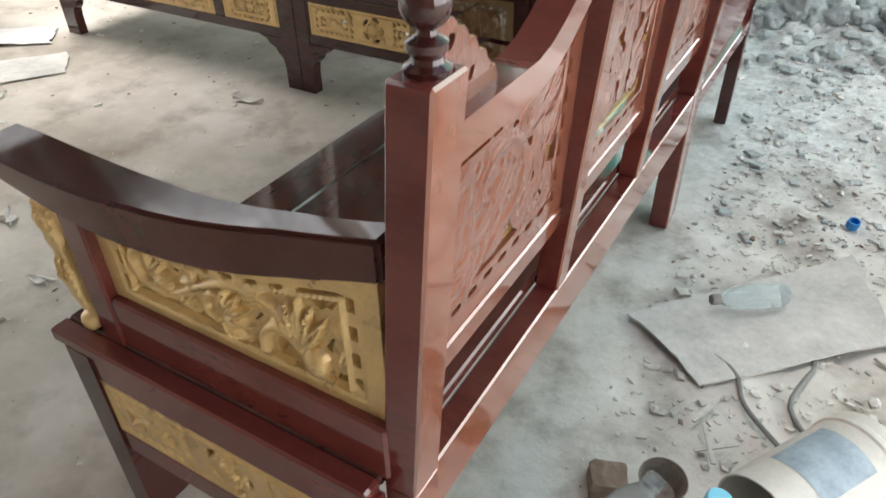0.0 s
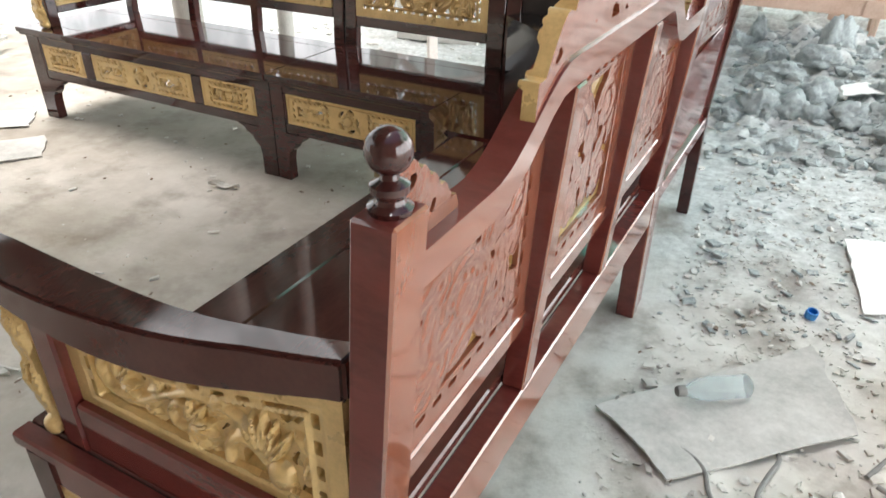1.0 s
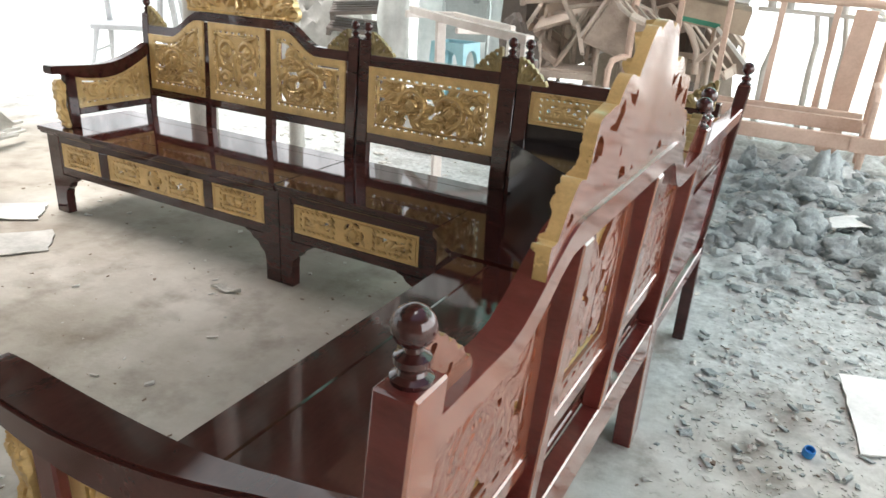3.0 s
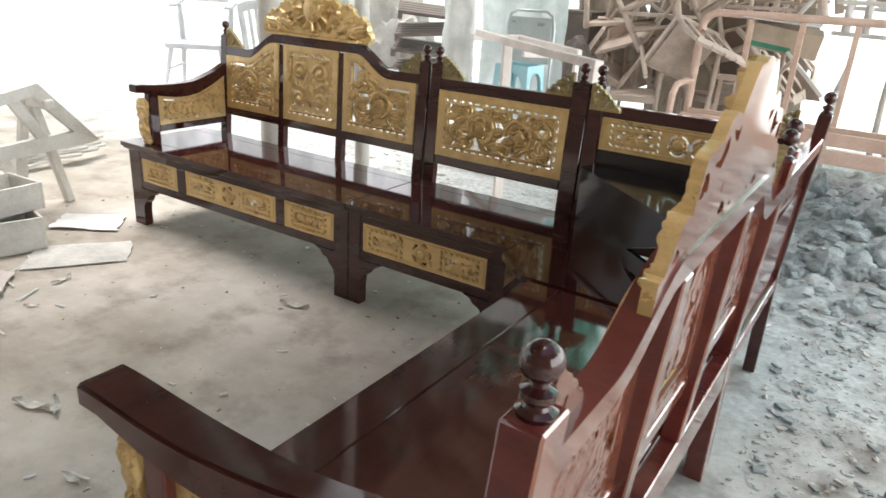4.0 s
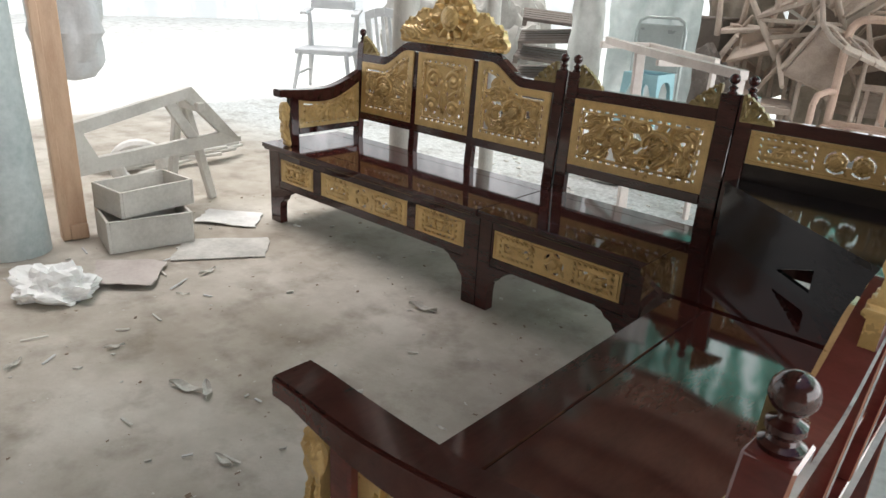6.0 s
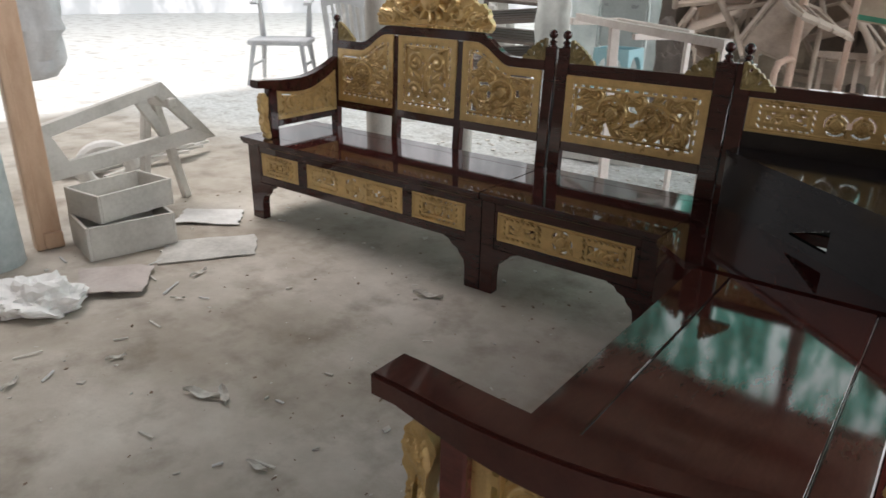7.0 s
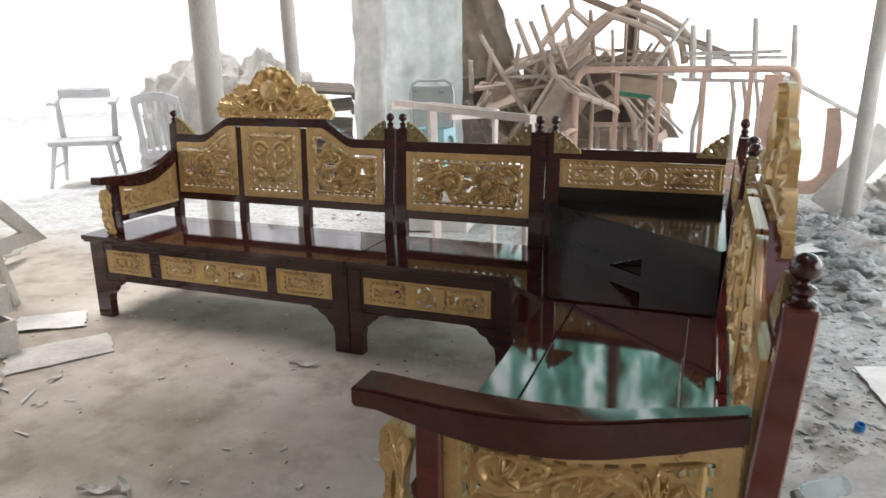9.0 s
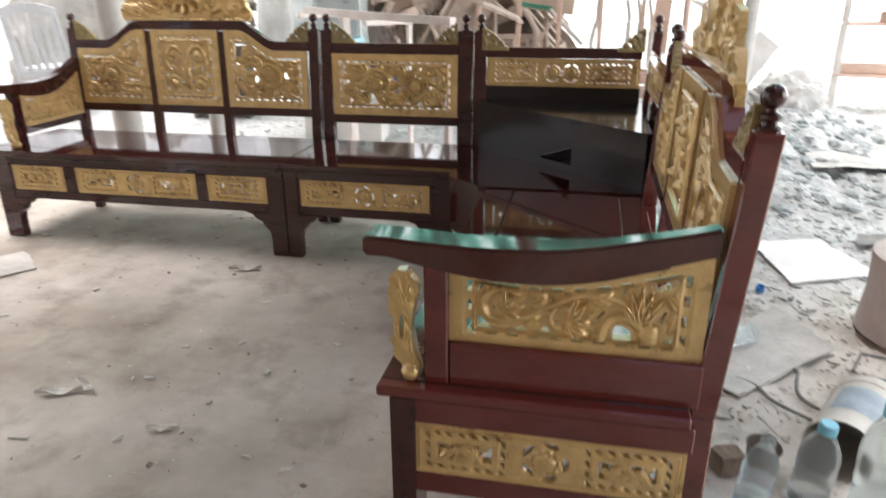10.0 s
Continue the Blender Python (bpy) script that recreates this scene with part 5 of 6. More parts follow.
def bench_frame(m, length, label, mat=RAW, uprights=6, rows=2, h=0.92, group="bare bench frames"):
    """A bare settee frame: rounded corners, uprights in the back, seat rails on legs."""
    root = thing("bench_frame", m, label, "bench", group)
    d, sh, r = 0.55, 0.32, 0.13
    L = length
    arc = [(r - r * math.cos(radians(a)), 0, h - r + r * math.sin(radians(a))) for a in (0, 22, 45, 67, 90)]
    pts = [(0, 0, sh)] + [(x, 0, z) for x, _, z in arc] + [(L - x, 0, z) for x, _, z in reversed(arc)] + [(L, 0, sh)]
    part("back_hoop", tube(bmesh.new(), pts, 0.033, 10), mat, root, "bent hoop of the back", True)
    for k in range(uprights):
        x = L * (k + 1) / (uprights + 1)
        part("upright", bar(bmesh.new(), (x, 0, sh), (x, 0, h - 0.015), 0.045, 0.022), mat, root)
    for z in (sh, 0.56)[:rows]:
        part("back_rail", bar(bmesh.new(), (0, 0, z), (L, 0, z), 0.03, 0.065), mat, root)
    part("front_rail", bar(bmesh.new(), (0, -d, sh - 0.065), (L, -d, sh - 0.065), 0.05, 0.11), mat, root)
    for x in (0.015, L / 2, L - 0.015):
        part("seat_rail", bar(bmesh.new(), (x, -d, sh - 0.02), (x, 0, sh - 0.02), 0.03, 0.06), mat, root)
    for x in (0.0, L):
        hoop = [(x, 0.0, 0.62), (x, -0.2, 0.64), (x, -d + 0.08, 0.63), (x, -d, 0.56), (x, -d, sh)]
        part("armrest", tube(bmesh.new(), hoop, 0.026, 8), mat, root, "", True)
        for y in (-d, 0):
            part("leg", tube(bmesh.new(), [(x, y, sh), (x, y, 0.1), (x, y, 0.0)], [0.028, 0.024, 0.02], 8), mat, root, "", True)
    return root


# the big settee frame on the rubble, and a bare one behind it
BIG = bench_frame(pose(-1.38, 5.95, 0.0), 1.94, "pale orange primed settee frame on the rubble", PINKWOOD, 4, 1, 1.2)
ARC = [radians(-90 + 9 * k) for k in range(11)]
END = [(1.85, 0.2), (2.0, 0.2)] + [(2.02 + 0.21 * math.cos(a), 0.42 + 0.22 * math.sin(a)) for a in ARC] + [(2.235, 0.7), (2.2, 0.9), (2.11, 0.9), (2.12, 0.7)]
END += [(2.02 + 0.1 * math.cos(a), 0.43 + 0.12 * math.sin(a)) for a in reversed(ARC)] + [(1.85, 0.31)]
part("end_panel", prism(bmesh.new(), END, -0.59, -0.54), PINKWOOD, BIG, "broad curved end")
for y, z in ((-0.34, 0.3), (-0.09, 0.31)):
    part("seat_slat", bx(0.04, 1.9, y - 0.02, y + 0.02, z, z + 0.1, 0.004), PINKWOOD, BIG)

# the heap of chair frames
HEAP = [(-1.95, 6.0, 0.0, 0, 0, 20), (-1.5, 6.7, 0.0, 0, 0, -35), (-2.3, 6.4, 0.0, 0, 0, 80), (-1.85, 6.4, 0.85, 120, 20, 40), (-1.1, 6.8, 0.75, 150, 0, 10),
        (-2.15, 6.5, 1.05, 200, 30, 20), (-1.55, 6.6, 1.2, 160, -30, 80), (-1.4, 6.9, 0.9, 95, 40, 150)]
first = chair_frame(pose(*HEAP[0]), "dusty unfinished chair frame in a tangled heap")
second = chair_frame(pose(*HEAP[1]), "unfinished chair frame without arms in a heap", False, 3, 0.44)
for i, h in enumerate(HEAP[2:]):
    copy_thing((first, second)[i % 2], pose(*h))


def frame_part(root, name, pts, r, mat, bent=True):
    """A round tapered or a squared piece of a broken-up frame."""
    if bent:
        n = len(pts)
        part(name, tube(bmesh.new(), pts, [r * (0.75 + 0.25 * k / (n - 1)) for k in range(n)], 10), mat, root, "", True)
    else:
        part(name, bar(bmesh.new(), pts[0], pts[1], r * 2.6, r * 1.3), mat, root)


# an upturned chair on top, its round legs in the air
root = thing("upturned_chair", pose(-1.94, 6.15, 1.14), "upturned unfinished chair with tapered round legs", "chair", "chairs on top of the heap")
for a, b in (((-0.48, 0, 0.41), (-0.01, 0, -0.33)), ((0.06, -0.05, 0.53), (0.36, -0.05, -0.17)), ((-0.2, 0.35, 0.58), (0.01, 0.3, 0.13)), ((0.32, 0.35, 0.6), (0.41, 0.3, 0.27))):
    frame_part(root, "leg", [Vector(a), (Vector(a) + Vector(b)) / 2, Vector(b)], 0.03, RAW)
for a, b in (((-0.24, -0.01, 0.01), (0.3, -0.04, 0.22)), ((-0.2, 0.32, 0.15), (0.38, 0.32, 0.3)), ((-0.1, 0.0, -0.15), (0.3, -0.05, -0.08)), ((-0.24, 0, 0.01), (-0.05, 0.32, 0.18)), ((0.3, -0.04, 0.2), (0.4, 0.32, 0.3))):
    frame_part(root, "rail", (a, b), 0.026, RAW, False)
part("seat", prism(bmesh.new(), [(-0.22, -0.02), (0.28, -0.05), (0.38, 0.3), (-0.12, 0.32)], -0.02, 0.01, "z"), RAW, root)

copy_thing(root, pose(-1.5, 6.55, 1.3, 20, -25, 70))
copy_thing(root, pose(-2.2, 6.6, 0.95, -15, 20, 200))

# bent backs of chairs, one behind the other
for k, (dx, dy, dz) in enumerate(((0, 0, 0), (0.09, 0.14, 0.06), (0.16, 0.3, 0.12))):
    root = thing("bent_chair_back", pose(-1.08 + dx, 6.25 + dy, 1.2 + dz, 0, 3 * k, -4), "pale bent chair back thrown on the heap", "chair back", "bent chair backs")
    frame_part(root, "hoop", [(-0.57, 0, 0.07), (-0.4, 0, 0.22), (-0.22, 0, 0.42), (-0.09, 0, 0.52), (0.16, 0, 0.44), (0.4, 0, 0.33), (0.53, 0, 0.2), (0.58, 0, 0.02)], 0.036, RAW)
    frame_part(root, "slat", ((-0.21, 0, 0.05), (0.4, 0.0, 0.06)), 0.022, RAW, False)
    frame_part(root, "slat", ((-0.02, 0, 0.38), (0.02, 0.0, -0.25)), 0.02, RAW, False)
    frame_part(root, "slat", ((0.25, 0, 0.2), (0.1, 0.0, -0.1)), 0.02, RAW, False)

# a bench standing on its head behind the settee
root = thing("upturned_bench", pose(0, 6.3, 1.1), "upturned bench with dark tapered legs in the air", "bench")
for x, z in ((-0.34, 0.5), (-0.2, 0.46), (0.2, 0.55), (0.53, 0.48)):
    frame_part(root, "leg", [(x - 0.02, 0.0, z), (x, 0, 0.25), (x + 0.01, 0, 0.0)], 0.034, GREYWOOD)
for a, b in (((-0.44, 0, 0.24), (0.42, 0, 0.25)), ((-0.43, 0, 0), (0.59, 0, -0.02)), ((-0.43, 0.3, 0.2), (0.5, 0.3, 0.2))):
    frame_part(root, "rail", (a, b), 0.026, GREYWOOD, False)
for x0, x1, z1 in ((-0.24, -0.29, -0.48), (0.02, 0.06, -0.47), (0.12, 0.17, -0.5), (0.23, 0.28, -0.52)):
    frame_part(root, "curved_upright", [(x0, 0, 0), ((x0 + x1) / 2 + 0.025, 0, z1 * 0.5), (x1, 0, z1), (x1 + 0.02, 0, -1.1)], 0.026, GREYWOOD)

# loose curved arm and boards in front of the heap
root = thing("loose_arm", pose(-0.92, 6.08, 0.88), "pale curved chair arm lying loose on the heap", "armrest")
frame_part(root, "arm_bow", [(-0.2, 0, 0.2), (-0.08, 0, 0.1), (0.02, 0, -0.02), (0.09, 0, -0.15), (0.11, 0, -0.35)], 0.03, RAW)
frame_part(root, "arm_strut", ((0.11, 0, -0.24), (0.28, 0, -0.02)), 0.026, RAW, False)
for a, b, w in (((-0.79, 6.35, 1.64), (0.05, 6.4, 1.24), 0.13), ((-0.4, 6.2, 1.66), (-0.69, 6.2, 1.22), 0.08), ((-0.71, 6.15, 0.93), (-0.38, 6.2, 0.6), 0.18), ((0.3, 6.5, 1.22), (1.25, 6.7, 0.7), 0.14), ((-2.0, 6.7, 0.5), (-0.9, 6.75, 1.0), 0.2), ((-2.2, 6.6, 1.3), (-1.2, 6.9, 0.7), 0.18)):
    bm = bar(bmesh.new(), (0, 0, 0), Vector(b) - Vector(a), w, 0.03)
    solid("plank", bm, GREYWOOD, Matrix.Translation(a), "long grey plank lying across the heap", "plank", "loose planks")

# broad plank leaning beside the settee
solid("plank", bar(bmesh.new(), (0, 0, 0), (0.42, 0.1, 0.62), 0.03, 0.24), GREYWOOD, pose(0.78, 5.35, 0.1), "broad grey plank leaning on the rubble", "plank", "loose planks")

# broad brown boards thrown into the heap
for y, pts in ((7.0, [(-1.75, 2.08), (-1.62, 1.95), (-0.02, 1.26), (0.0, 1.36)]), (6.78, [(-2.12, 0.7), (-1.6, 0.74), (-1.66, 1.31), (-2.12, 1.24)]),
               (6.72, [(-1.36, 0.5), (-0.42, 0.5), (-0.5, 0.62), (-0.86, 0.95), (-1.34, 1.06)]), (6.85, [(-1.55, 0.9), (-0.9, 1.0), (-0.95, 1.15), (-1.5, 1.2)])):
    bm = prism(bmesh.new(), pts, -0.015, 0.015)
    bmesh.ops.bevel(bm, geom=bm.edges[:], offset=0.004, segments=1, affect="EDGES")
    solid("board", bm, BROWNWOOD, Matrix.Translation((0, y, 0)), "broad old brown board leaning in the heap", "board", "brown boards in the heap")

# carton with a green band
m = pose(-0.75, 6.22, 1.03, 8, 8, 10)
root = thing("carton", m, "crushed brown carton with a green printed band", "box")
part("carton_body", bx(-0.27, 0.27, -0.14, 0.14, -0.1, 0.1, 0.006), CARTON, root)
part("printed_band", bx(-0.271, 0.06, -0.1425, -0.139, -0.085, -0.045, 0), GREENPAINT, root)
solid("cardboard", prism(bmesh.new(), [(-0.3, -0.2), (0.28, -0.23), (0.34, 0.14), (-0.22, 0.2)], 0, 0.006, "z"), PAPER, pose(-0.8, 6.15, 1.18, 6, 4, 12), "pale sheet of card on the heap", "card")

# orange panels in the heap
solid("board", bx(-0.08, 0.08, -0.012, 0.012, 0, 1.15, 0.004), PINKWOOD, pose(0.33, 6.12, 0.0, 0, 2, 5), "pale peach upright board behind a settee frame", "board")


def crumple(bm, w, h, nx, nz, amp, seed, fold=0.0, plane="xz"):
    """A sheet with folds."""
    g = []
    for j in range(nz + 1):
        row = []
        for i in range(nx + 1):
            x, z = w * (i / nx - 0.5), h * j / nz
            p = Vector((x * 2.4 + seed, z * 2.4, seed))
            y = amp * (noise.noise(p) + 0.5 * noise.noise(p * 2.7) + 0.22 * noise.noise(p * 7)) + fold * math.sin(x * 26 + 2 * noise.noise(p))
            jx, jz = 0.25 * amp * noise.noise(p * 1.7 + Vector((9, 0, 0))), 0.3 * amp * noise.noise(p * 1.3 + Vector((0, 9, 0)))
            row.append(bm.verts.new((x + jx, y, z + jz) if plane == "xz" else (x + jx, z - h / 2 + jz, y)))
        g.append(row)
    for r, s in zip(g, g[1:]):
        for i in range(nx):
            bm.faces.new((r[i], r[i + 1], s[i + 1], s[i]))
    ext = bmesh.ops.solidify(bm, geom=bm.faces[:], thickness=0.003)
    return bm


def heap_cover(m, rx, ry, h, seed, mat, label, name="draped_cover", category="pile"):
    """A pile under a crumpled cover."""
    bm = bmesh.new()
    bmesh.ops.create_icosphere(bm, subdivisions=5, radius=1.0)
    for v in bm.verts:
        p = v.co * 2.2 + Vector((seed, 0, 0))
        k = 1 + 0.22 * noise.noise(p) + 0.12 * noise.noise(p * 2.6) + 0.06 * abs(noise.noise(p * 6)) + 0.03 * noise.noise(p * 13)
        v.co = Vector((v.co.x * rx * k, v.co.y * ry * k, max(-0.02, (v.co.z * 0.75 + 0.25) * h * k)))
    solid(name, bm, mat, m, label, category, smooth=True)


heap_cover(pose(-5.75, 5.9, 0), 0.95, 0.55, 1.3, 2.0, SACKING, "tall pile under crumpled grey-white plastic sacks")
heap_cover(pose(-4.95, 5.9, 0), 0.72, 0.45, 1.36, 7.0, SACKING, "tall pile wrapped in crumpled plastic")
heap_cover(pose(1.45, 5.7, 0), 0.35, 0.3, 0.4, 11.0, CLOTH, "pile draped with crumpled grey tarpaulin")
heap_cover(pose(-2.5, 5.9, 0), 0.35, 0.3, 0.8, 5.0, DARKWOOD, "dark heap of offcuts")

# hanging tarpaulin and the plastic sheet beside it
bm = crumple(bmesh.new(), 0.34, 2.1, 16, 40, 0.08, 3.0, 0.045)
solid("tarpaulin", bm, TWISTED, pose(-2.72, 4.2, 0.5), "grimy white tarpaulin hanging twisted from a line", "tarpaulin", smooth=True)
bm = crumple(bmesh.new(), 0.75, 2.5, 30, 60, 0.06, 8.0, 0.02)
solid("plastic_sheet", bm, SHEETING, pose(-2.62, 5.05, 0.15, 0, 0, 8), "pale translucent plastic sheet hung as a screen", "sheet", smooth=True)
bm = crumple(bmesh.new(), 0.7, 1.75, 20, 34, 0.14, 12.0, 0.05)
solid("tarpaulin", bm, BROWNCLOTH, pose(-2.3, 6.9, 0.35, 0, -18, 0), "brown-grey cloth slung over the chair heap", "tarpaulin", smooth=True)
bm = lathe(bmesh.new(), [(0.02, 0.0), (0.09, 0.02), (0.15, 0.1), (0.175, 0.25), (0.16, 0.45), (0.12, 0.75), (0.075, 1.2), (0.05, 2.0), (0.03, 3.35)], sides=26)
bmesh.ops.subdivide_edges(bm, edges=bm.edges[:], cuts=2, use_grid_fill=True)
for v in bm.verts:
    v.co += Vector((v.co.x, v.co.y, 0)) * (0.35 * noise.noise(v.co * 6) + 0.2 * noise.noise(v.co * 15))
solid("hanging_sack", bm, PALEGREY, pose(-3.8, 0.93, 0.72), "dark grey sacking bundle hanging from the roof edge", "sacking", smooth=True)

bm = crumple(bmesh.new(), 1.5, 1.3, 30, 26, 0.12, 18.0, 0.03)
solid("tarpaulin", bm, BROWNCLOTH, pose(-1.35, 7.0, 0.05), "brown grimy cloth propped behind the chair heap", "tarpaulin", smooth=True)

# dark stack of slatted seats behind the crest
root = thing("slatted_seat", pose(-3.66, 5.0, 0.05, 8, 3, 12), "dark slatted seat in a leaning stack", "seat", "stacked slatted seats")
for q in range(5):
    part("slat", bx(-0.26, 0.26, -0.2 + 0.09 * q, -0.13 + 0.09 * q, 0, 0.03, 0.004), DARKWOOD, root)
for x in (-0.26, 0.22):
    part("seat_rail", bx(x, x + 0.04, -0.2, 0.23, -0.045, -0.0005, 0.004), DARKWOOD, root)
for k in range(1, 7):
    copy_thing(root, pose(-3.7 + 0.02 * k, 5.0, 0.05 + 0.165 * k, 10, 4 * (-1) ** k, 12 + 4 * k))

# metal chair, cabinet, table and stool
root = thing("metal_chair", pose(-2.4, 4.66, 0.0, 0, 0, 14), "grey tubular metal chair with a rounded back", "chair")
hoop = [(-0.19, 0.2, 0.0), (-0.19, 0.2, 1.02), (-0.17, 0.2, 1.1), (-0.12, 0.2, 1.13), (0.12, 0.2, 1.13), (0.17, 0.2, 1.1), (0.19, 0.2, 1.02), (0.19, 0.2, 0.0)]
part("back_frame", tube(bmesh.new(), hoop, 0.013, 8), STEEL, root, "", True)
part("backrest", bx(-0.175, 0.175, 0.19, 0.21, 0.72, 1.08, 0.008), STEEL, root)
part("seat", bx(-0.2, 0.2, -0.2, 0.19, 0.43, 0.46, 0.01), STEEL, root)
for x in (-0.18, 0.18):
    part("leg", tube(bmesh.new(), [(x, -0.18, 0), (x, -0.18, 0.43)], 0.013, 8), STEEL, root, "", True)
root = thing("cabinet", pose(-2.86, 6.7, 0), "dark old cabinet carcass", "cabinet")
part("cabinet_body", bx(-0.24, 0.24, -0.2, 0.2, 0, 1.09, 0.006), DARKWOOD, root)
part("cabinet_top", bx(-0.26, 0.26, -0.22, 0.21, 1.091, 1.12, 0.006), DARKWOOD, root)
root = thing("table_frame", pose(-2.31, 3.75, 0.0, 0, 0.9, -37.9), "pale sanded table frame with a long bowed front rail", "table")
bow = [(1.6 * k / 14, -0.035 * math.sin(math.pi * k / 14)) for k in range(15)]
part("front_rail", prism(bmesh.new(), bow + [(x, y + 0.045) for x, y in reversed(bow)], 0.978, 1.02, "z"), PALEWOOD, root, "long bowed rail")
part("back_rail", bx(-0.12, 0.78, 0.35, 0.39, 0.925, 0.985, 0.006), PALEWOOD, root)
part("end_rail", bx(-0.1, -0.06, 0.005, 0.3495, 0.94, 0.985, 0.004), PALEWOOD, root)
part("cross_rail", bx(0.74, 0.775, 0.012, 0.3495, 0.93, 0.963, 0.004), PALEWOOD, root)
part("leg", bar(bmesh.new(), (0.53, 0.01, 0.979), (0.6, 0.01, 0.0), 0.06, 0.035), PALEWOOD, root)
part("leg", bx(1.555, 1.597, -0.002, 0.04, 0.0, 0.9775, 0.004), PALEWOOD, root)
part("leg", bx(0.742, 0.772, 0.354, 0.386, 0.0, 0.9245, 0.004), PALEWOOD, root)
solid("work_box", bx(-0.3, 0.3, -0.2, 0.2, 0, 0.365, 0.006), GREYWOOD, pose(-2.14, 4.13, 0, 0, 0, 8), "low dusty wooden work box", "box")
root = thing("plastic_stool", pose(-2.14, 4.13, 0.366, 0, 0, 0), "pale blue square plastic stool on a work box", "stool")
part("seat", bx(-0.122, 0.122, -0.122, 0.122, 0.385, 0.4, 0.006), BLUESEAT, root, "dark hollow square seat")
for k in range(4):
    arch = [(-0.15, 0), (-0.105, 0), (-0.09, 0.29), (-0.07, 0.34), (-0.04, 0.362), (0.0, 0.368), (0.04, 0.362), (0.07, 0.34), (0.09, 0.29), (0.105, 0), (0.15, 0), (0.128, 0.42), (-0.128, 0.42)]
    bm = prism(bmesh.new(), arch, -0.005, 0.005)
    bm.transform(Matrix.Rotation(radians(90 * k), 4, "Z") @ Matrix.Translation((0, -0.146, 0)) @ Matrix.Rotation(radians(-3), 4, "X"))
    part("side_panel", bm, BLUE, root)

# far grey chairs in the glare, the veil of haze put into their colour
root = thing("armchair_frame", pose(-6.7, 4.95, 0, 0, 0, 38), "grey low armchair with a thick top rail, paled for haze", "chair", "grey chairs in the glare")
for x in (-0.27, 0.27):
    part("leg", tube(bmesh.new(), [(x * 1.25, -0.36, 0), (x, -0.26, 0.46)], [0.02, 0.03], 8), PALEGREY, root, "", True)
    part("leg", tube(bmesh.new(), [(x * 1.2, 0.36, 0), (x, 0.24, 0.45), (x * 1.1, 0.27, 0.92)], [0.02, 0.036, 0.028], 8), PALEGREY, root, "", True)
    part("armrest", bar(bmesh.new(), (x * 1.15, 0.02, 0.88), (x * 1.12, 0.36, 0.93), 0.085, 0.035), PALEGREY, root)
    part("stretcher", bar(bmesh.new(), (x * 1.1, -0.31, 0.22), (x * 1.1, 0.3, 0.22), 0.024), PALEGREY, root)
part("seat", bx(-0.34, 0.34, -0.28, 0.28, 0.44, 0.5, 0.012), PALEGREY, root)
part("top_rail", bx(-0.27, 0.27, 0.22, 0.32, 0.935, 1.05, 0.02), PALEGREY, root)
chair_frame(pose(-5.5, 5.15, 0, 0, 0, -160), "grey chair with a slatted back, paled for haze", False, 6, 0.46, PALEGREY, "grey chairs in the glare")

# ---------------------------------------------------------------- left side: column, jamb, crate and frame
bm = tube(bmesh.new(), [(0, 0, -0.02), (0, 0, 0.8), (0.01, 0, 1.6), (0, 0, 4.08)], [0.155, 0.135, 0.13, 0.13], 22)
for v in bm.verts:
    v.co *= 1 + 0.03 * noise.noise(v.co * 5)
solid("column", bm, PLASTER, pose(-3.42, 0.42, 0), "round plastered column with blue-grey stains", "column", smooth=True)
root = thing("door_jamb", pose(-3.43, 0.7, 0, 0, 0, -10), "orange stained wooden door jamb standing upright", "door frame")
part("jamb_post", bx(-0.03, 0.03, -0.065, 0.055, 0, 2.1, 0.004), JAMB, root)
part("jamb_stop", bx(0.03, 0.045, -0.065, -0.028, 0, 2.1, 0.004), JAMB, root)
part("jamb_foot", bx(0.029, 0.05, -0.028, 0.055, 0, 0.08, 0.006), JAMB, root)


def crate(m, w, d, h, label):
    """An open drawer-like box of boards."""
    root = thing("wooden_crate", m, label, "crate", "stacked crates")
    t = 0.014
    for x0, x1, y0, y1 in ((0, w, 0, t), (0, w, d - t, d), (0, t, t, d - t), (w - t, w, t, d - t)):
        part("side_board", bx(x0, x1, y0, y1, 0, h, 0.002), GREYWOOD, root)
    part("bottom_board", bx(t, w - t, t, d - t, 0.004, 0.014, 0.0), GREYWOOD, root)
    return root


crate(pose(-3.39, 0.79, 0, 0, 0, -13), 0.31, 0.4, 0.16, "dusty grey wooden drawer box on the floor")
crate(pose(-3.36, 0.78, 0.161, 0, 0, 4), 0.27, 0.39, 0.13, "open dusty grey wooden drawer box stacked on another")
# sloping four-sided frame lying over the crates and a trestle
root = thing("timber_truss", pose(-3.42, 0, 0, 0, 0, 2), "dusty grey four-sided timber frame propped on crates", "frame")
C = [(0.76, 0.305), (0.74, 0.565), (1.4, 0.7), (1.7, 0.365)]
inner = [(0.86, 0.385), (0.8, 0.515), (1.36, 0.635), (1.56, 0.43)]
for k in range(4):
    q = (k + 1) % 4
    part("frame_bar", prism(bmesh.new(), [C[k], C[q], inner[q], inner[k]], -0.02, 0.02, "x"), GREYWOOD, root)
part("brace", bar(bmesh.new(), (0, 1.27, 0.62), (0, 1.4, 0.41), 0.03, 0.055), GREYWOOD, root)
root = thing("trestle", pose(-3.62, 1.42, 0, 0, 0, 4), "small grey trestle propping a timber frame", "trestle")
part("trestle_leg", bar(bmesh.new(), (0, -0.12, 0), (0, -0.02, 0.6), 0.045), GREYWOOD, root)
part("trestle_leg", bar(bmesh.new(), (0, 0.16, 0), (0, 0.02, 0.6), 0.045), GREYWOOD, root)
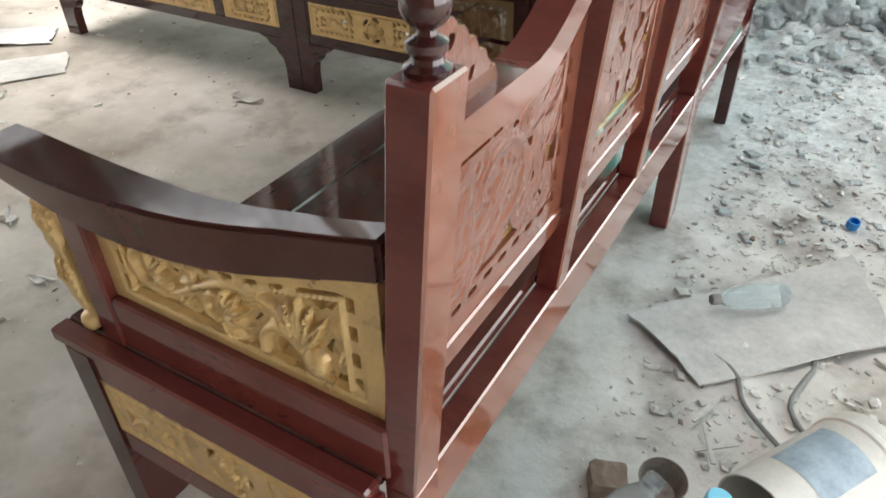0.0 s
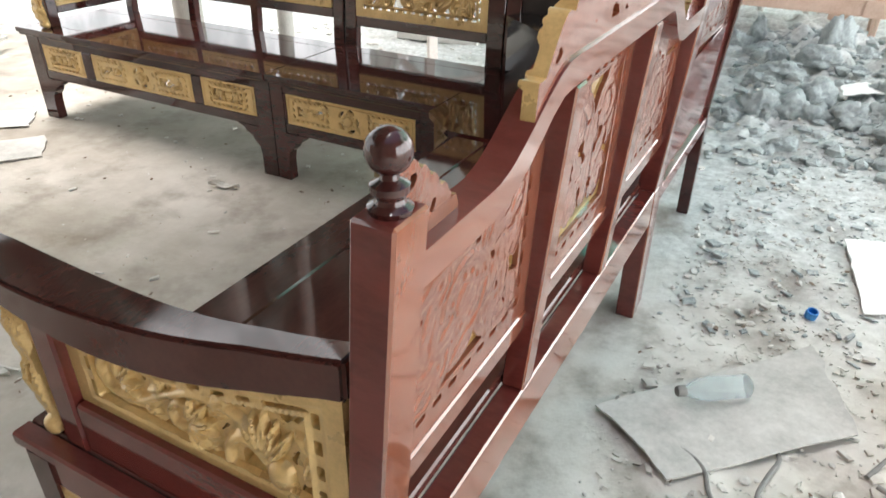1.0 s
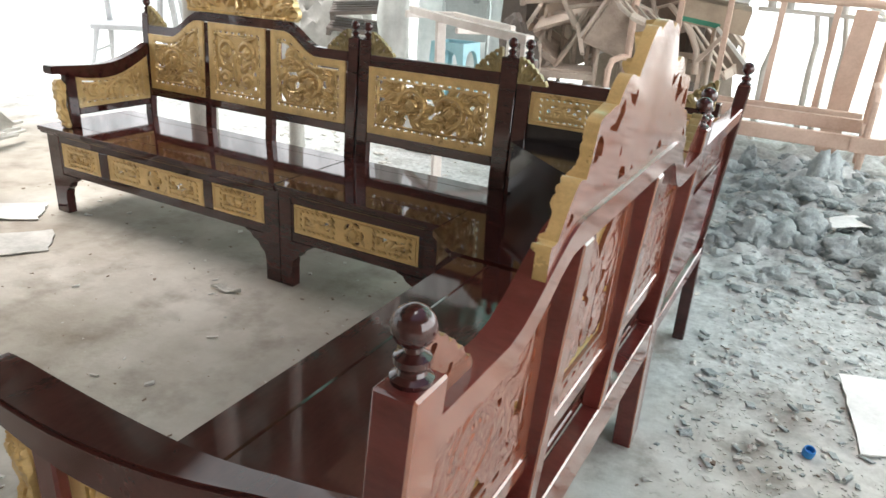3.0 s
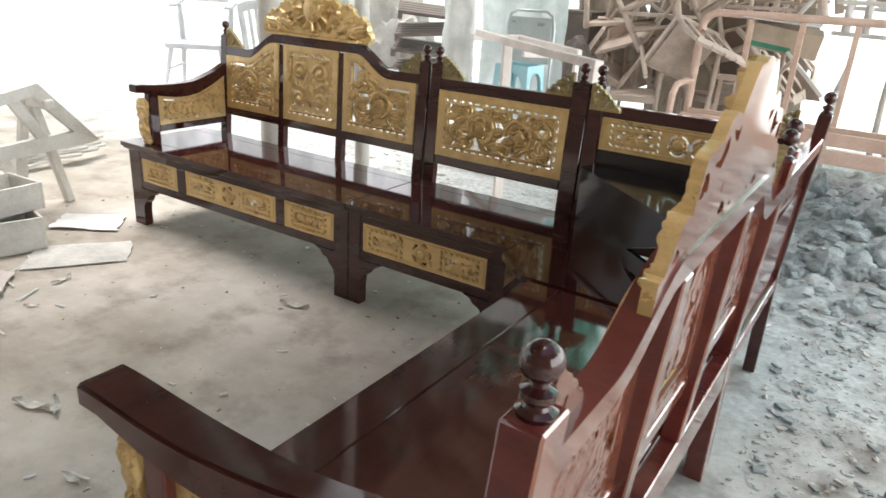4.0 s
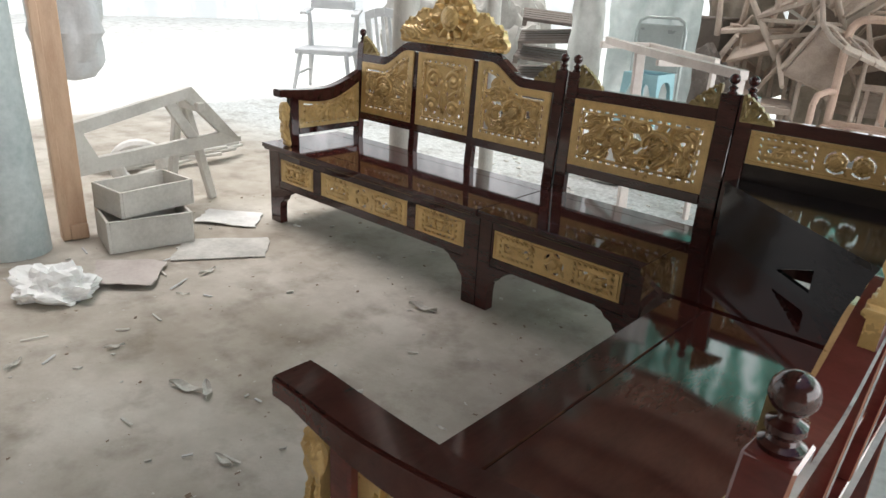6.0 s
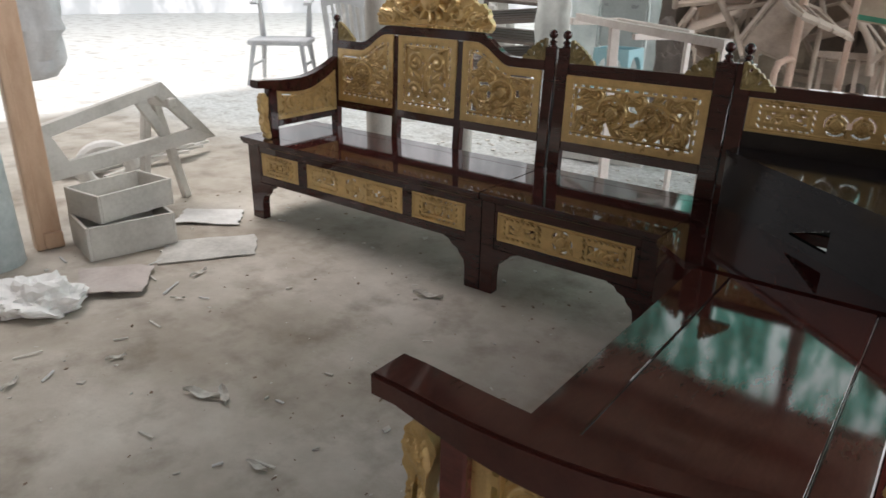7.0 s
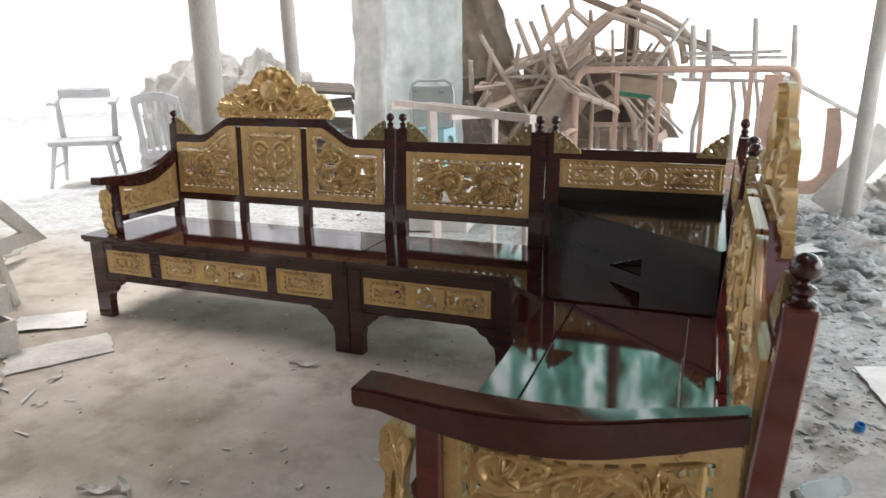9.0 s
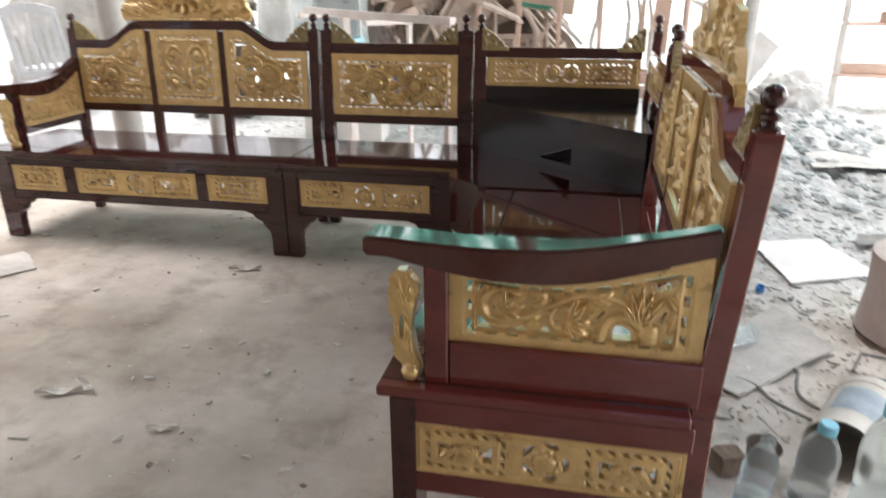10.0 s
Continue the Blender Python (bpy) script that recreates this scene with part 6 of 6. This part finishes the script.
part("trestle_bar", bar(bmesh.new(), (-0.12, 0, 0.59), (0.2, 0, 0.59), 0.05), GREYWOOD, root)
bm = bmesh.new()
ring = [(0.13 * math.cos(a), 0, 0.14 + 0.13 * math.sin(a)) for a in (2 * math.pi * k / 24 for k in range(25))]
tube(bm, ring, 0.045, 10, False)
solid("tyre", bm, PAPER, pose(-3.95, 1.3, 0.04, 12, 0, 60), "small white dusty tyre leaning behind a frame", "tyre", smooth=True)

# bundle of sticks
for k in range(7):
    bm = bar(bmesh.new(), (0, 0, 0), (0.1, 0.9, 0.05), 0.03, 0.02)
    solid("stick", bm, GREYWOOD, pose(-4.6 + 0.05 * k, 1.2 + 0.04 * k, 0.02 + 0.035 * (k % 3), 0, 0, 5 * k - 12), "grey stick in a loose bundle on the floor", "stick", "bundle of sticks")


def sheet(name, pts, z, mat, label, category, seed=1, amp=0.006, group=""):
    """A thin flat sheet lying a little uneven on the floor."""
    bm = bmesh.new()
    (ax, ay), (bx_, by), (cx, cy), (dx, dy) = pts
    n = 12
    g = []
    for j in range(n + 1):
        row = []
        for i in range(n + 1):
            u, v = i / n, j / n
            x = (1 - v) * ((1 - u) * ax + u * bx_) + v * ((1 - u) * dx + u * cx)
            y = (1 - v) * ((1 - u) * ay + u * by) + v * ((1 - u) * dy + u * cy)
            p = Vector((x * 5, y * 5, seed))
            rag = 0.012 * noise.noise(p * 4) if i in (0, n) or j in (0, n) else 0
            row.append(bm.verts.new((x + rag, y + rag, z + amp * (1 + noise.noise(p)) + 0.25 * amp * noise.noise(p * 5))))
        g.append(row)
    for r, s in zip(g, g[1:]):
        for i in range(n):
            bm.faces.new((r[i], r[i + 1], s[i + 1], s[i]))
    bmesh.ops.recalc_face_normals(bm, faces=bm.faces[:])
    bmesh.ops.solidify(bm, geom=bm.faces[:], thickness=-0.004)
    return solid(name, bm, mat, Matrix(), label, category, group, smooth=True)


sheet("cardboard_sheet", [(-2.83, 0.89), (-2.59, 1.26), (-2.8, 1.42), (-3.05, 1.08)], 0.002, BOARD, "dusty flat sheet of pale cardboard on the floor", "card", 1)
sheet("paper", [(-3.25, 1.25), (-2.98, 1.45), (-3.15, 1.62), (-3.4, 1.42)], 0.002, PAPER, "white paper lying on the floor", "paper", 2, 0.01)
sheet("cardboard_sheet", [(-2.75, 0.5), (-2.58, 0.68), (-2.8, 0.86), (-3.0, 0.62)], 0.004, PINKCLOTH, "bulging pinkish-grey cardboard on the floor", "card", 3, 0.022)
bm = bmesh.new()
bmesh.ops.create_icosphere(bm, subdivisions=4, radius=1.0)
for v in bm.verts:
    p = v.co * 1.9 + Vector((3.3, 1.2, 0))
    k = 1 + 0.45 * noise.noise(p) + 0.4 * abs(noise.noise(p * 2.3)) + 0.16 * abs(noise.noise(p * 5.5))
    v.co = Vector((v.co.x * 0.15 * k, v.co.y * 0.11 * k, max(0.0, (v.co.z * 0.6 + 0.35) * 0.11 * k)))
solid("crumpled_paper", bm, WHITEPAPER, pose(-2.8, 0.37, 0.001, 0, 0, 35), "crumpled white paper beside a column", "paper", smooth=False)
# twigs and slips of wood on the concrete
for k, (x, y, n, a) in enumerate(((-1.36, 0.31, 0.07, 10), (-1.56, 0.53, 0.035, 0), (-2.31, 0.43, 0.05, 50), (-2.26, 0.15, 0.06, 120), (-2.45, 0.17, 0.09, 70), (-3.2, 0.65, 0.1, -10),
                                  (-2.32, 0.57, 0.08, -5), (-2.37, 0.82, 0.05, 15), (-1.44, 1.12, 0.04, 30), (-2.56, 0.79, 0.13, -60), (-2.73, 0.8, 0.12, -10), (-2.86, 0.93, 0.14, -75),
                                  (-1.73, 0.18, 0.06, 5), (-1.46, 0.23, 0.03, 60), (-2.7, 0.72, 0.09, 25))):
    bm = bar(bmesh.new(), (-n / 2, 0, 0), (n / 2, 0, 0.004), 0.008, 0.004)
    solid("splinter", bm, (CHIPS, PALEGREY)[k % 2], pose(x, y, 0.004, 0, 0, a), "thin wood splinter on the concrete floor", "splinter", "floor splinters")

# ---------------------------------------------------------------- right side: dusty ground behind the seats
sheet("plywood_sheet", [(0.235, 0.77), (0.6, 1.13), (0.48, 1.44), (0.035, 0.93)], 0.012, BOARD, "dusty plywood sheet lying on the soil", "board", 5, 0.008)
sheet("paper", [(0.6, 1.69), (0.98, 1.86), (0.86, 2.28), (0.53, 2.17)], 0.01, PAPER, "clean white square of card on the soil", "card", 6, 0.004)
sheet("card_shard", [(0.44, 3.62), (0.66, 3.78), (0.7, 4.05), (0.42, 3.8)], 0.1, PAPER, "torn white shard of card on the rubble", "card", 7, 0.02)


def bottle(m, label, cap=SKYCAP, h=0.24, r=0.036, dust=None):
    root = thing("plastic_bottle", m, label, "bottle", "plastic bottles")
    k = h / 0.24
    prof = [(r * 0.8, 0.0), (r, 0.008), (r, 0.03), (r * 0.94, 0.036), (r, 0.044), (r * 0.94, 0.06), (r, 0.07), (r * 0.95, 0.09), (r, 0.1), (r, 0.14), (r * 0.92, 0.165), (r * 0.6, 0.195), (r * 0.4, 0.21), (r * 0.38, 0.22)]
    part("bottle_body", lathe(bmesh.new(), [(a, z * k) for a, z in prof], sides=18), dust or PET, root, "", True)
    part("cap", lathe(bmesh.new(), [(r * 0.46, 0.212 * k), (r * 0.46, 0.236 * k), (r * 0.4, 0.24 * k)], sides=16), cap, root, "screw cap", True)
    return root


bottle(pose(0.345, 1.135, 0.052, 0, -88, 38), "dusty clear plastic bottle lying on plywood", RUBBER, 0.19, 0.03, PET)
bottle(pose(0.318, 0.35, 0.002, 2, 3, 20), "clear plastic bottle with pale blue cap", SKYCAP, 0.22, 0.045)
bottle(pose(0.165, 0.25, 0.036, -66, 0, -22), "clear plastic bottle tilted on the ground", PET, 0.2, 0.04)
bottle(pose(0.45, 0.33, 0.002, 0, 0, 0), "tall pale blue plastic bottle", SKYCAP, 0.3, 0.05)
bm = lathe(bmesh.new(), [(0.017, 0), (0.018, 0.012), (0.0165, 0.024), (0.013, 0.024), (0.0125, 0.006), (0.002, 0.006)], sides=18)
solid("bottle_cap", bm, CAPBLUE, pose(0.462, 1.61, 0.006, 12, 8, 0), "bright blue plastic bottle cap on the soil", "cap", smooth=True)

# cable under the plywood
cable = [(0.1, 0.93, 0.012), (0.24, 0.885, 0.012), (0.3, 0.845, 0.012), (0.33, 0.77, 0.012), (0.4, 0.7, 0.012), (0.46, 0.66, 0.012), (0.5, 0.7, 0.012), (0.44, 0.76, 0.013), (0.415, 0.82, 0.012),
         (0.43, 0.9, 0.012), (0.445, 0.96, 0.012), (0.42, 1.0, 0.012), (0.38, 1.0, 0.01)]
smooth_pts = []
for i in range(len(cable) - 1):
    p0, p1, p2, p3 = (Vector(cable[max(0, min(len(cable) - 1, k))]) for k in (i - 1, i, i + 1, i + 2))
    for s in range(5):
        t = s / 5
        smooth_pts.append(0.5 * (2 * p1 + (p2 - p0) * t + (2 * p0 - 5 * p1 + 4 * p2 - p3) * t * t + (3 * p1 - p0 - 3 * p2 + p3) * t ** 3))
solid("cable", tube(bmesh.new(), smooth_pts, 0.0055, 8), RUBBER, Matrix(), "grey rubber cable looping out from under plywood", "cable", smooth=True)
pts2 = [(0.62, 1.0, 0.01), (0.68, 1.12, 0.012), (0.78, 1.1, 0.012), (0.8, 1.0, 0.012), (0.72, 0.94, 0.012), (0.64, 0.98, 0.012)]
solid("cable", tube(bmesh.new(), pts2, 0.006, 8), RUBBER, Matrix(), "loop of dark cable on the soil", "cable", smooth=True)

# tin on its side, cup, brown block
root = thing("paint_tin", pose(0.4, 0.435, 0.088, 0, 0, -31) @ Matrix.Rotation(radians(-90), 4, "X"), "cream tin lying on its side with a faded label", "tin")
part("tin_body", lathe(bmesh.new(), [(0.004, 0.28), (0.085, 0.28), (0.085, 0.0), (0.082, 0.0), (0.082, 0.272), (0.004, 0.272)], sides=32), CREAM, root, "", True)
part("tin_rim", lathe(bmesh.new(), [(0.0845, 0.235), (0.0885, 0.24), (0.0885, 0.25), (0.0845, 0.255)], sides=32), CREAM, root, "", True)
bm = bmesh.new()
g = [[bm.verts.new((0.0858 * math.cos(a), 0.0858 * math.sin(a), z)) for a in (radians(-130 + 6 * k) for k in range(14))] for z in (0.07, 0.13, 0.2)]
for r, s in zip(g, g[1:]):
    for i in range(13):
        bm.faces.new((r[i], r[i + 1], s[i + 1], s[i]))
part("faded_label", bm, INK, root, "faded blue-grey label")
bm = lathe(bmesh.new(), [(0.032, 0), (0.042, 0.06), (0.045, 0.062), (0.043, 0.064), (0.031, 0.01), (0.004, 0.008)], sides=20)
solid("tin_cup", bm, RUST, pose(0.235, 0.47, 0.0, 6, 4, 0), "dirty open tin cup", "cup", smooth=True)
bm = bmesh.new()
bmesh.ops.create_icosphere(bm, subdivisions=3, radius=0.04)
for v in bm.verts:
    v.co = Vector((max(-0.034, min(0.034, v.co.x * 1.3)), max(-0.028, min(0.028, v.co.y * 1.3)), max(-0.028, min(0.028, v.co.z * 1.2)))) * (1 + 0.12 * noise.noise(v.co * 60))
solid("brown_block", bm, BROWNROCK, pose(0.15, 0.43, 0.028, 0, 0, 25), "rough brown block of resin or clay", "block")
for k, (x, y, a) in enumerate(((0.27, 0.6, 35), (0.31, 0.58, 115), (0.25, 0.66, 70))):
    solid("splinter", bar(bmesh.new(), (0, 0, 0), (0.09, 0, 0.008), 0.008, 0.004), CHIPS, pose(x, y, 0.01 + 0.006 * k, 0, 0, a), "pale wood splinter lying on soil", "splinter", "wood splinters")


def lump_shape(v, seed, s, h):
    p = v * 1.3 + Vector((seed * 3.1, 0, 0))
    ridge = 1 - abs(noise.noise(p * 2.1)) * 2
    k = 1 + 0.55 * noise.noise(p) + 0.22 * ridge + 0.22 * noise.noise(p * 4.5) + 0.17 * noise.noise(p * 9) + 0.1 * noise.noise(p * 19)
    return Vector((v.x * s * k, v.y * s * k, v.z * s * h * k))


def rock(x, y, s, seed, h=1.0):
    bm = bmesh.new()
    bmesh.ops.create_icosphere(bm, subdivisions=4, radius=1.0)
    for v in bm.verts:
        v.co = lump_shape(v.co, seed, s, h)
    solid("rubble_lump", bm, CLOD, pose(x, y, ground_height(x, y) - s * 0.4 * h, 0, 0, seed * 47), "dust-covered lump of rubble", "rubble", "rubble lumps", smooth="all")


def clods(name, count, region, sizes, mat, label, seed):
    """Many small rough clods in one mesh."""
    r = random.Random(seed)
    base = bmesh.new()
    bmesh.ops.create_icosphere(base, subdivisions=1, radius=1.0)
    base.verts.ensure_lookup_table()
    dirs, tris = [v.co.copy() for v in base.verts], [[v.index for v in f.verts] for f in base.faces]
    base.free()
    vs, fs = [], []
    for k in range(count):
        x, y = r.uniform(*region[:2]), r.uniform(*region[2:])
        s = sizes[0] + (sizes[1] - sizes[0]) * r.random() ** 2.5
        h, z, b = r.uniform(0.35, 0.9), ground_height(x, y), len(vs)
        for d in dirs:
            q = s * (1 + 0.55 * (r.random() - 0.5))
            vs.append((x + d.x * q * r.uniform(0.9, 1.2), y + d.y * q, z + s * 0.2 + d.z * q * h))
        fs += [[i + b for i in t] for t in tris]
    me = bpy.data.meshes.new(name)
    me.from_pydata(vs, [], fs)
    me.materials.append(mat)
    tagged(new(name, me), label, "debris", kind="stuff")


rng = random.Random(5)
for k in range(64):
    x, y = rng.uniform(-0.1, 2.0), rng.uniform(2.9, 5.2)
    rock(x, y, rng.choice((0.03, 0.04, 0.045, 0.055, 0.07)), k, rng.uniform(0.5, 1.1))
for x, y, s, h in ((0.35, 4.6, 0.1, 1.9), (0.05, 4.3, 0.08, 1.2), (0.75, 4.45, 0.08, 1.5),
                   (-0.06, 3.34, 0.085, 0.8), (0.09, 3.4, 0.09, 0.9), (0.2, 3.45, 0.1, 0.75), (0.33, 3.41, 0.085, 0.9), (0.49, 3.43, 0.095, 0.7), (0.13, 3.62, 0.08, 0.8), (0.3, 3.66, 0.09, 0.8), (0.66, 3.48, 0.08, 0.9),
                   (0.84, 3.62, 0.1, 0.8), (-0.26, 4.92, 0.09, 1.4), (-0.08, 4.72, 0.1, 0.9), (0.52, 4.62, 0.09, 1.2), (0.4, 4.8, 0.05, 2.0), (-0.14, 5.08, 0.07, 1.9), (0.12, 4.02, 0.11, 0.5), (0.5, 4.2, 0.11, 0.5),
                   (0.28, 4.2, 0.09, 0.6), (0.95, 4.3, 0.1, 1.0), (0.66, 4.75, 0.08, 1.4), (0.02, 3.9, 0.08, 0.6)):
    rock(x, y, s, x * 31, h)


def chips(name, count, region, size, mat, label, seed, lift=0.003):
    """Shavings and crumbs strewn on the ground, in one mesh."""
    r = random.Random(seed)
    vs, fs = [], []
    for k in range(count):
        x, y = r.uniform(*region[:2]), r.uniform(*region[2:])
        s = size * (0.35 + 1.3 * r.random() ** 3)
        a, w = r.random() * 6.28, s * r.uniform(0.2, 0.9)
        c, n_ = math.cos(a), math.sin(a)
        z = ground_height(x, y) + lift
        t = r.uniform(0.15, 0.5) * s
        b = len(vs)
        for dx, dy, dz in ((-s, -w, 0), (s * 0.8, -w * r.uniform(0.4, 1), 0), (s, w, t * 0.3), (-s * 0.7, w * r.uniform(0.5, 1), 0)):
            vs.append((x + dx * c - dy * n_, y + dx * n_ + dy * c, z + dz))
        for dx, dy, dz in ((-s, -w, t), (s * 0.7, -w * 0.7, t), (s * 0.9, w * 0.8, t * 1.2), (-s * 0.7, w * 0.8, t)):
            vs.append((x + dx * c - dy * n_, y + dx * n_ + dy * c, z + dz))
        fs += [(b, b + 1, b + 5, b + 4), (b + 1, b + 2, b + 6, b + 5), (b + 2, b + 3, b + 7, b + 6), (b + 3, b, b + 4, b + 7), (b + 4, b + 5, b + 6, b + 7)]
    me = bpy.data.meshes.new(name)
    me.from_pydata(vs, [], fs)
    me.materials.append(mat)
    tagged(new(name, me), label, "debris", kind="stuff")


clods("rubble_clods", 1000, (-0.15, 2.0, 2.7, 5.4), (0.008, 0.05), CLOD, "rough grey clods among the rubble", 21)
clods("small_clods", 1000, (0.05, 1.7, 0.35, 3.0), (0.003, 0.014), DUST, "small clods of dry soil", 22)
chips("soil_flakes", 170, (0.06, 1.8, 0.5, 1.6), 0.008, DUST, "small flakes of dry soil", 24, 0.002)
chips("far_soil_flakes", 800, (0.06, 1.8, 1.4, 3.4), 0.016, CLOD, "curled flakes of dry soil", 23, 0.002)
chips("soil_crumbs", 12000, (0.06, 1.9, 0.6, 4.6), 0.0055, GROUND, "crumbs of dry soil and dust", 1)
chips("wood_shavings", 650, (0.06, 1.9, 0.3, 4.6), 0.012, CHIPS, "pale wood shavings strewn on the soil", 2)
chips("soil_clods", 800, (0.1, 1.9, 0.5, 4.6), 0.011, GROUND, "clods of dry soil", 12)
chips("dark_crumbs", 450, (0.06, 1.9, 0.3, 4.6), 0.007, BROWNROCK, "dark crumbs on the soil", 3)
chips("floor_crumbs", 500, (-3.6, -0.3, -0.6, 2.9), 0.006, BROWNROCK, "dark crumbs and grit on the concrete floor", 9, 0.0)
chips("floor_shavings", 260, (-3.2, -0.2, -0.4, 2.9), 0.01, CHIPS, "a few shavings on the concrete floor", 4, 0.001)
chips("back_shavings", 900, (-3.4, 0.1, 2.3, 5.0), 0.016, CHIPS, "shavings and crumbs behind the seats", 6, 0.002)

# dry leaves and scraps on the concrete
for k, (x, y, s, a) in enumerate(((-1.78, 0.4, 0.07, 20), (-1.72, 0.44, 0.06, -30), (-1.37, 0.29, 0.04, 5), (-2.45, 0.75, 0.03, 40), (-2.2, 0.35, 0.035, 70), (-1.05, 0.85, 0.02, 10), (-2.6, 0.95, 0.05, 100),
                                  (-1.68, 1.42, 0.07, 15), (-0.95, 0.2, 0.03, 60), (-2.3, 0.05, 0.04, 120))):
    bm = bmesh.new()
    n = 8
    g = [[bm.verts.new((s * (2 * i / n - 1), w_ * s * 0.28 * math.sin(math.pi * i / n), 0.006 + 0.25 * s * abs(w_) * (0.5 + 0.5 * math.sin(i)))) for w_ in (-1, 0, 1)] for i in range(n + 1)]
    for r, q in zip(g, g[1:]):
        for i in range(2):
            bm.faces.new((r[i], r[i + 1], q[i + 1], q[i]))
    bmesh.ops.remove_doubles(bm, verts=bm.verts[:], dist=1e-5)
    bmesh.ops.solidify(bm, geom=bm.faces[:], thickness=0.0015)
    solid("dry_leaf", bm, CHIPS, pose(x, y, 0, 0, 0, a), "dry curled scrap on the concrete floor", "scrap", "floor scraps")

bm = lathe(bmesh.new(), [(0.2, 0.0), (0.23, 0.02), (0.215, 0.16), (0.22, 0.3), (0.2, 0.305), (0.02, 0.3)], sides=30)
solid("wooden_tub", bm, PINKCLOTH, pose(0.95, 1.3, 0.0), "dusty pinkish wooden tub standing on the soil", "tub", smooth=True)

# pale rack of shelves far out on the soil, and slabs lying on the rubble
root = thing("shelf_rack", pose(2.4, 6.1, 0, 0, 0, -12), "pale pinkish wooden rack with boards on its shelves", "rack")
for x in (-0.42, 0.42):
    for y in (-0.16, 0.16):
        part("rack_post", bx(x - 0.02, x + 0.02, y - 0.02, y + 0.02, 0, 1.75, 0.003), GREYWOOD, root)
for z in (0.35, 0.8, 1.1, 1.45):
    part("rack_shelf", bx(-0.44, 0.44, -0.18, 0.18, z, z + 0.025, 0.003), PINKWOOD, root)
for x, y, z, a, w in ((-0.1, 0, 0.3765, 4, 0.3), (0.1, 0.02, 0.8265, -6, 0.24)):
    solid("board", bx(-w, w, -0.1, 0.1, 0, 0.09, 0.006), PINKWOOD, pose(2.4 + x, 6.1 + y, z, 0, 0, -12 + a), "short pinkish boards stacked on a rack", "board", "boards on the rack")
sheet("plywood_sheet", [(1.1, 3.35), (1.75, 3.45), (1.8, 3.95), (1.15, 3.8)], 0.09, BOARD, "pale slab of plywood lying on rubble", "board", 14, 0.02)
sheet("card_shard", [(1.0, 2.2), (1.4, 2.3), (1.35, 2.4), (1.05, 2.36)], 0.02, RUBBER, "dark strip of rubber lying on soil", "strip", 15, 0.01)
